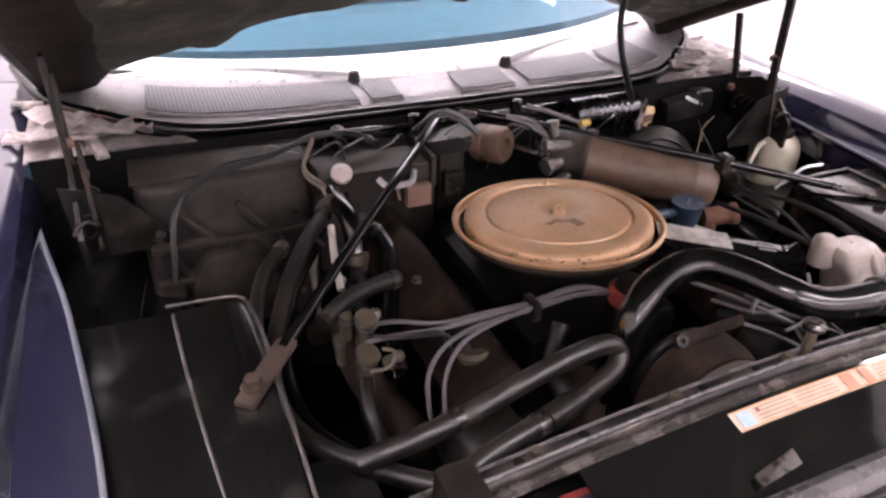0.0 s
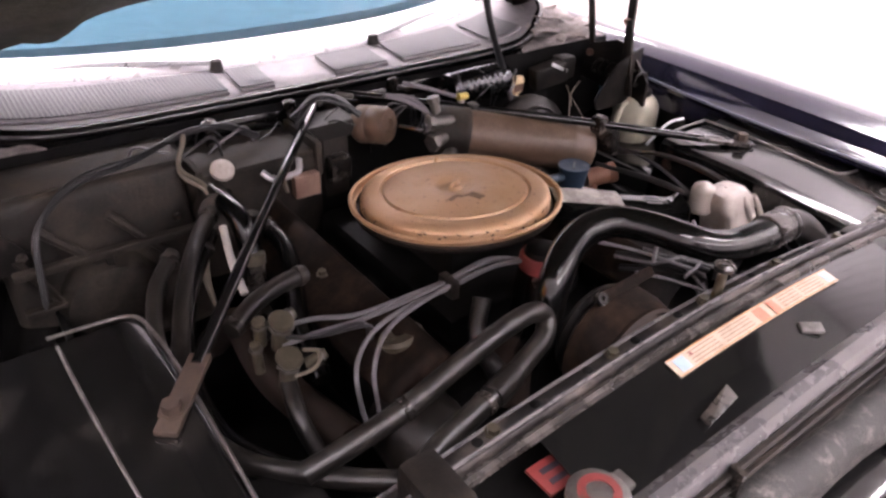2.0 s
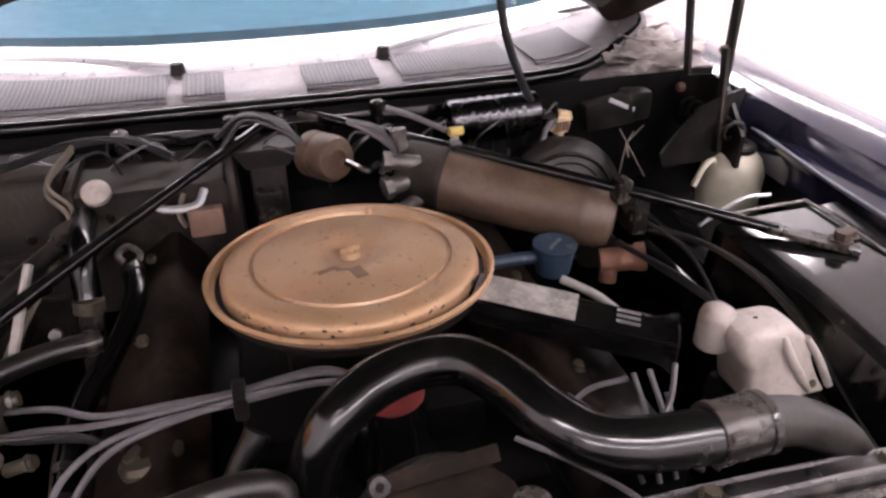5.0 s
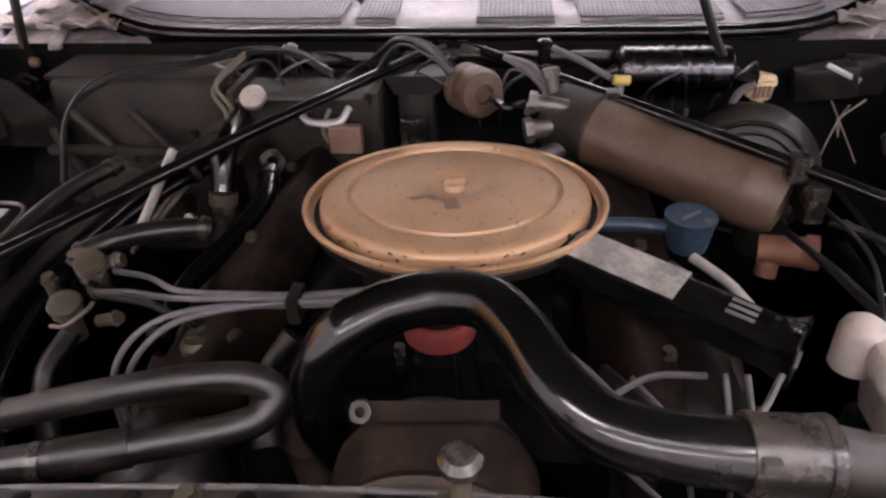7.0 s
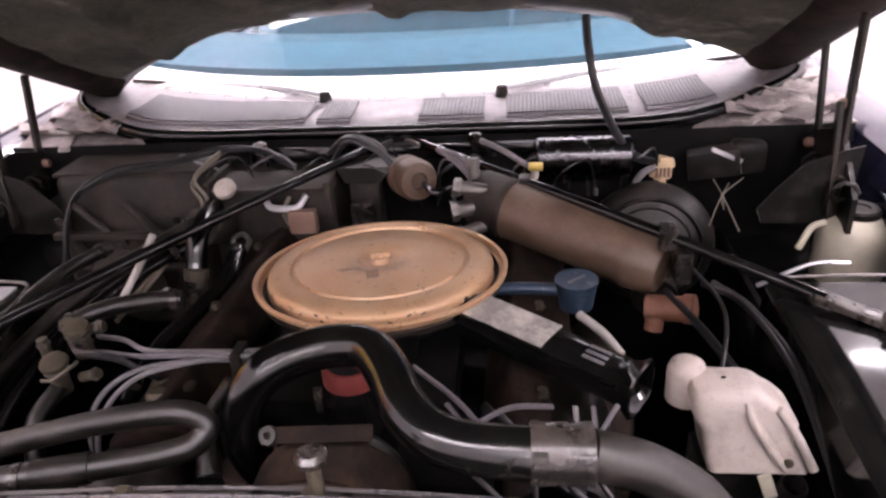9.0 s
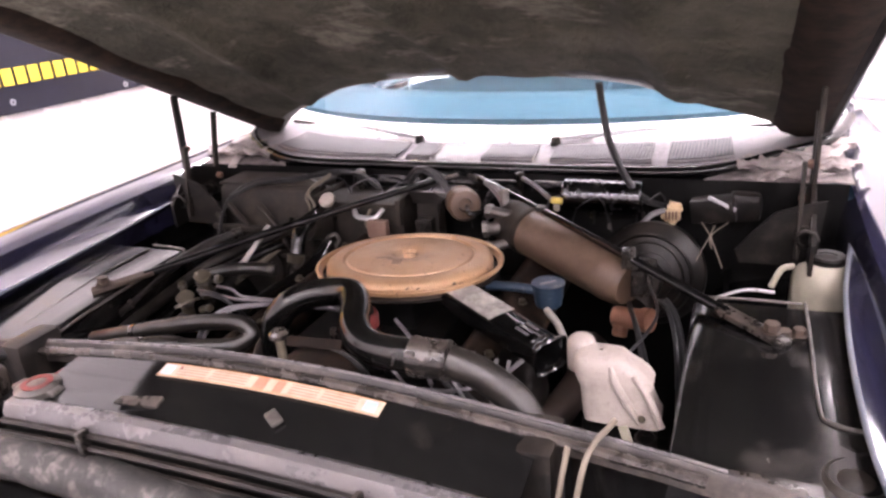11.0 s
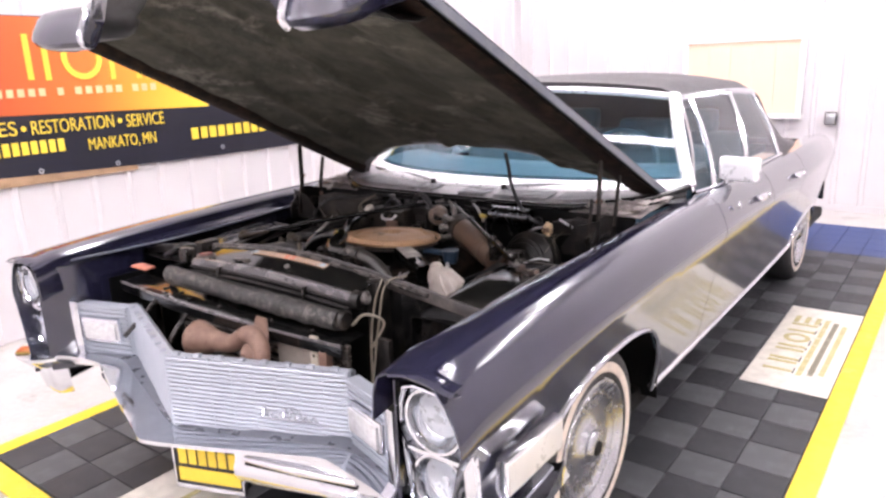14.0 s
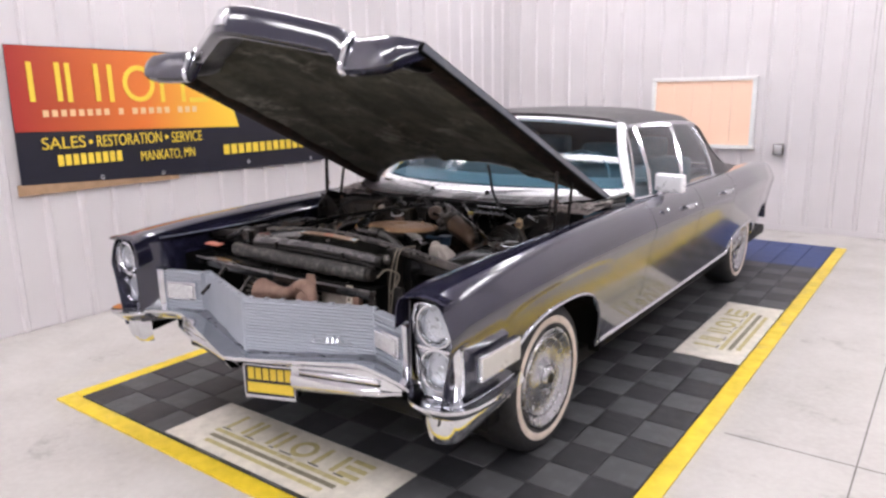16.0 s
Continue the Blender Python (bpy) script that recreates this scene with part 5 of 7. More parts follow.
part("air_baffle", shell([[panel_pt(x, v) for x in np.linspace(-0.28, 0.425, 31)] for v in np.linspace(0, 1, 8)], 0.003), BLACKGLOSS, car, "glossy black air baffle over the radiator")
part("baffle_lip", shell([[panel_pt(x, 1) + Vector((0, d, h)) for x in np.linspace(-0.295, 0.435, 31)] for d, h in ((0.012, 0.004), (0.0, 0.012), (-0.012, 0.010), (-0.018, 0.0), (-0.018, -0.02))], 0.003), LIPMETAL, car, "grey folded front lip")
for k in range(4):
    part("louvre", T([panel_pt(x, 1) + Vector((0, -0.022 - 0.004 * k, -0.012 - 0.016 * k)) for x in np.linspace(-0.295, 0.435, 20)], 0.0045, seg=6, n=1), BLACKSAT, car)
part("louvre_back", shell([[panel_pt(x, 1) + Vector((0, d, h)) for x in np.linspace(-0.295, 0.435, 12)] for d, h in ((-0.012, -0.01), (-0.022, -0.075))], 0.003), BLACKDEEP, car)
for x in (-0.135, 0.262):
    part("louvre_clip", B(-0.004, 0.004, -0.036, -0.02, -0.07, 0.0, m=Matrix.Translation(panel_pt(x, 1))), GREYDUST, car)
part("air_seal_roll", wobble(T([(x, -0.552 - 0.01 * math.sin(x * 5), 0.845) for x in np.linspace(-0.40, 0.425, 40)], 0.030, seg=16, n=1), 0.005, 22), FOAM, car, "mottled foam air seal roll")
part("lower_tie_bar", shell([[(x, -0.56 + d + 0.03 * (x / 0.6) ** 2, 0.795 + h) for x in np.linspace(-0.66, 0.465, 22)] for d, h in ((0.035, 0.004), (-0.02, 0.002), (-0.055, 0.0), (-0.062, -0.006), (-0.062, -0.035))], 0.003), PLATEGLOSS, car, "glossy black tie bar behind the grille")
part("tie_bar_edge", T([(x, -0.621 + 0.03 * (x / 0.6) ** 2, 0.793) for x in np.linspace(-0.66, 0.465, 22)], 0.0045, seg=8, n=1), LIPMETAL, car)
for x in (-0.36, -0.24, -0.08, 0.16, 0.33):
    part("dirt_crumb", wobble(B(-0.012, 0.012, -0.006, 0.006, -0.002, 0.004, bevel=0.002, m=Matrix.Translation((x, -0.585 + 0.01 * math.sin(x * 40), 0.801)) @ pose(0, 0, 0, 0, 0, 200 * x)), 0.006, 40), GREYDUST, car)
for x in (-0.42, -0.33, 0.02):
    part("tie_bar_hole", L([(0, 0.0022), (0.010, 0.0022), (0.010, 0)], Matrix.Translation((x, -0.555, 0.798)), 14), BLACKDEEP, car)
for x, r in ((-0.40, -0.02), (-0.20, 0.02)):
    part("grille_stay", T([(x, -0.59, 0.79), (x - 0.03, -0.64, 0.73), (x - 0.05 + r, -0.70, 0.66)], 0.008, seg=6), GREYDUST, car)
part("centre_stay", B(0.344, 0.374, -0.606, -0.594, 0.58, 0.80, bevel=0.003), PALESTAY, car, "pale upright stay behind the grille")
part("stay_hole", L([(0, 0.001), (0.005, 0.001), (0.005, 0)], Matrix.Translation((0.359, -0.6062, 0.745)) @ pose(0, 0, 0, 90, 0, 0), 12), BLACKDEEP, car)
part("hanger_plate", wobble(B(0.20, 0.342, -0.600, -0.594, 0.56, 0.778, bevel=0.003), 0.003, 14), PALEPLATE, car, "pale tan plate behind the grille")
part("stay_block", wobble(B(0.380, 0.415, -0.612, -0.585, 0.60, 0.765, bevel=0.006), 0.004, 25), BROWNRUST, car, "small rusty block")
part("side_stay", B(0.445, 0.475, -0.59, -0.575, 0.5, 0.79, bevel=0.003), GREYDUST, car)
part("side_stay", B(0.52, 0.56, -0.52, -0.505, 0.5, 0.80, bevel=0.003), BLACKSAT, car)
part("front_crossmember", B(-0.72, 0.72, -0.62, -0.40, 0.34, 0.40, bevel=0.01), BLACKDEEP, car)
part("bay_floor", B(-0.56, 0.56, -0.42, 0.52, 0.36, 0.42), BLACKDEEP, car)

for p, r, h in (((0.437, -0.510, 0.892), 0.026, 0.02), ((0.425, -0.552, 0.845), 0.027, 0.012)):
    part("roll_end", L([(r, 0), (r, h), (r * 0.85, h + 0.005), (0, h + 0.006)], Matrix.Translation(p) @ pose(0, 0, 0, 0, 90, 0), 28), BLACKSAT, car, "dark round end cap")
part("roll_end_ring", L([(0.017, 0), (0.020, 0.014), (0.014, 0.018), (0.012, 0.012)], Matrix.Translation((0.457, -0.499, 0.896)) @ pose(0, 0, 0, 0, 80, 20), 20), ALU, car)
part("fender_cup", L([(0.038, 0.0), (0.040, 0.008), (0.032, 0.014), (0.026, 0.008), (0.018, 0.012), (0, 0.016)], Matrix.Translation((0.755, -0.288, 0.842)), 28), BLACKSAT, car, "glossy black cup in the inner fender")
part("adjuster_cup", L([(0.024, 0.0), (0.026, 0.01), (0.018, 0.024), (0, 0.028)], Matrix.Translation((0.635, -0.40, 0.70)) @ pose(0, 0, 0, 60, 0, 0), 24), SILVER, car, "dull round metal cup behind the lamp panel")

# decal
BLUEPRINT = painted("pale_blue_print", (0.3, 0.42, 0.5), 0.5, scale=60)
PRINTORANGE = painted("faded_orange_print", (0.42, 0.20, 0.08), 0.5, scale=60)
PINKPRINT = painted("faded_pink_print", (0.50, 0.17, 0.11), 0.5, scale=60)
dec = part("paper_decal", shell([[panel_pt(x, v) + Vector((0, 0, 0.0035)) for x in np.linspace(-0.10, 0.238, 20)] for v in (0.13, 0.34)], 0.0006), STICKER, car, "cream paper instruction decal with faint print")
for a, b, v0, v1, m in ((-0.094, -0.077, 0.17, 0.32, BLUEPRINT), (0.215, 0.231, 0.17, 0.31, BLUEPRINT), (0.058, 0.075, 0.16, 0.33, PINKPRINT), (0.088, 0.101, 0.16, 0.33, PINKPRINT), (-0.068, -0.064, 0.18, 0.22, REDPAINT)):
    part("print_patch", shell([[panel_pt(x, v) + Vector((0, 0, 0.0055)) for x in np.linspace(a, b, 4)] for v in (v0, v1)], 0.0004), m, dec)
for v in (0.133, 0.327):
    part("print_edge", shell([[panel_pt(x, q) + Vector((0, 0, 0.0045)) for x in np.linspace(-0.099, 0.237, 20)] for q in (v, v + 0.010)], 0.0004), PRINTORANGE, dec)
for k in range(4):
    v = 0.17 + 0.04 * k
    for a, b in ((-0.07, -0.02), (-0.012, 0.045), (0.11, 0.15), (0.157, 0.205)):
        part("print_line", shell([[panel_pt(x, q) + Vector((0, 0, 0.005)) for x in np.linspace(a, b, 8)] for q in (v, v + 0.012)], 0.0004), PRINTTAN, dec)
# bright tab painted for the light on a slot cut in the baffle
lat = part("slot_glint", B(-0.015, 0.015, -0.008, 0.008, 0.0, 0.006, bevel=0.003, m=Matrix.Translation(panel_pt(0.113, 0.62)) @ pose(0, 0, 0, 12, 0, -35)), ALU, car, "small bright tab painting the lit slot of the baffle")
part("pale_scrap", wobble(B(-0.03, 0.03, -0.008, 0.008, 0.0, 0.004, m=Matrix.Translation(panel_pt(-0.09, 0.72)) @ pose(0, 0, 0, 12, 0, 10)), 0.008, 30), GREYDUST, car)

# hood hinges
for s in (-1, 1):
    h = part("hood_hinge", prism(bmesh.new(), [(s * 0.745, 0.30, 0.84), (s * 0.745, 0.30, 0.90), (s * 0.745, 0.37, 0.972), (s * 0.745, 0.41, 0.98), (s * 0.745, 0.50, 0.95), (s * 0.745, 0.52, 0.86)], (-0.004, 0, 0), (0.004, 0, 0)), BLACKSAT, car, "dark folded hinge bracket with lift arms")
    part("hinge_flange", prism(bmesh.new(), [(s * 0.755, 0.345, 0.84), (s * 0.765, 0.345, 0.972), (s * 0.735, 0.345, 0.965), (s * 0.68, 0.345, 0.945), (s * 0.64, 0.345, 0.90), (s * 0.615, 0.345, 0.865), (s * 0.625, 0.345, 0.84)], (0, 0, 0), (0, 0.005, 0)), BLACKSAT, h)
    for y0, y1, z0, z1, r, x in ((0.375, 0.385, 0.90, 1.17, 0.011, 0.742), (0.49, 0.53, 0.92, 1.10, 0.009, 0.75), (0.335, 0.365, 0.86, 1.04, 0.008, 0.722)):
        v = Vector((0, y1 - y0, z1 - z0))
        bm = box(bmesh.new(), -0.004, 0.004, -r, r, 0, v.length, bevel=0.002)
        arm = part("lift_arm", bm, BOXDUST, h)
        arm.data.transform(Matrix.Translation((s * x, y0, z0)) @ Matrix.Rotation(-math.atan2(v.y, v.z), 4, "X"))
    for y, z in ((0.375, 0.905), (0.49, 0.93), (0.385, 1.03)):
        part("pivot", L([(0.009, -0.006), (0.009, 0.010), (0.006, 0.014), (0, 0.014)], Matrix.Translation((s * 0.742, y, z)) @ pose(0, 0, 0, 0, -90 * s, 0), 12), BROWNRUST, h)
    coil = [(s * (0.735 + 0.018 * math.cos(k * 0.9)), 0.31 + 0.0032 * k, 0.905 + 0.018 * math.sin(k * 0.9)) for k in range(48)]
    part("hinge_spring", T(coil, 0.004, seg=6, n=1, raw=True), BLACKSAT, h)

# -- things in the engine bay --
# air cleaner
ac = empty("air_cleaner", "round gold air cleaner with rust-flecked lid on the engine", "air cleaner")
m = Matrix.Translation((0.019, 0.126, 0.880)) @ Matrix.Rotation(-0.08, 4, "X") @ Matrix.Diagonal((0.945, 0.945, 1, 1))
# pan put in black for the shade in the groove and below
part("base_pan", L([(0.09, -0.10), (0.10, -0.04), (0.155, -0.03), (0.17, -0.026), (0.186, -0.022), (0.186, -0.019), (0.0, -0.019)], m, 72), BLACKSAT, ac, "base pan coloured black for the shade under the lid")
part("rim", L([(0.184, -0.006), (0.192, -0.006), (0.1965, -0.002), (0.1975, 0.003), (0.194, 0.006), (0.190, 0.004), (0.188, -0.006), (0.184, -0.008), (0.184, -0.006)], m, 96), LID, ac, "thin rolled gold rim")
lid = part("lid", L([(0.176, -0.020), (0.1755, 0.003), (0.173, 0.0085), (0.167, 0.0125), (0.160, 0.0145), (0.144, 0.0155), (0.1395, 0.0152), (0.1375, 0.0105), (0.1335, 0.0100), (0.131, 0.0145), (0.124, 0.016), (0.07, 0.019), (0.04, 0.0195), (0.034, 0.016), (0.028, 0.012), (0.018, 0.011), (0, 0.011)], m, 96), LID, ac, "gold lid with a raised rim and worn paint")
part("wing_nut", L([(0, 0.028), (0.005, 0.027), (0.006, 0.020), (0.012, 0.019), (0.014, 0.0115), (0, 0.0115)], m, 16), LID, lid)
for q in (0.3, 0.3 + math.pi):
    part("nut_wing", B(0.004, 0.015, -0.0018, 0.0018, 0.018, 0.026, bevel=0.0015, m=m @ Matrix.Rotation(q, 4, "Z")), LID, lid)
part("lid_stud", L([(0, 0.025), (0.005, 0.024), (0.006, 0.014), (0, 0.014)], m @ Matrix.Translation((0.05, 0.125, 0)), 10), LID, lid)
bm = bmesh.new()
for x, y, w, h, r in ((0.0, -0.062, 0.009, 0.015, 15), (-0.036, -0.045, 0.016, 0.005, 20), (-0.018, -0.05, 0.010, 0.004, -10)):
    box(bm, -w, w, -h, h, 0.0186, 0.0194, m=m @ Matrix.Translation((x, y, 0)) @ pose(0, 0, 0, 0, 0, r))
part("worn_label", bm, LIDSTAIN, lid)
bm = bmesh.new()
for k in range(44):
    a, z = random.uniform(0, 2 * math.pi), random.uniform(-0.004, 0.006)
    r = 0.1762 if z < 0.003 else 0.1752
    box(bm, -random.uniform(0.001, 0.005), random.uniform(0.001, 0.004), -0.0004, 0.0004, -random.uniform(0.0006, 0.002), random.uniform(0.0006, 0.002), m=m @ Matrix.Rotation(a, 4, "Z") @ Matrix.Translation((0, -r, z)) @ pose(0, 0, 0, 0, random.uniform(-30, 30), 0))
tagged(part("rust_flecks", bm, RUSTEND, lid), "rust chips round the skirt of the lid", kind="stuff")
part("rust_ring", L([(0.177, -0.0195), (0.1775, -0.012), (0.1768, -0.009), (0.1755, -0.012)], m, 72), RUSTEND, lid)

# air intake snorkel
sn = empty("intake_snorkel", "black intake snorkel with a worn pale label", "snorkel")
A, Bp = Vector((0.162, 0.020, 0.866)), Vector((0.362, -0.102, 0.845))
d = (Bp - A).normalized()
q = Vector((d.y, -d.x, 0)).normalized()
sec = lambda w, h: [(-w, 0), (-w * 0.9, h * 0.8), (-w * 0.6, h), (w * 0.6, h), (w * 0.9, h * 0.8), (w, 0), (w * 0.9, -h * 0.8), (w * 0.6, -h), (-w * 0.6, -h), (-w * 0.9, -h * 0.8)]
rows = [[A.lerp(Bp, t) + q * a + Vector((0, 0, b)) for a, b in sec(w, h)] for t, w, h in ((-0.05, 0.031, 0.0195), (0.3, 0.031, 0.0195), (0.9, 0.029, 0.019), (0.95, 0.031, 0.022), (1.0, 0.037, 0.029), (1.01, 0.035, 0.027), (0.97, 0.028, 0.020), (0.6, 0.025, 0.016))]
bm = bmesh.new()
grid(bm, rows, closed=True)
part("duct", bm, BLACKGLOSS, sn)
WORNLABEL = dusty("worn_white_label", (0.50, 0.47, 0.43), (0.01, 0.01, 0.01), 0.35, (0.38, 0.56), 24, top=0.0)
part("worn_label", shell([[A.lerp(Bp, t) + q * a + Vector((0, 0, 0.0201 - 0.002 * abs(a / 0.03) ** 3)) for a in (-0.03, -0.015, 0, 0.014, 0.026)] for t in np.linspace(-0.03, 0.50, 8)], 0.0006), WORNLABEL, sn, "scuffed white label")
for k in range(3):
    part("print_bar", shell([[A.lerp(Bp, t) + q * a + Vector((0, 0, 0.0202)) for a in (-0.016 + 0.011 * k, -0.010 + 0.011 * k)] for t in (0.70, 0.82)], 0.0006), GREYWIRE, sn)
rows = [[A.lerp(Bp, t) + q * (-0.045 + a) + Vector((0, 0, -0.018 + b)) for a, b in sec(0.012, 0.012)] for t in (-0.1, 0.5, 0.98)]
bm = bmesh.new()
vs = grid(bm, rows, closed=True)
bm.faces.new(vs[-1])
part("side_rail", bm, BLACKSAT, sn)

# upper radiator hose
uh = empty("radiator_hose", "thick black rubber radiator hose curving over the engine", "hose")
part("hose_body", T([(-0.075, -0.18, 0.77), (-0.078, -0.203, 0.84), (-0.072, -0.205, 0.893), (-0.05, -0.195, 0.928), (-0.015, -0.18, 0.945), (0.03, -0.172, 0.953), (0.07, -0.185, 0.958), (0.098, -0.225, 0.958), (0.118, -0.268, 0.955), (0.145, -0.296, 0.948), (0.18, -0.31, 0.946), (0.232, -0.321, 0.951), (0.246, -0.321, 0.951)], 0.0232, seg=24, n=8), HOSE, uh)
part("clamp", T([(0.234, -0.321, 0.951), (0.286, -0.319, 0.950)], 0.0262, seg=24), GREYDUST, uh, "wide dusty metal clamp")
for x in (0.238, 0.282):
    part("clamp_band", T([(x - 0.0035, -0.320, 0.9505), (x + 0.0035, -0.320, 0.9505)], 0.027, seg=24), GREYDUST, uh)
part("end_hose", T([(0.284, -0.319, 0.950), (0.33, -0.318, 0.935), (0.375, -0.322, 0.905), (0.40, -0.335, 0.87)], 0.0215, seg=18), HOSEDUSTLIT, uh, "dusty hose end")
part("worm_screw", B(0.236, 0.248, -0.347, -0.339, 0.964, 0.971, bevel=0.002), ALU, uh)

# heater hose loop
hh = empty("heater_hose", "dusty rubber heater hose bent back on itself", "hose")
part("upper_run", T([(-0.46, -0.235, 0.835), (-0.39, -0.245, 0.858), (-0.33, -0.246, 0.873), (-0.28, -0.241, 0.885), (-0.218, -0.233, 0.896), (-0.16, -0.226, 0.903), (-0.12, -0.224, 0.902), (-0.103, -0.228, 0.888), (-0.115, -0.242, 0.876), (-0.14, -0.254, 0.874), (-0.171, -0.267, 0.876), (-0.21, -0.284, 0.881), (-0.238, -0.295, 0.884)], 0.0135, seg=16, n=8), HOSEDUSTLIT, hh)
part("sleeve", T([(-0.205, -0.282, 0.881), (-0.255, -0.300, 0.885)], 0.0160, seg=16), BLACKSAT, hh)
part("lower_run", T([(-0.25, -0.298, 0.885), (-0.30, -0.310, 0.884), (-0.35, -0.318, 0.87), (-0.42, -0.335, 0.83)], 0.0138, seg=16), HOSEDUSTLIT, hh)
for p, q in (((-0.342, -0.246, 0.870), (-0.332, -0.246, 0.8725)), ((-0.262, -0.302, 0.885), (-0.272, -0.304, 0.885))):
    part("clamp", T([p, q], 0.0155, seg=16), GREYDUST, hh)

# long hoses on the passenger side
# the first and last are black hoses, painted paler for light on them
for pts, r, mat, lab in (
    ([(-0.33, 0.33, 0.88), (-0.40, 0.25, 0.86), (-0.47, 0.12, 0.84), (-0.52, -0.02, 0.80), (-0.50, -0.14, 0.795), (-0.42, -0.24, 0.805), (-0.33, -0.31, 0.80), (-0.28, -0.36, 0.76)], 0.013, HOSEDUSTLIT, "rubber hose along the engine in a lit grey"),
    ([(-0.36, 0.30, 0.84), (-0.44, 0.18, 0.82), (-0.49, 0.06, 0.79), (-0.49, -0.08, 0.765), (-0.42, -0.2, 0.765), (-0.34, -0.28, 0.76)], 0.012, HOSE, "black rubber hose along the engine"),
    ([(-0.27, 0.28, 0.835), (-0.265, 0.22, 0.82), (-0.285, 0.15, 0.80), (-0.32, 0.06, 0.785), (-0.335, -0.03, 0.75)], 0.015, HOSE, "black heater hose from the firewall"),
    ([(-0.29, 0.10, 0.845), (-0.34, 0.085, 0.85), (-0.39, 0.06, 0.852), (-0.435, 0.03, 0.845)], 0.0135, HOSEDUSTLIT, "short dusty hose to the valve"),
    ([(-0.45, 0.20, 0.885), (-0.50, 0.13, 0.872), (-0.53, 0.02, 0.85), (-0.53, -0.12, 0.82)], 0.011, HOSEDUSTLIT, "rubber hose beside the inner fender in a lit grey")):
    h = empty("engine_hose", lab, "hose", "engine hoses")
    part("rubber", T(pts, r, seg=14, n=8), mat, h)
    for t in (0.06, 0.95):
        ln = spline(pts, 8)
        k = min(len(ln) - 2, int(t * (len(ln) - 1)))
        part("clamp", T([ln[k], ln[k] + (ln[k + 1] - ln[k]).normalized() * 0.010], r + 0.0022, seg=14), GREYDUST, h)
pf = empty("pipe_fitting", "pale metal pipe stub with a collar by the firewall", "pipe")
part("stub", T([(-0.345, 0.20, 0.835), (-0.35, 0.185, 0.78), (-0.35, 0.16, 0.70)], 0.017, seg=16), GREYDUST, pf)
part("collar", T([(-0.344, 0.202, 0.842), (-0.346, 0.198, 0.825)], 0.020, seg=16), BRASS, pf)
part("hose_above", T([(-0.345, 0.205, 0.84), (-0.345, 0.24, 0.89), (-0.35, 0.33, 0.90)], 0.018, seg=14), HOSE, pf)
part("nipple", L([(0, 0.012), (0.008, 0.01), (0.009, 0)], Matrix.Translation((-0.385, 0.17, 0.815)) @ pose(0, 0, 0, 60, 0, 0), 10), ALU, pf)
kn = part("hose_clip", T([(-0.275, 0.285, 0.853), (-0.285, 0.29, 0.868), (-0.27, 0.30, 0.875), (-0.255, 0.29, 0.866), (-0.262, 0.28, 0.852)], 0.005, seg=8), ALU)
tagged(kn, "bright spring clip on a heater hose", "clip")
# vacuum valve
vv = empty("vacuum_valve", "tarnished brass vacuum valve with several nipples", "valve")
for p, q, r in (((-0.437, 0.005, 0.835), (-0.437, 0.0, 0.878), 0.009), ((-0.425, 0.0, 0.86), (-0.385, 0.005, 0.866), 0.008), ((-0.415, -0.01, 0.83), (-0.412, -0.015, 0.874), 0.013),
                ((-0.43, -0.055, 0.80), (-0.425, -0.06, 0.846), 0.012), ((-0.455, -0.03, 0.82), (-0.457, -0.03, 0.868), 0.007), ((-0.40, -0.05, 0.82), (-0.37, -0.055, 0.83), 0.007)):
    part("stub", T([p, q], r, seg=14), BRASS, vv)
    part("collar", T([Vector(p).lerp(Vector(q), 0.75), Vector(p).lerp(Vector(q), 0.86)], r * 1.35, seg=6), ALU, vv)
for x, y, z, r in ((-0.412, -0.015, 0.876, 0.016), (-0.425, -0.06, 0.85, 0.017)):
    part("cap", L([(0, 0.006), (r, 0.004), (r * 1.1, 0), (r * 0.8, -0.005)], Matrix.Translation((x, y, z)) @ pose(0, 0, 0, 18, 10, 0), 18), BRASS, vv)
part("wire_loop", T([(-0.40, -0.05, 0.845), (-0.39, -0.075, 0.855), (-0.405, -0.095, 0.85), (-0.43, -0.085, 0.84)], 0.0025, seg=6), TANWIRE, vv)
part("elbow", T([(-0.43, -0.06, 0.81), (-0.44, -0.11, 0.79), (-0.43, -0.15, 0.74)], 0.012), HOSEDUSTLIT, vv)

# spark plug leads
for pts in (
    [(-0.02, -0.085, 0.862), (-0.069, -0.047, 0.862), (-0.157, -0.052, 0.858), (-0.23, -0.045, 0.852), (-0.30, -0.035, 0.846), (-0.35, -0.005, 0.842), (-0.40, 0.01, 0.838)],
    [(-0.01, -0.095, 0.864), (-0.069, -0.057, 0.865), (-0.157, -0.060, 0.862), (-0.23, -0.055, 0.853), (-0.305, -0.048, 0.846), (-0.36, -0.035, 0.842), (-0.41, -0.03, 0.838)],
    [(0.0, -0.10, 0.866), (-0.069, -0.066, 0.860), (-0.157, -0.067, 0.856), (-0.24, -0.066, 0.850), (-0.30, -0.078, 0.842), (-0.338, -0.10, 0.82), (-0.350, -0.125, 0.785), (-0.345, -0.14, 0.73)],
    [(0.01, -0.105, 0.868), (-0.07, -0.073, 0.866), (-0.157, -0.072, 0.864), (-0.24, -0.076, 0.852), (-0.29, -0.092, 0.842), (-0.322, -0.118, 0.815), (-0.332, -0.142, 0.775), (-0.328, -0.15, 0.72)]):
    w = part("spark_plug_lead", T([(x + 0.022, y, z) for x, y, z in pts], 0.0035, seg=8, n=8), GREYWIRE)
    tagged(w, "grey rubber spark plug lead", "cable", "spark plug leads")
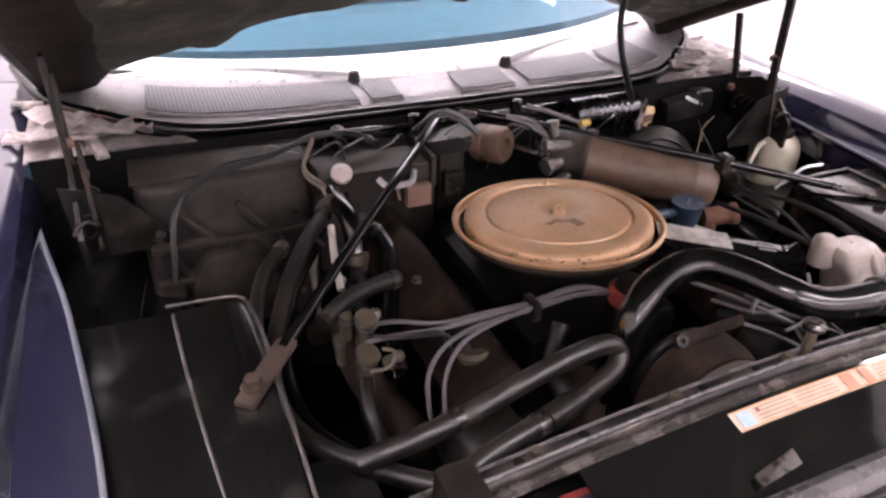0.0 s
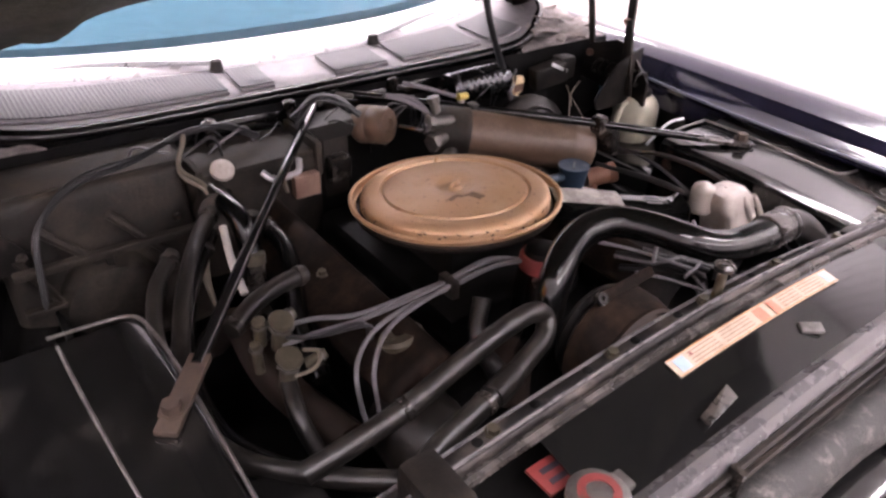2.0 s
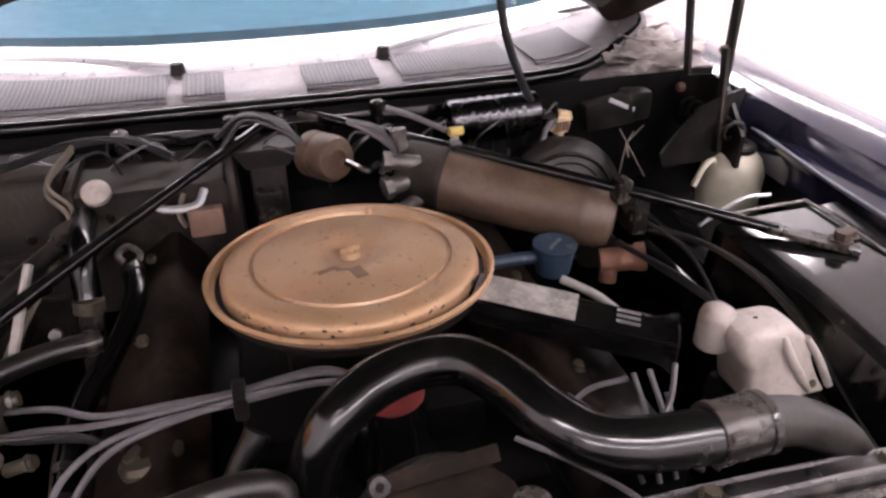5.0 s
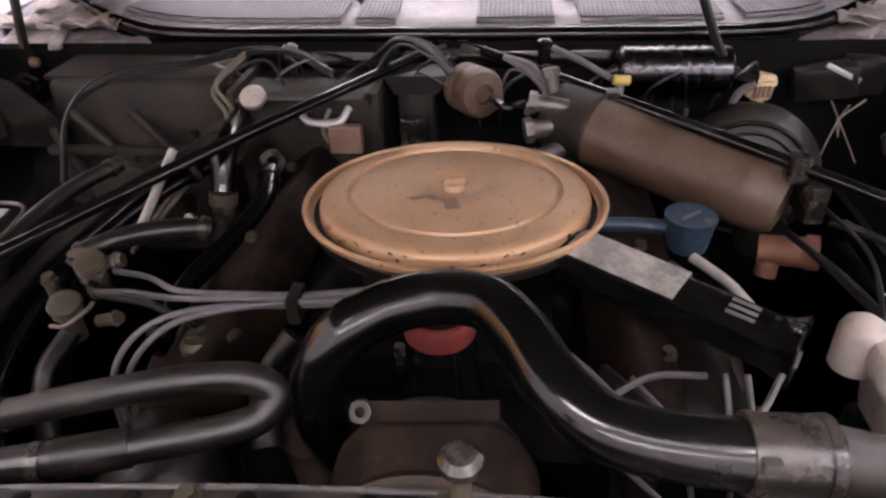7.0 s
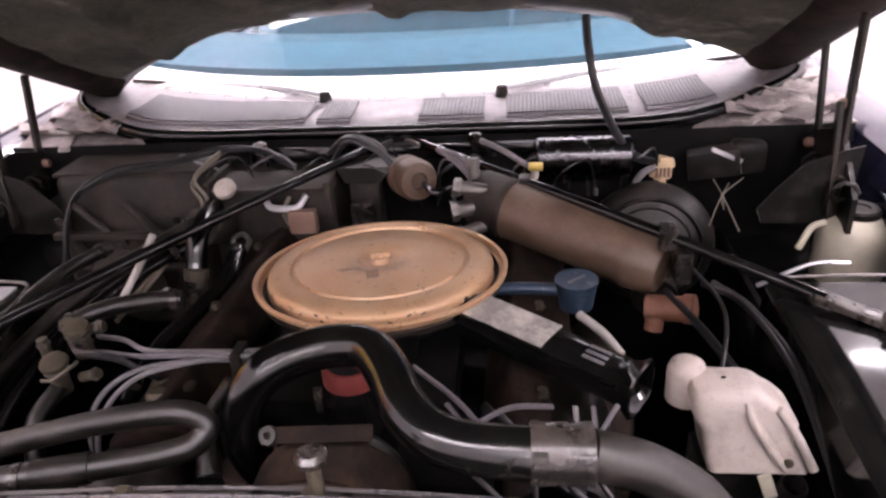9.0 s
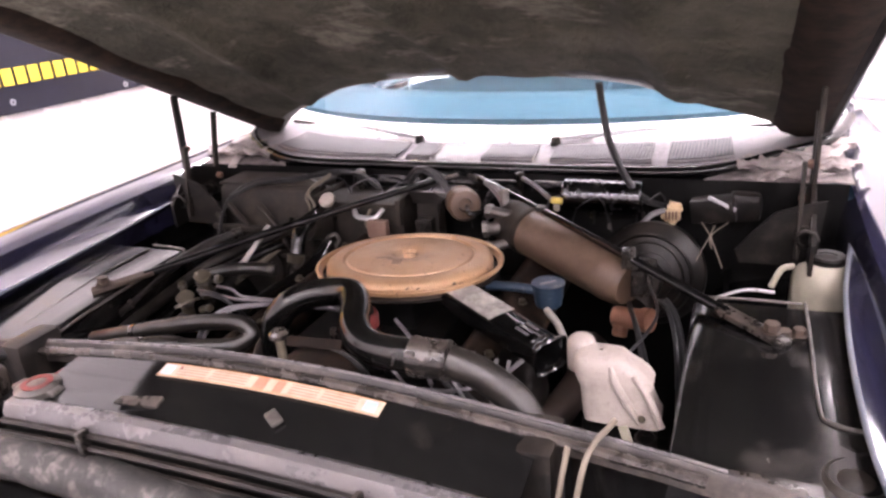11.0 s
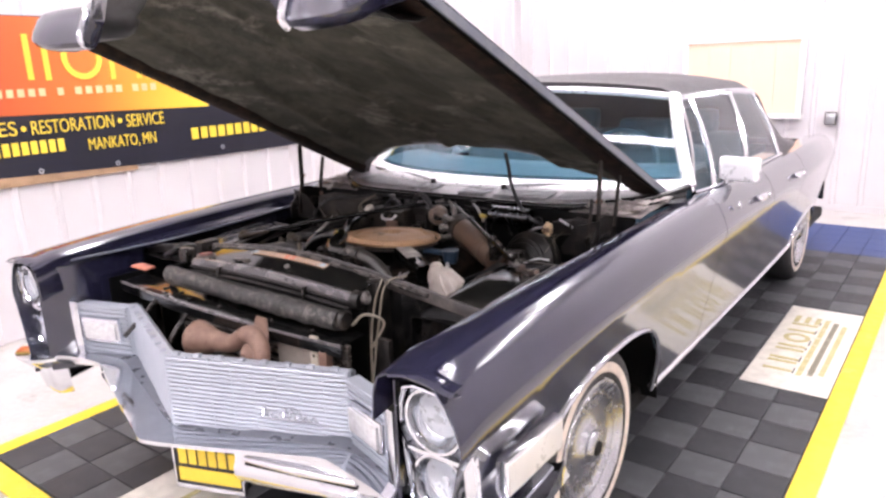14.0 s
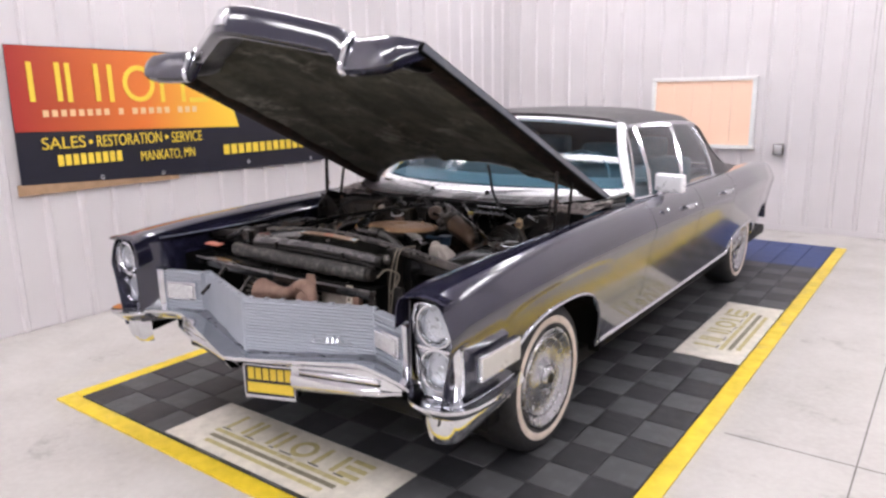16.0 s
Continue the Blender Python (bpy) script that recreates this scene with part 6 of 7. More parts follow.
tagged(part("lead_clip", B(-0.142, -0.128, -0.080, -0.044, 0.840, 0.870, bevel=0.003), BLACKSAT), "black clip holding the plug leads", "clip")
# leads on the other bank
for k, pts in enumerate(([(0.10, -0.11, 0.88), (0.16, -0.16, 0.865), (0.215, -0.235, 0.85)], [(0.33, -0.15, 0.86), (0.30, -0.19, 0.845), (0.25, -0.225, 0.84), (0.20, -0.235, 0.84)], [(0.16, -0.20, 0.86), (0.21, -0.17, 0.87), (0.26, -0.165, 0.87)], [(0.285, -0.14, 0.85), (0.288, -0.18, 0.81), (0.286, -0.22, 0.76)], [(0.305, -0.14, 0.85), (0.308, -0.18, 0.81), (0.306, -0.22, 0.76)], [(0.24, -0.21, 0.845), (0.27, -0.24, 0.835), (0.30, -0.26, 0.82)])):
    w = part("spark_plug_lead", T(pts, 0.0031, seg=8, n=8), GREYWIRE)
    tagged(w, "grey rubber spark plug lead", "cable", "spark plug leads")
for pts in ([(0.12, -0.20, 0.86), (0.17, -0.235, 0.845), (0.22, -0.27, 0.82), (0.25, -0.28, 0.78)], [(0.20, -0.15, 0.85), (0.235, -0.20, 0.835), (0.24, -0.25, 0.81)], [(0.31, -0.17, 0.84), (0.30, -0.215, 0.83), (0.33, -0.25, 0.80)], [(0.14, -0.14, 0.85), (0.18, -0.19, 0.85), (0.26, -0.20, 0.84), (0.32, -0.21, 0.81)]):
    w = part("spark_plug_lead", T(pts, 0.0028, seg=8, n=8), GREYWIRE)
    tagged(w, "grey rubber spark plug lead", "cable", "spark plug leads")

# oil filler, distributor, fan
of = empty("oil_filler", "tan oil filler cap on a dark neck", "oil cap")
part("neck", L([(0.024, 0.70), (0.024, 0.80), (0.028, 0.80)], Matrix.Translation((-0.25, -0.085, 0)), 20), BLACKDEEP, of)
part("cap", L([(0.026, 0.0), (0.032, 0.004), (0.033, 0.018), (0.028, 0.024), (0.012, 0.025), (0.010, 0.022), (0, 0.022)], Matrix.Translation((-0.25, -0.085, 0.80)) @ pose(0, 0, 0, -12, -10, 0), 28), BRASS, of)
ds = empty("distributor", "black domed distributor with a faded red band", "distributor")
m = Matrix.Translation((0.020, -0.096, 0.0))
part("body", L([(0.046, 0.70), (0.046, 0.775), (0.041, 0.79), (0.0375, 0.835), (0.036, 0.852), (0.032, 0.853)], m, 32), BLACKGLOSS, ds)
part("red_band", L([(0.032, 0.850), (0.0355, 0.851), (0.0355, 0.871), (0.033, 0.876), (0.026, 0.877)], m, 32), REDPAINT, ds)
part("rotor_dome", L([(0.029, 0.876), (0.026, 0.885), (0.016, 0.889), (0, 0.890)], m, 32), BLACKDEEP, ds)
part("latch", B(-0.022, -0.012, -0.128, -0.118, 0.822, 0.856, bevel=0.003), GREYDUST, ds)
fn = empty("engine_fan", "dark rusty ribbed fan clutch behind the radiator", "fan")
m = Matrix.Translation((0.012, -0.265, 0.735)) @ pose(0, 0, 0, 90, 0, 0)
part("hub", L([(0, 0.05), (0.03, 0.05), (0.035, 0.03), (0.085, 0.025), (0.09, 0.0), (0.09, -0.03), (0, -0.03)], m, 36), RUSTDARK, fn)
for k in range(5):
    part("clutch_rib", L([(0.04 + 0.01 * k, 0.03), (0.042 + 0.01 * k, 0.036), (0.045 + 0.01 * k, 0.03)], m, 32), FANRUST, fn)
part("pulley", L([(0, 0.0), (0.075, 0.0), (0.08, -0.006), (0.07, -0.014), (0.08, -0.022), (0.075, -0.03), (0, -0.03)], Matrix.Translation((0.012, -0.235, 0.735)) @ pose(0, 0, 0, 90, 0, 0), 36), BLACKSAT, fn)
sh = part("fan_shroud", shell([[(0.012 + r * math.cos(a), y, 0.60 + r * 0.9 * math.sin(a)) for a in np.linspace(-0.3, math.pi + 0.3, 30)] for r, y in ((0.235, -0.285), (0.24, -0.33), (0.30, -0.345), (0.34, -0.35))], 0.003), BLACKSAT)
tagged(sh, "black fan shroud behind the radiator", "fan shroud")
sb = part("strap_bracket", B(-0.004, 0.112, -0.008, 0.008, -0.0015, 0.0015, bevel=0.001, m=Matrix.Translation((-0.030, -0.253, 0.901)) @ pose(0, 0, 0, 50, -3, 1)), RUSTDARK)
sb_eye = part("strap_eye", L([(0.004, 0.003), (0.009, 0.003), (0.010, -0.003), (0.004, -0.003), (0.004, 0.003)], Matrix.Translation((-0.025, -0.2545, 0.9025)) @ pose(0, 0, 0, 50, -3, 1), 16), BLACKSAT, sb)
tagged(sb, "thin dark strap bracket over the fan", "bracket")
bt = empty("hood_stop", "rubber-topped bonnet stop bolt on the support bar", "bolt")
m = Matrix.Translation((0.050, -0.366, 0.926))
part("shank", L([(0.009, 0), (0.0065, 0.006), (0.006, 0.046)], m, 14), BRASS, bt)
part("head", L([(0.006, 0.046), (0.013, 0.050), (0.0135, 0.056), (0.009, 0.060), (0, 0.060)], m, 18), GREYDUST, bt)

# engine block masses
en = empty("engine", "large grimy black engine between the inner fenders", "engine")
part("block", wobble(B(-0.20, 0.20, -0.16, 0.42, 0.45, 0.74, bevel=0.03), 0.008, 14), BLACKDEEP, en)
for s in (-1, 1):
    vc = part("valve_cover", wobble(B(-0.055, 0.055, -0.28, 0.28, -0.035, 0.04, bevel=0.018, seg=3, m=Matrix.Translation((s * 0.235, 0.13, 0.775)) @ pose(0, 0, 0, 0, s * 35, 0)), 0.003, 20), RUSTDARK, en, "grimy rust-brown valve cover")
    for y in (-0.08, 0.12, 0.32):
        part("cover_bolt", hexbolt(bmesh.new(), (s * 0.25, y, 0.818), 0.007, 0.007), BRASS, vc)
    part("exhaust_manifold", T([(s * 0.33, -0.1, 0.68), (s * 0.36, 0.1, 0.67), (s * 0.34, 0.3, 0.64), (s * 0.36, 0.42, 0.52)], 0.03), FANRUST, en)
part("intake_manifold", wobble(B(-0.14, 0.14, -0.08, 0.34, 0.74, 0.80, bevel=0.02), 0.006, 18), BLACKDEEP, en)
part("carburettor", B(-0.08, 0.08, 0.0, 0.18, 0.79, 0.858, bevel=0.015), BLACKDEEP, en)
part("thermostat_housing", T([(-0.09, -0.16, 0.70), (-0.10, -0.165, 0.78)], 0.036), FANRUST, en)
part("bracket_arm", T([(-0.12, -0.12, 0.86), (-0.15, -0.15, 0.82), (-0.14, -0.19, 0.78)], [0.014, 0.012, 0.016], seg=10), BLACKSAT, en)
part("accessory", L([(0, 0.05), (0.05, 0.05), (0.06, 0.035), (0.065, 0.0), (0.06, -0.06), (0, -0.06)], Matrix.Translation((-0.26, -0.18, 0.72)) @ pose(0, 0, 0, 90, 0, 0), 32), BLACKSAT, en)
part("compressor", L([(0, 0.09), (0.06, 0.09), (0.068, 0.08), (0.068, -0.09), (0.05, -0.1), (0, -0.1)], Matrix.Translation((0.27, -0.12, 0.74)) @ pose(0, 0, 0, 90, 0, 0), 32), BLACKSAT, en)

# heater case on the firewall
hc = empty("heater_case", "dusty dark heater and ventilation case on the firewall", "heater case")
bm = box(bmesh.new(), -0.66, -0.36, 0.335, 0.51, 0.64, 0.935, bevel=0.025, seg=3)
for v in bm.verts:
    if v.co.y < 0.4 and v.co.z > 0.85:
        v.co.y += 0.05
part("main_case", wobble(bm, 0.004, 12), BOXDUST, hc)
for a in ((-0.65, -0.37, 0.328, 0.345, 0.832, 0.845), (-0.65, -0.37, 0.328, 0.345, 0.765, 0.775), (-0.52, -0.508, 0.33, 0.345, 0.66, 0.84)):
    part("rib", B(*a, bevel=0.004), BOXDUST, hc)
part("side_case", wobble(B(-0.355, -0.11, 0.37, 0.51, 0.70, 0.905, bevel=0.015), 0.003, 15), BOXDUST, hc)
part("cover_plate", B(-0.34, -0.13, 0.365, 0.50, 0.904, 0.912, bevel=0.002), BOXDUST, hc, "dull metal cover plate")
part("neck", T([(-0.33, 0.36, 0.85), (-0.34, 0.30, 0.87)], 0.035, seg=16), BOXDUST, hc)
part("flange", B(-0.665, -0.355, 0.40, 0.51, 0.93, 0.938, bevel=0.003), BOXDUST, hc)
for x, z in ((-0.63, 0.87), (-0.40, 0.87), (-0.63, 0.70), (-0.40, 0.70), (-0.30, 0.87), (-0.16, 0.74)):
    part("screw", L([(0, 0.004), (0.007, 0.003), (0.008, 0)], Matrix.Translation((x, 0.334 if x < -0.36 else 0.368, z)) @ pose(0, 0, 0, 90, 0, 0), 10), GREYDUST, hc)
for p, q in (((-0.60, 0.345, 0.90), (-0.50, 0.345, 0.79)), ((-0.50, 0.345, 0.90), (-0.42, 0.345, 0.80)), ((-0.64, 0.35, 0.86), (-0.56, 0.338, 0.70))):
    part("diagonal_rib", T([p, q], 0.008, seg=8), BOXDUST, hc)
part("blower_drum", L([(0, 0.03), (0.05, 0.03), (0.075, 0.022), (0.085, 0.0), (0.085, -0.03), (0, -0.03)], Matrix.Translation((-0.52, 0.345, 0.74)) @ pose(0, 0, 0, 90, 0, 0), 32), BOXDUST, hc)
for x in (-0.345, -0.12):
    part("clip_flange", B(x - 0.006, x + 0.006, 0.36, 0.50, 0.86, 0.925, bevel=0.003), BOXDUST, hc)
br = part("resistor_block", B(-0.215, -0.165, 0.352, 0.372, 0.825, 0.868, bevel=0.003), BROWNRUST)
tagged(br, "small rusty brown resistor block on the heater case", "electrical block")
wc = part("dome_plug", L([(0.016, 0), (0.020, 0.006), (0.020, 0.014), (0.012, 0.02), (0, 0.021)], Matrix.Translation((-0.318, 0.355, 0.905)) @ pose(0, 0, 0, 35, 0, 0), 22), WHITEPLASTIC)
tagged(wc, "round white plastic plug on the heater case", "plug")
for x, y in ((-0.277, 0.482), (-0.109, 0.500), (0.138, 0.508)):
    z = 0.928
    s = part("clip_stud", L([(0.010, -0.02), (0.010, 0.012), (0.013, 0.014), (0.013, 0.03), (0.008, 0.034), (0, 0.034)], Matrix.Translation((x, y, z)), 14), GREYDUST)
    tagged(s, "grey plastic clip stud on the firewall", "clip", "firewall clips")

# cruise control servo
sv = empty("vacuum_servo", "brown ribbed vacuum servo canister with a rubber boot", "servo")
m = along((0.005, 0.42, 0.905), (0.055, 0.335, 0.918))
part("can", L([(0, 0.0), (0.034, 0.0), (0.038, 0.006), (0.038, 0.026), (0.035, 0.03), (0.038, 0.034), (0.038, 0.06), (0.033, 0.07), (0.016, 0.072), (0.014, 0.062), (0, 0.06)], m, 36), BROWN, sv)
part("boot", T([(0.052, 0.34, 0.917), (0.075, 0.30, 0.918), (0.10, 0.33, 0.912)], 0.006, seg=8), HOSE, sv)
part("bracket", B(-0.095, -0.04, 0.385, 0.43, 0.78, 0.905, bevel=0.004), BOXDUST, sv, "dusty mounting bracket")
part("bracket_top", prism(bmesh.new(), [(-0.12, 0.40, 0.928), (-0.10, 0.380, 0.906), (-0.035, 0.380, 0.906), (-0.01, 0.40, 0.928)], (0, 0, 0), (0, 0.07, 0)), BLACKSAT, sv)
part("front_pod", B(-0.092, -0.048, 0.36, 0.388, 0.82, 0.872, bevel=0.005), GREYDUST, sv)

# receiver drier
dr = empty("receiver_drier", "long brown coated cylinder lying across the bay", "cylinder")
A, Bp = Vector((0.185, 0.372, 0.878)), Vector((0.455, 0.205, 0.835))
ln = (Bp - A).length
m = along(A, Bp)
part("tank", L([(0, 0.0), (0.04, 0.0), (0.05, 0.006), (0.0505, 0.016), (0.0505, ln - 0.06), (0.0515, ln - 0.056), (0.0515, ln - 0.05), (0.0505, ln - 0.046), (0.048, ln - 0.02), (0.040, ln - 0.004), (0.02, ln), (0, ln)], m, 48), BROWN, dr)
part("head", L([(0, -0.03), (0.046, -0.03), (0.05, -0.024), (0.052, 0.0), (0.052, 0.03), (0.0535, 0.032), (0.0535, 0.044), (0.052, 0.046)], m, 40), BOXDUST, dr, "dusty valve head")
for a, b, r in (((0.18, 0.345, 0.91), (0.135, 0.35, 0.915), 0.012), ((0.175, 0.345, 0.885), (0.13, 0.335, 0.88), 0.014), ((0.18, 0.335, 0.855), (0.14, 0.315, 0.845), 0.012), ((0.16, 0.37, 0.915), (0.155, 0.375, 0.945), 0.010)):
    part("fitting", T([a, b], r, seg=12), ALU, dr)
    part("fitting_nut", L([(0, 0.012), (r * 1.35, 0.012), (r * 1.35, 0), (0, 0)], along(b, Vector(b) * 2 - Vector(a)), 6), ALU, dr)
part("end_strap", B(-0.012, 0.012, -0.03, 0.03, 0.0, 0.05, bevel=0.003, m=Matrix.Translation((0.47, 0.185, 0.835))), GREYDUST, dr)
ov = empty("orange_fitting", "rusty orange valve fitting below the cylinder", "valve")
part("body", T([(0.415, 0.175, 0.782), (0.445, 0.165, 0.786), (0.475, 0.155, 0.79)], 0.020, seg=16), ORANGE, ov)
part("stem", T([(0.43, 0.17, 0.785), (0.425, 0.16, 0.75)], 0.014), ORANGE, ov)
part("collar", T([(0.468, 0.158, 0.789), (0.482, 0.152, 0.792)], 0.023, seg=16), ORANGE, ov)

# blue valve
bv = empty("vacuum_delay_valve", "blue painted round valve with a pipe to the air cleaner", "valve")
m = Matrix.Translation((0.312, 0.095, 0.846))
part("cup", L([(0.018, 0.0), (0.024, 0.004), (0.029, 0.04), (0.031, 0.044), (0.031, 0.048), (0.027, 0.047), (0, 0.047)], m, 32), BLUEPLASTIC, bv)
part("cross_mark", B(-0.016, 0.016, -0.002, 0.002, 0.047, 0.049, m=m @ pose(0, 0, 0, 0, 0, 40)), GREYWIRE, bv)
part("pipe", T([(0.285, 0.098, 0.875), (0.24, 0.10, 0.876), (0.19, 0.10, 0.874)], 0.009, seg=12), BLUEPLASTIC, bv)
part("white_hose", T([(0.315, 0.07, 0.85), (0.345, 0.03, 0.845), (0.365, -0.005, 0.835)], 0.0065, seg=10), WHITEWIRE, bv)

# finned canister
cn = empty("finned_canister", "glossy black ribbed canister below the cowl", "canister")
A, Bp = Vector((0.251, 0.462, 0.926)), Vector((0.422, 0.470, 0.923))
m = along(A, Bp)
ln = (Bp - A).length
prof = [(0, 0), (0.033, 0), (0.0365, 0.004), (0.0365, 0.03)]
for k in range(7):
    z = 0.036 + k * 0.017
    prof += [(0.0355, z), (0.0355, z + 0.004), (0.0368, z + 0.006), (0.0368, z + 0.013)]
prof += [(0.0365, ln - 0.004), (0.033, ln), (0, ln)]
part("can", L(prof, m, 40), CANMETAL, cn)
part("strap", B(-0.012, 0.012, 0.028, 0.05, -0.045, 0.02, bevel=0.003, m=Matrix.Translation((0.34, 0.465, 0.912))), BLACKSAT, cn)
yc = empty("yellow_cap_sensor", "small sensor with a yellow cap beside the canister", "sensor")
part("body", T([(0.248, 0.392, 0.868), (0.249, 0.390, 0.884)], 0.007, seg=12), WHITEPLASTIC, yc)
part("cap", T([(0.238, 0.388, 0.892), (0.262, 0.390, 0.890)], 0.0075, seg=12), YELLOWCAP, yc)
part("hose", T([(0.150, 0.470, 0.915), (0.19, 0.44, 0.905), (0.236, 0.392, 0.892)], 0.005, seg=8), GREYWIRE, yc)

# wiring connector hanging from the bonnet lead
cx = empty("harness_connector", "cream wiring connector on a black lead from the bonnet", "connector")
bm = box(bmesh.new(), 0.480, 0.512, 0.47, 0.495, 0.866, 0.900, bevel=0.005, seg=2)
box(bm, 0.474, 0.486, 0.472, 0.492, 0.872, 0.886, bevel=0.003)
box(bm, 0.490, 0.518, 0.474, 0.490, 0.888, 0.909, bevel=0.005)
box(bm, 0.488, 0.504, 0.474, 0.490, 0.856, 0.870, bevel=0.004)
part("plug", wobble(bm, 0.005, 45), YELLOWTAN, cx)
part("lead", T([(0.345, 0.43, 1.175), (0.352, 0.44, 1.12), (0.368, 0.435, 1.05), (0.41, 0.44, 0.96), (0.445, 0.455, 0.92), (0.48, 0.48, 0.90)], 0.0075, seg=8), BLACKWIRE, cx)
part("tail", T([(0.482, 0.475, 0.892), (0.455, 0.455, 0.885), (0.435, 0.42, 0.865), (0.435, 0.40, 0.83), (0.45, 0.38, 0.79)], 0.0065, seg=8), GREYWIRE, cx)
for k in range(4):
    part("pin", B(0.483 + 0.007 * k, 0.487 + 0.007 * k, 0.466, 0.47, 0.874, 0.892), BROWNRUST, cx)
jb = empty("junction_block", "dark junction block with a silver clip on the firewall", "electrical block")
part("block", wobble(B(-0.045, 0.045, -0.02, 0.02, -0.02, 0.03, bevel=0.005, m=Matrix.Translation((0.57, 0.47, 0.90)) @ pose(0, 0, 0, 0, -10, -10)), 0.003, 20), BLACKSAT, jb)
part("silver_clip", B(-0.03, 0.03, -0.002, 0.002, -0.004, 0.004, bevel=0.001, m=Matrix.Translation((0.585, 0.447, 0.925)) @ pose(0, 0, 0, 0, 25, 0)), SILVER, jb)
part("pillow", wobble(B(0.60, 0.66, 0.46, 0.50, 0.88, 0.94, bevel=0.012), 0.004, 16), BLACKSAT, jb)
wt = empty("wire_tails", "bunch of bare tan wire tails", "wires")
for k, (x, y, z) in enumerate(((0.55, 0.385, 0.905), (0.575, 0.38, 0.90), (0.60, 0.39, 0.905), (0.545, 0.36, 0.83), (0.595, 0.355, 0.82))):
    part("wire", T([(x, y, z), (0.568, 0.385, 0.875), (0.572, 0.38, 0.85)], 0.0012, seg=6, n=5), TANWIRE, wt)

# brake booster and reservoir
bb = empty("brake_booster", "round grimy black brake booster with its master cylinder", "brake booster")
m = Matrix.Translation((0.50, 0.41, 0.775)) @ pose(0, 0, 0, 82, 0, -8) @ Matrix.Diagonal((0.9, 0.9, 1, 1))
part("drum", L([(0, 0.05), (0.04, 0.05), (0.055, 0.042), (0.09, 0.036), (0.118, 0.02), (0.126, 0.012), (0.126, 0.0), (0.118, -0.008), (0.11, -0.06), (0, -0.06)], m, 48), BLACKSAT, bb)
for r in (0.06, 0.082, 0.10):
    part("drum_ridge", L([(r - 0.004, 0.036), (r, 0.046 - r * 0.06), (r + 0.004, 0.034)], m, 40), BLACKSAT, bb)
part("master_cylinder", T([(0.495, 0.36, 0.79), (0.485, 0.27, 0.775), (0.48, 0.22, 0.77)], 0.036, seg=20), BLACKSAT, bb)
part("cylinder_top", B(0.45, 0.515, 0.23, 0.35, 0.80, 0.835, bevel=0.006), GREYDUST, bb)
rv = empty("washer_reservoir", "cream plastic fluid reservoir with a black cap", "reservoir")
m = Matrix.Translation((0.776, 0.345, 0.0))
part("bottle", L([(0, 0.722), (0.046, 0.722), (0.053, 0.728), (0.057, 0.75), (0.0575, 0.812), (0.055, 0.832), (0.047, 0.846), (0.034, 0.853), (0.030, 0.856)], m, 36), CREAMPLASTIC, rv)
part("cap", L([(0.031, 0.852), (0.033, 0.856), (0.033, 0.864), (0.029, 0.868), (0.018, 0.867), (0.016, 0.864), (0, 0.864)], m, 28), BLACKSAT, rv, "dark screw cap")
part("spout", T([(0.722, 0.335, 0.845), (0.70, 0.33, 0.838), (0.685, 0.33, 0.80)], 0.006, seg=10), CREAMPLASTIC, rv)
part("bracket", B(0.71, 0.83, 0.28, 0.41, 0.712, 0.722, bevel=0.003), BLACKSAT, rv)

# white coolant bottle
wb = empty("coolant_bottle", "dirty white moulded plastic coolant bottle by the radiator", "bottle")
def rounded(x0, x1, y0, y1, z, r, skew=0.0):
    """A loop of a moulded bottle: a rectangle with round corners, its far side moved along x by skew."""
    out = []
    for cx_, cy_, a0 in ((x1 - r, y1 - r, 0), (x0 + r, y1 - r, 90), (x0 + r, y0 + r, 180), (x1 - r, y0 + r, 270)):
        for k in range(5):
            a = radians(a0 + 22.5 * k)
            px, py = cx_ + r * math.cos(a), cy_ + r * math.sin(a)
            out.append((px + skew * (py - y0), py, z))
    return out


bm = bmesh.new()
vs = grid(bm, [rounded(0.440, 0.446, -0.132, -0.128, 0.8855, 0.002), rounded(0.424, 0.470, -0.146, -0.116, 0.8850, 0.012), rounded(0.411, 0.482, -0.155, -0.108, 0.8815, 0.016), rounded(0.407, 0.489, -0.160, -0.104, 0.874, 0.018),
               rounded(0.408, 0.503, -0.162, -0.100, 0.862, 0.016), rounded(0.411, 0.516, -0.164, -0.098, 0.850, 0.014), rounded(0.415, 0.519, -0.166, -0.098, 0.843, 0.012), rounded(0.418, 0.510, -0.166, -0.100, 0.838, 0.012),
               rounded(0.421, 0.518, -0.170, -0.102, 0.818, 0.012), rounded(0.425, 0.526, -0.174, -0.104, 0.800, 0.010), rounded(0.428, 0.532, -0.176, -0.106, 0.790, 0.008), rounded(0.434, 0.526, -0.170, -0.114, 0.785, 0.008)], closed=True)
bm.faces.new(vs[-1])
part("tank", wobble(bm, 0.003, 30), WHITEPLASTIC, wb)
part("filler_dome", L([(0.021, -0.04), (0.0215, 0.0), (0.019, 0.008), (0.011, 0.014), (0, 0.015)], Matrix.Translation((0.410, -0.108, 0.878)), 26), WHITEPLASTIC, wb)
part("rib", T([(0.462, -0.158, 0.874), (0.470, -0.166, 0.852), (0.486, -0.170, 0.826), (0.506, -0.176, 0.797)], [0.004, 0.006, 0.006, 0.004], seg=10), WHITEPLASTIC, wb)
part("rib", T([(0.494, -0.160, 0.866), (0.514, -0.166, 0.838), (0.536, -0.174, 0.796)], 0.005, seg=10), WHITEPLASTIC, wb)
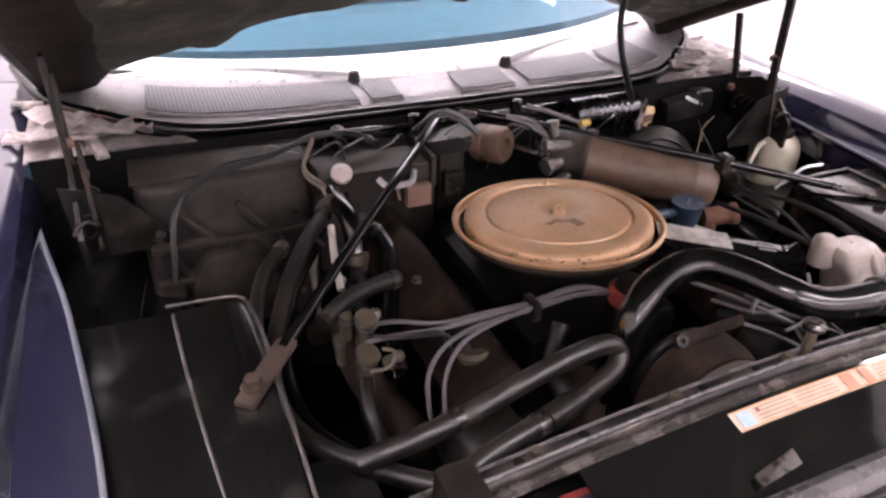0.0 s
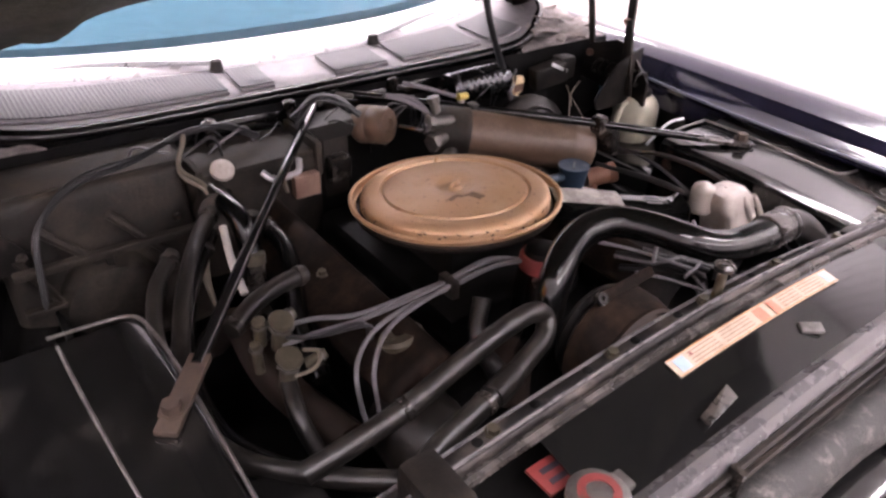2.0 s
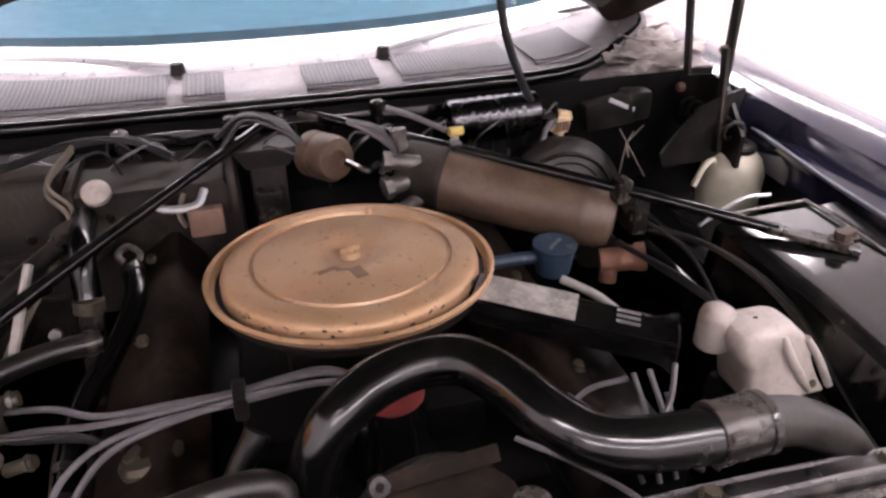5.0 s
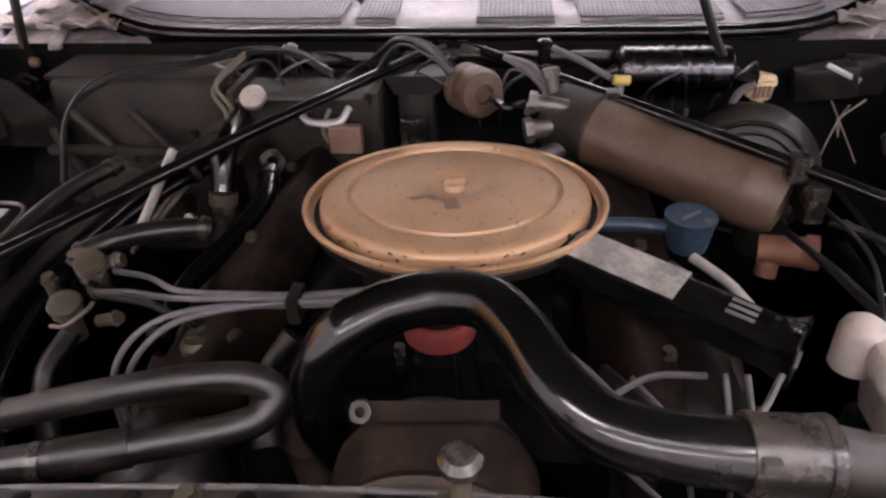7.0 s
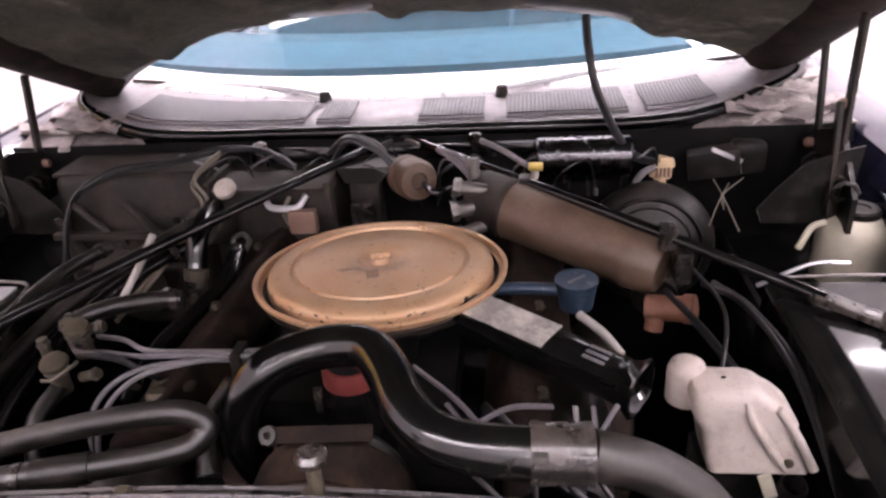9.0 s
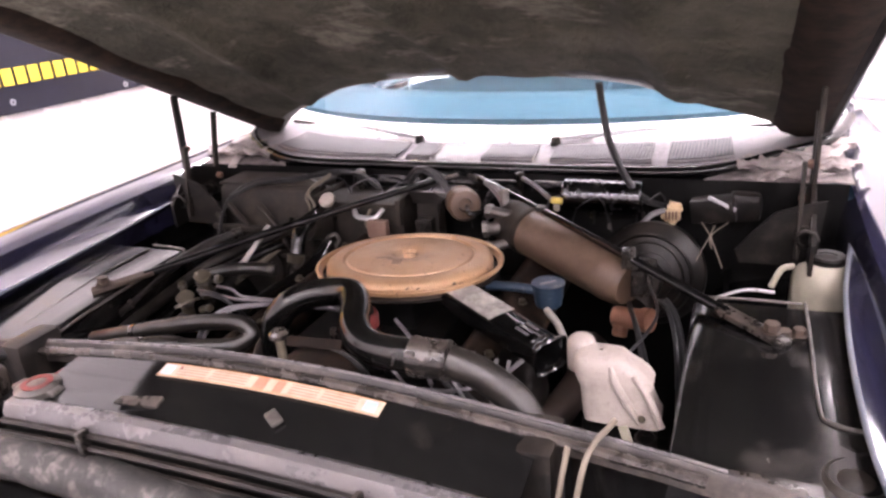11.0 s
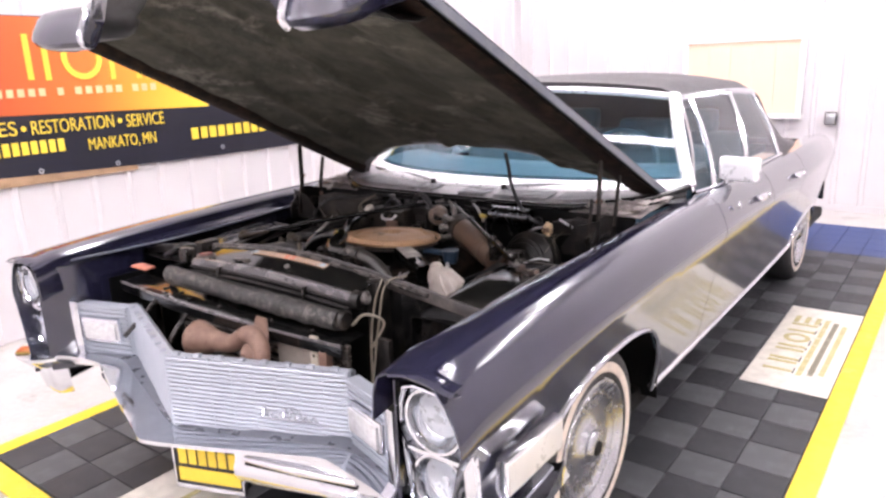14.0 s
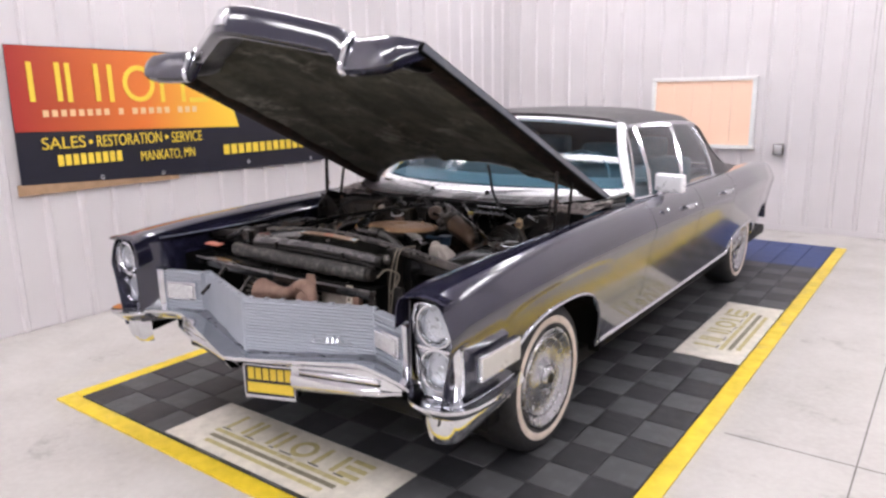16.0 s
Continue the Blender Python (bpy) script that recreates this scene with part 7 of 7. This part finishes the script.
part("screw", L([(0, 0.003), (0.005, 0.002), (0.006, 0)], Matrix.Translation((0.508, -0.1755, 0.806)) @ pose(0, 0, 0, 80, 0, 0), 12), BRASS, wb)
part("tag", B(-0.007, 0.007, -0.002, 0.002, -0.016, 0.014, bevel=0.0015, m=Matrix.Translation((0.488, -0.183, 0.781)) @ pose(0, 0, 0, -10, -20, 0)), CREAMPLASTIC, wb, "pale yellow tag")
part("coil_hose", L([(0.013, 0.0)] + [(0.013 + 0.003 * (k % 2), 0.004 * k) for k in range(1, 9)] + [(0.013, 0.036)], Matrix.Translation((0.515, -0.172, 0.752)) @ pose(0, 0, 0, 20, 0, 0), 16), BLACKSAT, wb)
part("bracket", B(0.42, 0.525, -0.165, -0.10, 0.70, 0.786, bevel=0.01), BLACKDEEP, wb)

# diagonal braces meeting at the cowl
for s, end in ((-1, Vector((-0.571, -0.130, 0.870))), (1, Vector((0.692, -0.03, 0.872)))):
    top = Vector((-0.012 + 0.016 * s, 0.53, 0.947))
    b = empty("brace_rod", "black tubular brace rod from cowl to inner fender", "brace", "brace rods")
    part("rod", T([top, top.lerp(end, 0.5) + Vector((0, 0, 0.004)), end.lerp(top, 0.12)], 0.0085, seg=12, n=6), BLACKGLOSS, b)
    part("flat_end", B(-0.014, 0.014, -0.005, 0.005, 0.0, (end - top).length * 0.14, bevel=0.004, m=along(end, top)), RUSTEND if s < 0 else GREYDUST, b, "flattened rusty rod end")
    part("end_bolt", hexbolt(bmesh.new(), end.lerp(top, 0.03) + Vector((0, 0, 0.01)), 0.011, 0.012), RUSTEND, b)
    part("top_eye", B(-0.013, 0.013, -0.005, 0.005, -0.02, 0.045, bevel=0.003, m=along(top, end)), ALU, b)
    part("top_bolt", hexbolt(bmesh.new(), top + Vector((0, 0, 0.008)), 0.010, 0.012), ALU, b)
    if s > 0:
        c = top.lerp(end, 0.63)
        part("rod_clamp", B(-0.012, 0.012, -0.014, 0.014, -0.016, 0.02, bevel=0.004, m=Matrix.Translation(c)), GREYDUST, b)
        c = top.lerp(end, 0.33)
        part("rod_clip", B(-0.010, 0.010, -0.012, 0.012, -0.03, 0.014, bevel=0.004, m=Matrix.Translation(c)), BLACKSAT, b)
tagged(part("apex_bracket", B(-0.05, 0.026, 0.512, 0.535, 0.90, 0.944, bevel=0.004), BLACKSAT), "dark bracket where the brace rods meet", "bracket")

# seat the things of the bay on their mounts
for thing, shift in ((vv, (0.03, -0.005, -0.004)), (pf, (0.022, 0.018, -0.012)), (kn, (-0.008, 0.027, -0.033)), (of, (0.022, 0.003, 0.0)),
                     (fn, (0.016, 0.0, 0.062)), (bt, (0.011, 0.003, 0.002)), (br, (0.027, -0.025, 0.015)), (wc, (0.012, 0.008, 0.006)),
                     (sv, (0.005, 0.018, 0.002)), (dr, (-0.012, -0.013, 0.005)), (bv, (-0.009, 0.017, -0.025)), (yc, (0.0, 0.016, 0.038)),
                     (cx, (-0.012, 0.010, 0.0)), (bb, (-0.045, 0.0, 0.0))):
    thing.location = shift

# radiator and its cap
rd = empty("radiator", "black radiator with a pressure cap behind the grille", "radiator")
part("core", B(-0.38, 0.40, -0.425, -0.36, 0.42, 0.86, bevel=0.006), BLACKDEEP, rd)
part("side_tank", B(-0.42, -0.375, -0.43, -0.35, 0.45, 0.935, bevel=0.012), BLACKSAT, rd)
part("side_tank", B(0.40, 0.445, -0.43, -0.35, 0.45, 0.92, bevel=0.012), BLACKSAT, rd)
m = Matrix.Translation((-0.277, -0.478, 0.905))
part("filler_neck", L([(0.020, -0.08), (0.020, 0.0), (0.026, 0.004)], m, 24), GREYDUST, rd)
part("cap", L([(0.026, 0.0), (0.031, 0.004), (0.031, 0.012), (0.024, 0.016), (0, 0.017)], m, 32), ALU, rd, "alloy pressure cap with a red warning label")
part("cap_label", L([(0.013, 0.0165), (0.013, 0.018), (0.021, 0.0175), (0.021, 0.016)], m, 32), REDPAINT, rd)
for s in (-1, 1):
    part("cap_ear", B(-0.008, 0.008, -0.012, 0.012, 0.004, 0.012, bevel=0.004, m=m @ Matrix.Translation((s * 0.033, 0, 0))), ALU, rd)
wl = part("warning_plate", B(-0.305, -0.245, -0.446, -0.409, 0.900, 0.904, bevel=0.001), REDPAINT)
tagged(wl, "red warning label plate beside the radiator cap", "label")
for k in range(2):
    w = part("bar", B(-0.295, -0.255, -0.438 + 0.014 * k, -0.432 + 0.014 * k, 0.904, 0.9048), BLACKPRINT, wl)
co = part("condenser", B(-0.36, 0.38, -0.535, -0.505, 0.42, 0.77, bevel=0.004), GREYDUST)
tagged(co, "dusty metal condenser in front of the radiator", "condenser")
for k in range(14):
    part("fin", T([(-0.355, -0.537, 0.44 + 0.024 * k), (0.375, -0.537, 0.44 + 0.024 * k)], 0.006, seg=8), ALU, co)
for x in (-0.365, 0.385):
    part("end_rail", B(x - 0.01, x + 0.01, -0.545, -0.50, 0.42, 0.78, bevel=0.003), GREYDUST, co)

# horn
hn = empty("horn", "rusty brown snail horn behind the grille", "horn")
bell, mid = Vector((-0.075, -0.675, 0.728)), Vector((0.17, -0.655, 0.735))
part("trumpet", T([bell, bell + Vector((0.04, 0.002, 0.004)), bell + Vector((0.09, 0.006, 0.008)), bell + Vector((0.15, 0.012, 0.012)), mid + Vector((-0.03, -0.004, 0.042))], [0.056, 0.046, 0.030, 0.026, 0.028], seg=28, n=8), BROWNRUST, hn)
part("bell_rim", L([(0.052, -0.006), (0.058, 0.0), (0.053, 0.009), (0.036, 0.004), (0.018, -0.020), (0, -0.030)], along(bell, bell + Vector((-0.1, -0.008, -0.004))), 32), BROWNRUST, hn)
part("coil", T([mid + Vector((0.054 * math.cos(a), -0.004 * k, 0.050 * math.sin(a))) for k, a in enumerate(np.linspace(2.2, -2.6, 12))], [0.028 - 0.0008 * k for k in range(12)], seg=18, n=3), BROWNRUST, hn)
part("driver", L([(0, 0.030), (0.016, 0.030), (0.022, 0.022), (0.034, 0.018), (0.042, 0.008), (0.042, -0.02), (0, -0.02)], Matrix.Translation(mid + Vector((0.0, -0.01, -0.012))) @ pose(0, 0, 0, 90, 0, 0), 28), BROWNRUST, hn)
part("terminal", L([(0, 0.012), (0.006, 0.012), (0.007, 0)], Matrix.Translation(mid + Vector((0.004, -0.038, -0.012))) @ pose(0, 0, 0, 90, 0, 0), 12), RUSTEND, hn)
part("stay", prism(bmesh.new(), [mid + Vector((-0.045, 0.02, 0.02)), mid + Vector((0.035, 0.02, 0.03)), mid + Vector((0.015, 0.035, 0.088)), mid + Vector((-0.028, 0.035, 0.088))], (0, 0, 0), (0, 0.006, 0)), BROWNRUST, hn)

# battery box end and cables on the passenger side
bx = empty("battery", "grimy black battery with a pale terminal and red cable", "battery")
part("case", B(-0.545, -0.44, -0.40, -0.18, 0.58, 0.80, bevel=0.008), BLACKDEEP, bx)
part("terminal", L([(0.010, 0), (0.009, 0.018), (0, 0.019)], Matrix.Translation((-0.48, -0.36, 0.80)), 14), SILVER, bx)
part("cable", T([(-0.48, -0.36, 0.815), (-0.44, -0.38, 0.84), (-0.40, -0.36, 0.82), (-0.36, -0.30, 0.76)], 0.009), BLACKWIRE, bx)
rb = part("red_relay", wobble(B(-0.595, -0.50, -0.575, -0.535, 0.853, 0.860, bevel=0.002), 0.005, 20), PINKPRINT)
tagged(rb, "faded red plastic cover on the tie bar", "cover")
wm = part("corroded_mount", wobble(B(-0.41, -0.36, -0.50, -0.46, 0.88, 0.93, bevel=0.01), 0.005, 20), GREYDUST)
tagged(wm, "grey corroded mount beside the radiator cap", "mount")

# loose wiring and pipes
wires = [
    ([(-0.62, 0.30, 0.80), (-0.60, 0.34, 0.90), (-0.53, 0.38, 0.945), (-0.42, 0.41, 0.955), (-0.34, 0.44, 0.965), (-0.26, 0.45, 0.96), (-0.2, 0.44, 0.93)], 0.0022, BLACKWIRE, 8),
    ([(-0.34, 0.44, 0.965), (-0.37, 0.38, 0.935), (-0.34, 0.345, 0.90), (-0.36, 0.30, 0.86), (-0.40, 0.22, 0.82), (-0.42, 0.12, 0.80)], 0.0035, TANWIRE, 2),
    ([(-0.12, 0.44, 0.94), (-0.08, 0.43, 0.985), (-0.03, 0.42, 0.97), (0.0, 0.41, 0.94)], 0.004, BLACKWIRE, 4),
    ([(0.08, 0.44, 0.955), (0.12, 0.40, 0.945), (0.14, 0.37, 0.92), (0.11, 0.34, 0.905)], 0.005, GREYWIRE, 2),
    ([(0.50, 0.16, 0.83), (0.53, 0.06, 0.85), (0.55, -0.06, 0.84), (0.56, -0.2, 0.78), (0.55, -0.33, 0.72)], 0.0038, BLACKWIRE, 3),
    ([(0.44, 0.17, 0.81), (0.47, 0.05, 0.82), (0.50, -0.06, 0.80), (0.50, -0.12, 0.74)], 0.0045, BLACKWIRE, 2),
    ([(0.475, 0.18, 0.85), (0.50, 0.08, 0.84), (0.47, -0.04, 0.83), (0.44, -0.10, 0.82)], 0.003, BLACKWIRE, 1),
    ([(0.46, -0.42, 0.93), (0.455, -0.45, 0.87), (0.46, -0.48, 0.78), (0.47, -0.50, 0.62)], 0.0035, TANWIRE, 1),
    ([(0.50, -0.36, 0.93), (0.48, -0.43, 0.92), (0.47, -0.46, 0.80), (0.49, -0.52, 0.65), (0.50, -0.55, 0.55)], 0.0035, TANWIRE, 1),
    ([(0.47, -0.56, 0.84), (0.50, -0.54, 0.87), (0.53, -0.50, 0.84), (0.50, -0.52, 0.77)], 0.004, TANWIRE, 1),
    ([(-0.37, 0.20, 0.905), (-0.38, 0.15, 0.87), (-0.385, 0.10, 0.845)], 0.006, WHITEWIRE, 1),
    ([(-0.19, 0.36, 0.90), (-0.20, 0.345, 0.875), (-0.195, 0.35, 0.85)], 0.004, TANWIRE, 1),
    ([(-0.235, 0.36, 0.895), (-0.22, 0.345, 0.885), (-0.175, 0.345, 0.885), (-0.16, 0.365, 0.90)], 0.006, SILVER, 1),
    ([(-0.60, -0.44, 0.86), (-0.50, -0.47, 0.90), (-0.43, -0.44, 0.92), (-0.40, -0.38, 0.86)], 0.008, BLACKWIRE, 2),
    ([(-0.26, -0.05, 0.80), (-0.29, -0.08, 0.86), (-0.36, -0.06, 0.86), (-0.40, 0.02, 0.82)], 0.003, BLACKWIRE, 2),
    ([(0.18, -0.12, 0.82), (0.22, -0.2, 0.83), (0.28, -0.22, 0.80)], 0.006, BLACKWIRE, 3),
    ([(0.56, 0.14, 0.84), (0.63, 0.145, 0.872), (0.68, 0.14, 0.876)], 0.003, SILVER, 1),
    ([(-0.52, 0.10, 0.80), (-0.54, -0.02, 0.80), (-0.52, -0.2, 0.77), (-0.47, -0.36, 0.72)], 0.006, ALU, 2),
]
for pts, r, mat, n in wires:
    w = empty("wire_bundle", {BLACKWIRE: "black insulated wires", TANWIRE: "tan cloth-covered wires", GREYWIRE: "grey rubber tubing", WHITEWIRE: "white insulated wire", SILVER: "bright metal pipe", ALU: "dull metal brake pipes"}[mat] + " in the engine bay", "wires" if mat not in (SILVER, ALU) else "pipe")
    for k in range(n):
        o = Vector((random.uniform(-1, 1), random.uniform(-1, 1), random.uniform(-1, 1))) * r * 2.6 * (k > 0)
        part("strand", T([Vector(p) + o + Vector((random.uniform(-1, 1), random.uniform(-1, 1), random.uniform(-1, 1))) * r * (n > 1) * 1.2 for p in pts], r, seg=8, n=6), mat, w)

# thin loose wires along the firewall
random.seed(11)
for k in range(16):
    x = -0.44 + 0.062 * k + random.uniform(-0.02, 0.02)
    w = random.uniform(0.05, 0.13) * random.choice((-1, 1))
    y, z = random.uniform(0.43, 0.50), random.uniform(0.91, 0.945)
    o = empty("loose_wire", "thin black insulated wire looped along the firewall", "wires", "firewall wires")
    pts = [(x, y, z - 0.05), (x + w * 0.2, y - 0.015, z + 0.012), (x + w * 0.6, y - 0.03, z + random.uniform(0.0, 0.02)), (x + w, y - 0.02, z - 0.02), (x + w * 1.1, y, z - 0.08)]
    part("strand", T(pts, random.uniform(0.0016, 0.0026), seg=6, n=6), BLACKWIRE if k % 4 else GREYWIRE, o)
    part("ferrule", T([Vector(pts[0]) - Vector((0, 0, 0.008)), Vector(pts[0]) + Vector((0, 0, 0.004))], 0.004, seg=8), ALU if k % 3 else BRASS, o)

# -- show mat on the floor --
MX0, MX1, MY0, MY1 = -1.342, 1.36, -0.882, 5.03
mat_base = part("mat_border", B(MX0, MX1, MY0, MY1, -0.003, 0.004), TILEDARK)
tagged(mat_base, "dark base of the interlocking tile mat under the car", "floor mat", kind="structure")
for n, a in (("yellow_line", (MX0 - 0.09, MX1 + 0.09, MY0 - 0.09, MY0 - 0.003)), ("yellow_line", (MX0 - 0.09, MX0 - 0.003, MY0 - 0.003, MY1)), ("yellow_line", (MX1 + 0.003, MX1 + 0.09, MY0 - 0.003, MY1))):
    l = part(n, B(*a, -0.003, 0.008, bevel=0.002), LINEYELLOW)
    tagged(l, "yellow edging strip round the tile mat", "floor line", kind="structure")
nx, ny, near = 14, 30, 21
tw, tl = (MX1 - MX0) / nx, (MY1 - MY0) / ny
TILES = {"dark": TILEDARK, "grey": TILELIT, "blue": TILEBLUE}


def tile_box(bm, x, y):
    return box(bm, x - tw / 2 + 0.0025, x + tw / 2 - 0.0025, y - tl / 2 + 0.0025, y + tl / 2 - 0.0025, 0.0, 0.008)


me = {}
for nm, mt in TILES.items():
    me[nm] = mesh_of("tile", B(-tw / 2 + 0.0025, tw / 2 - 0.0025, -tl / 2 + 0.0025, tl / 2 - 0.0025, 0.0, 0.008, bevel=0.002, seg=1), mt)
rest = {nm: [] for nm in TILES}
for i in range(nx):
    for j in range(ny):
        x, y = MX0 + (i + 0.5) * tw, MY0 + (j + 0.5) * tl
        # every other cell is grey, as if its ribs caught the light
        nm = "blue" if y > 3.95 else ("grey" if (i + j) % 2 else "dark")
        if j < near:
            t = new("tile", me[nm])
            t.location = (x, y, 0.004)
            t.parent = mat_base
        else:
            rest[nm].append((x, y))
for nm, spots in rest.items():
    bm = bmesh.new()
    for x, y in spots:
        tile_box(bm, x, y)
    for v in bm.verts:
        v.co.z += 0.004
    f = part("tile_field", bm, TILES[nm], mat_base)
    tagged(f, nm + " interlocking floor tiles", "", "", "stuff")


def logo_panel(cx, cy, turn):
    """A pale panel with a plain-shape emblem; its long side along local x."""
    e = empty("floor_logo_panel", "pale floor panel with dark-edged yellow lettering shapes", "floor panel", "logo panels")
    part("panel", B(-0.6, 0.6, -0.185, 0.185, 0.0, 0.004, bevel=0.001), TILELOGO, e)
    x = -0.40
    for k, w in enumerate((0.13, 0.15, 0.05, 0.16, 0.13, 0.11)):
        z0, z1 = 0.004, 0.0065
        if k in (0, 1, 4):
            bars = [(x, x + 0.025, 0.0, 0.13), (x + w - 0.025, x + w, 0.0, 0.13)]
        elif k == 2:
            bars = [(x + 0.01, x + 0.035, 0.0, 0.13)]
        elif k == 3:
            bars = []
            part("emblem_ring", L([(0.065, z0), (0.065, z1), (0.04, z1), (0.04, z0), (0.065, z0)], Matrix.Translation((x + w / 2, 0.065, 0)), 24), LOGOYEL, e)
        else:
            bars = [(x, x + w, q, q + 0.026) for q in (0.0, 0.052, 0.104)]
        for q in bars:
            part("emblem_bar", B(*q, z0, z1), LOGOYEL, e)
        part("emblem_shadow", B(x - 0.008, x + w * 0.4, -0.008, -0.002, 0.004, 0.006), BLACKPRINT, e)
        x += w + 0.02
    for k in range(3):
        part("print_bar", B(-0.42 + 0.02 * k, 0.42 - 0.03 * k, -0.045 - 0.045 * k, -0.02 - 0.045 * k, 0.004, 0.0055), LOGOYEL if k != 1 else LOGODARK, e)
    e.matrix_basis = Matrix.Translation((cx, cy, 0.0125)) @ pose(0, 0, 0, 0, 0, turn)
    return e


logo_panel(-0.01, -0.682, 0)
logo_panel(1.175, 2.03, 90)
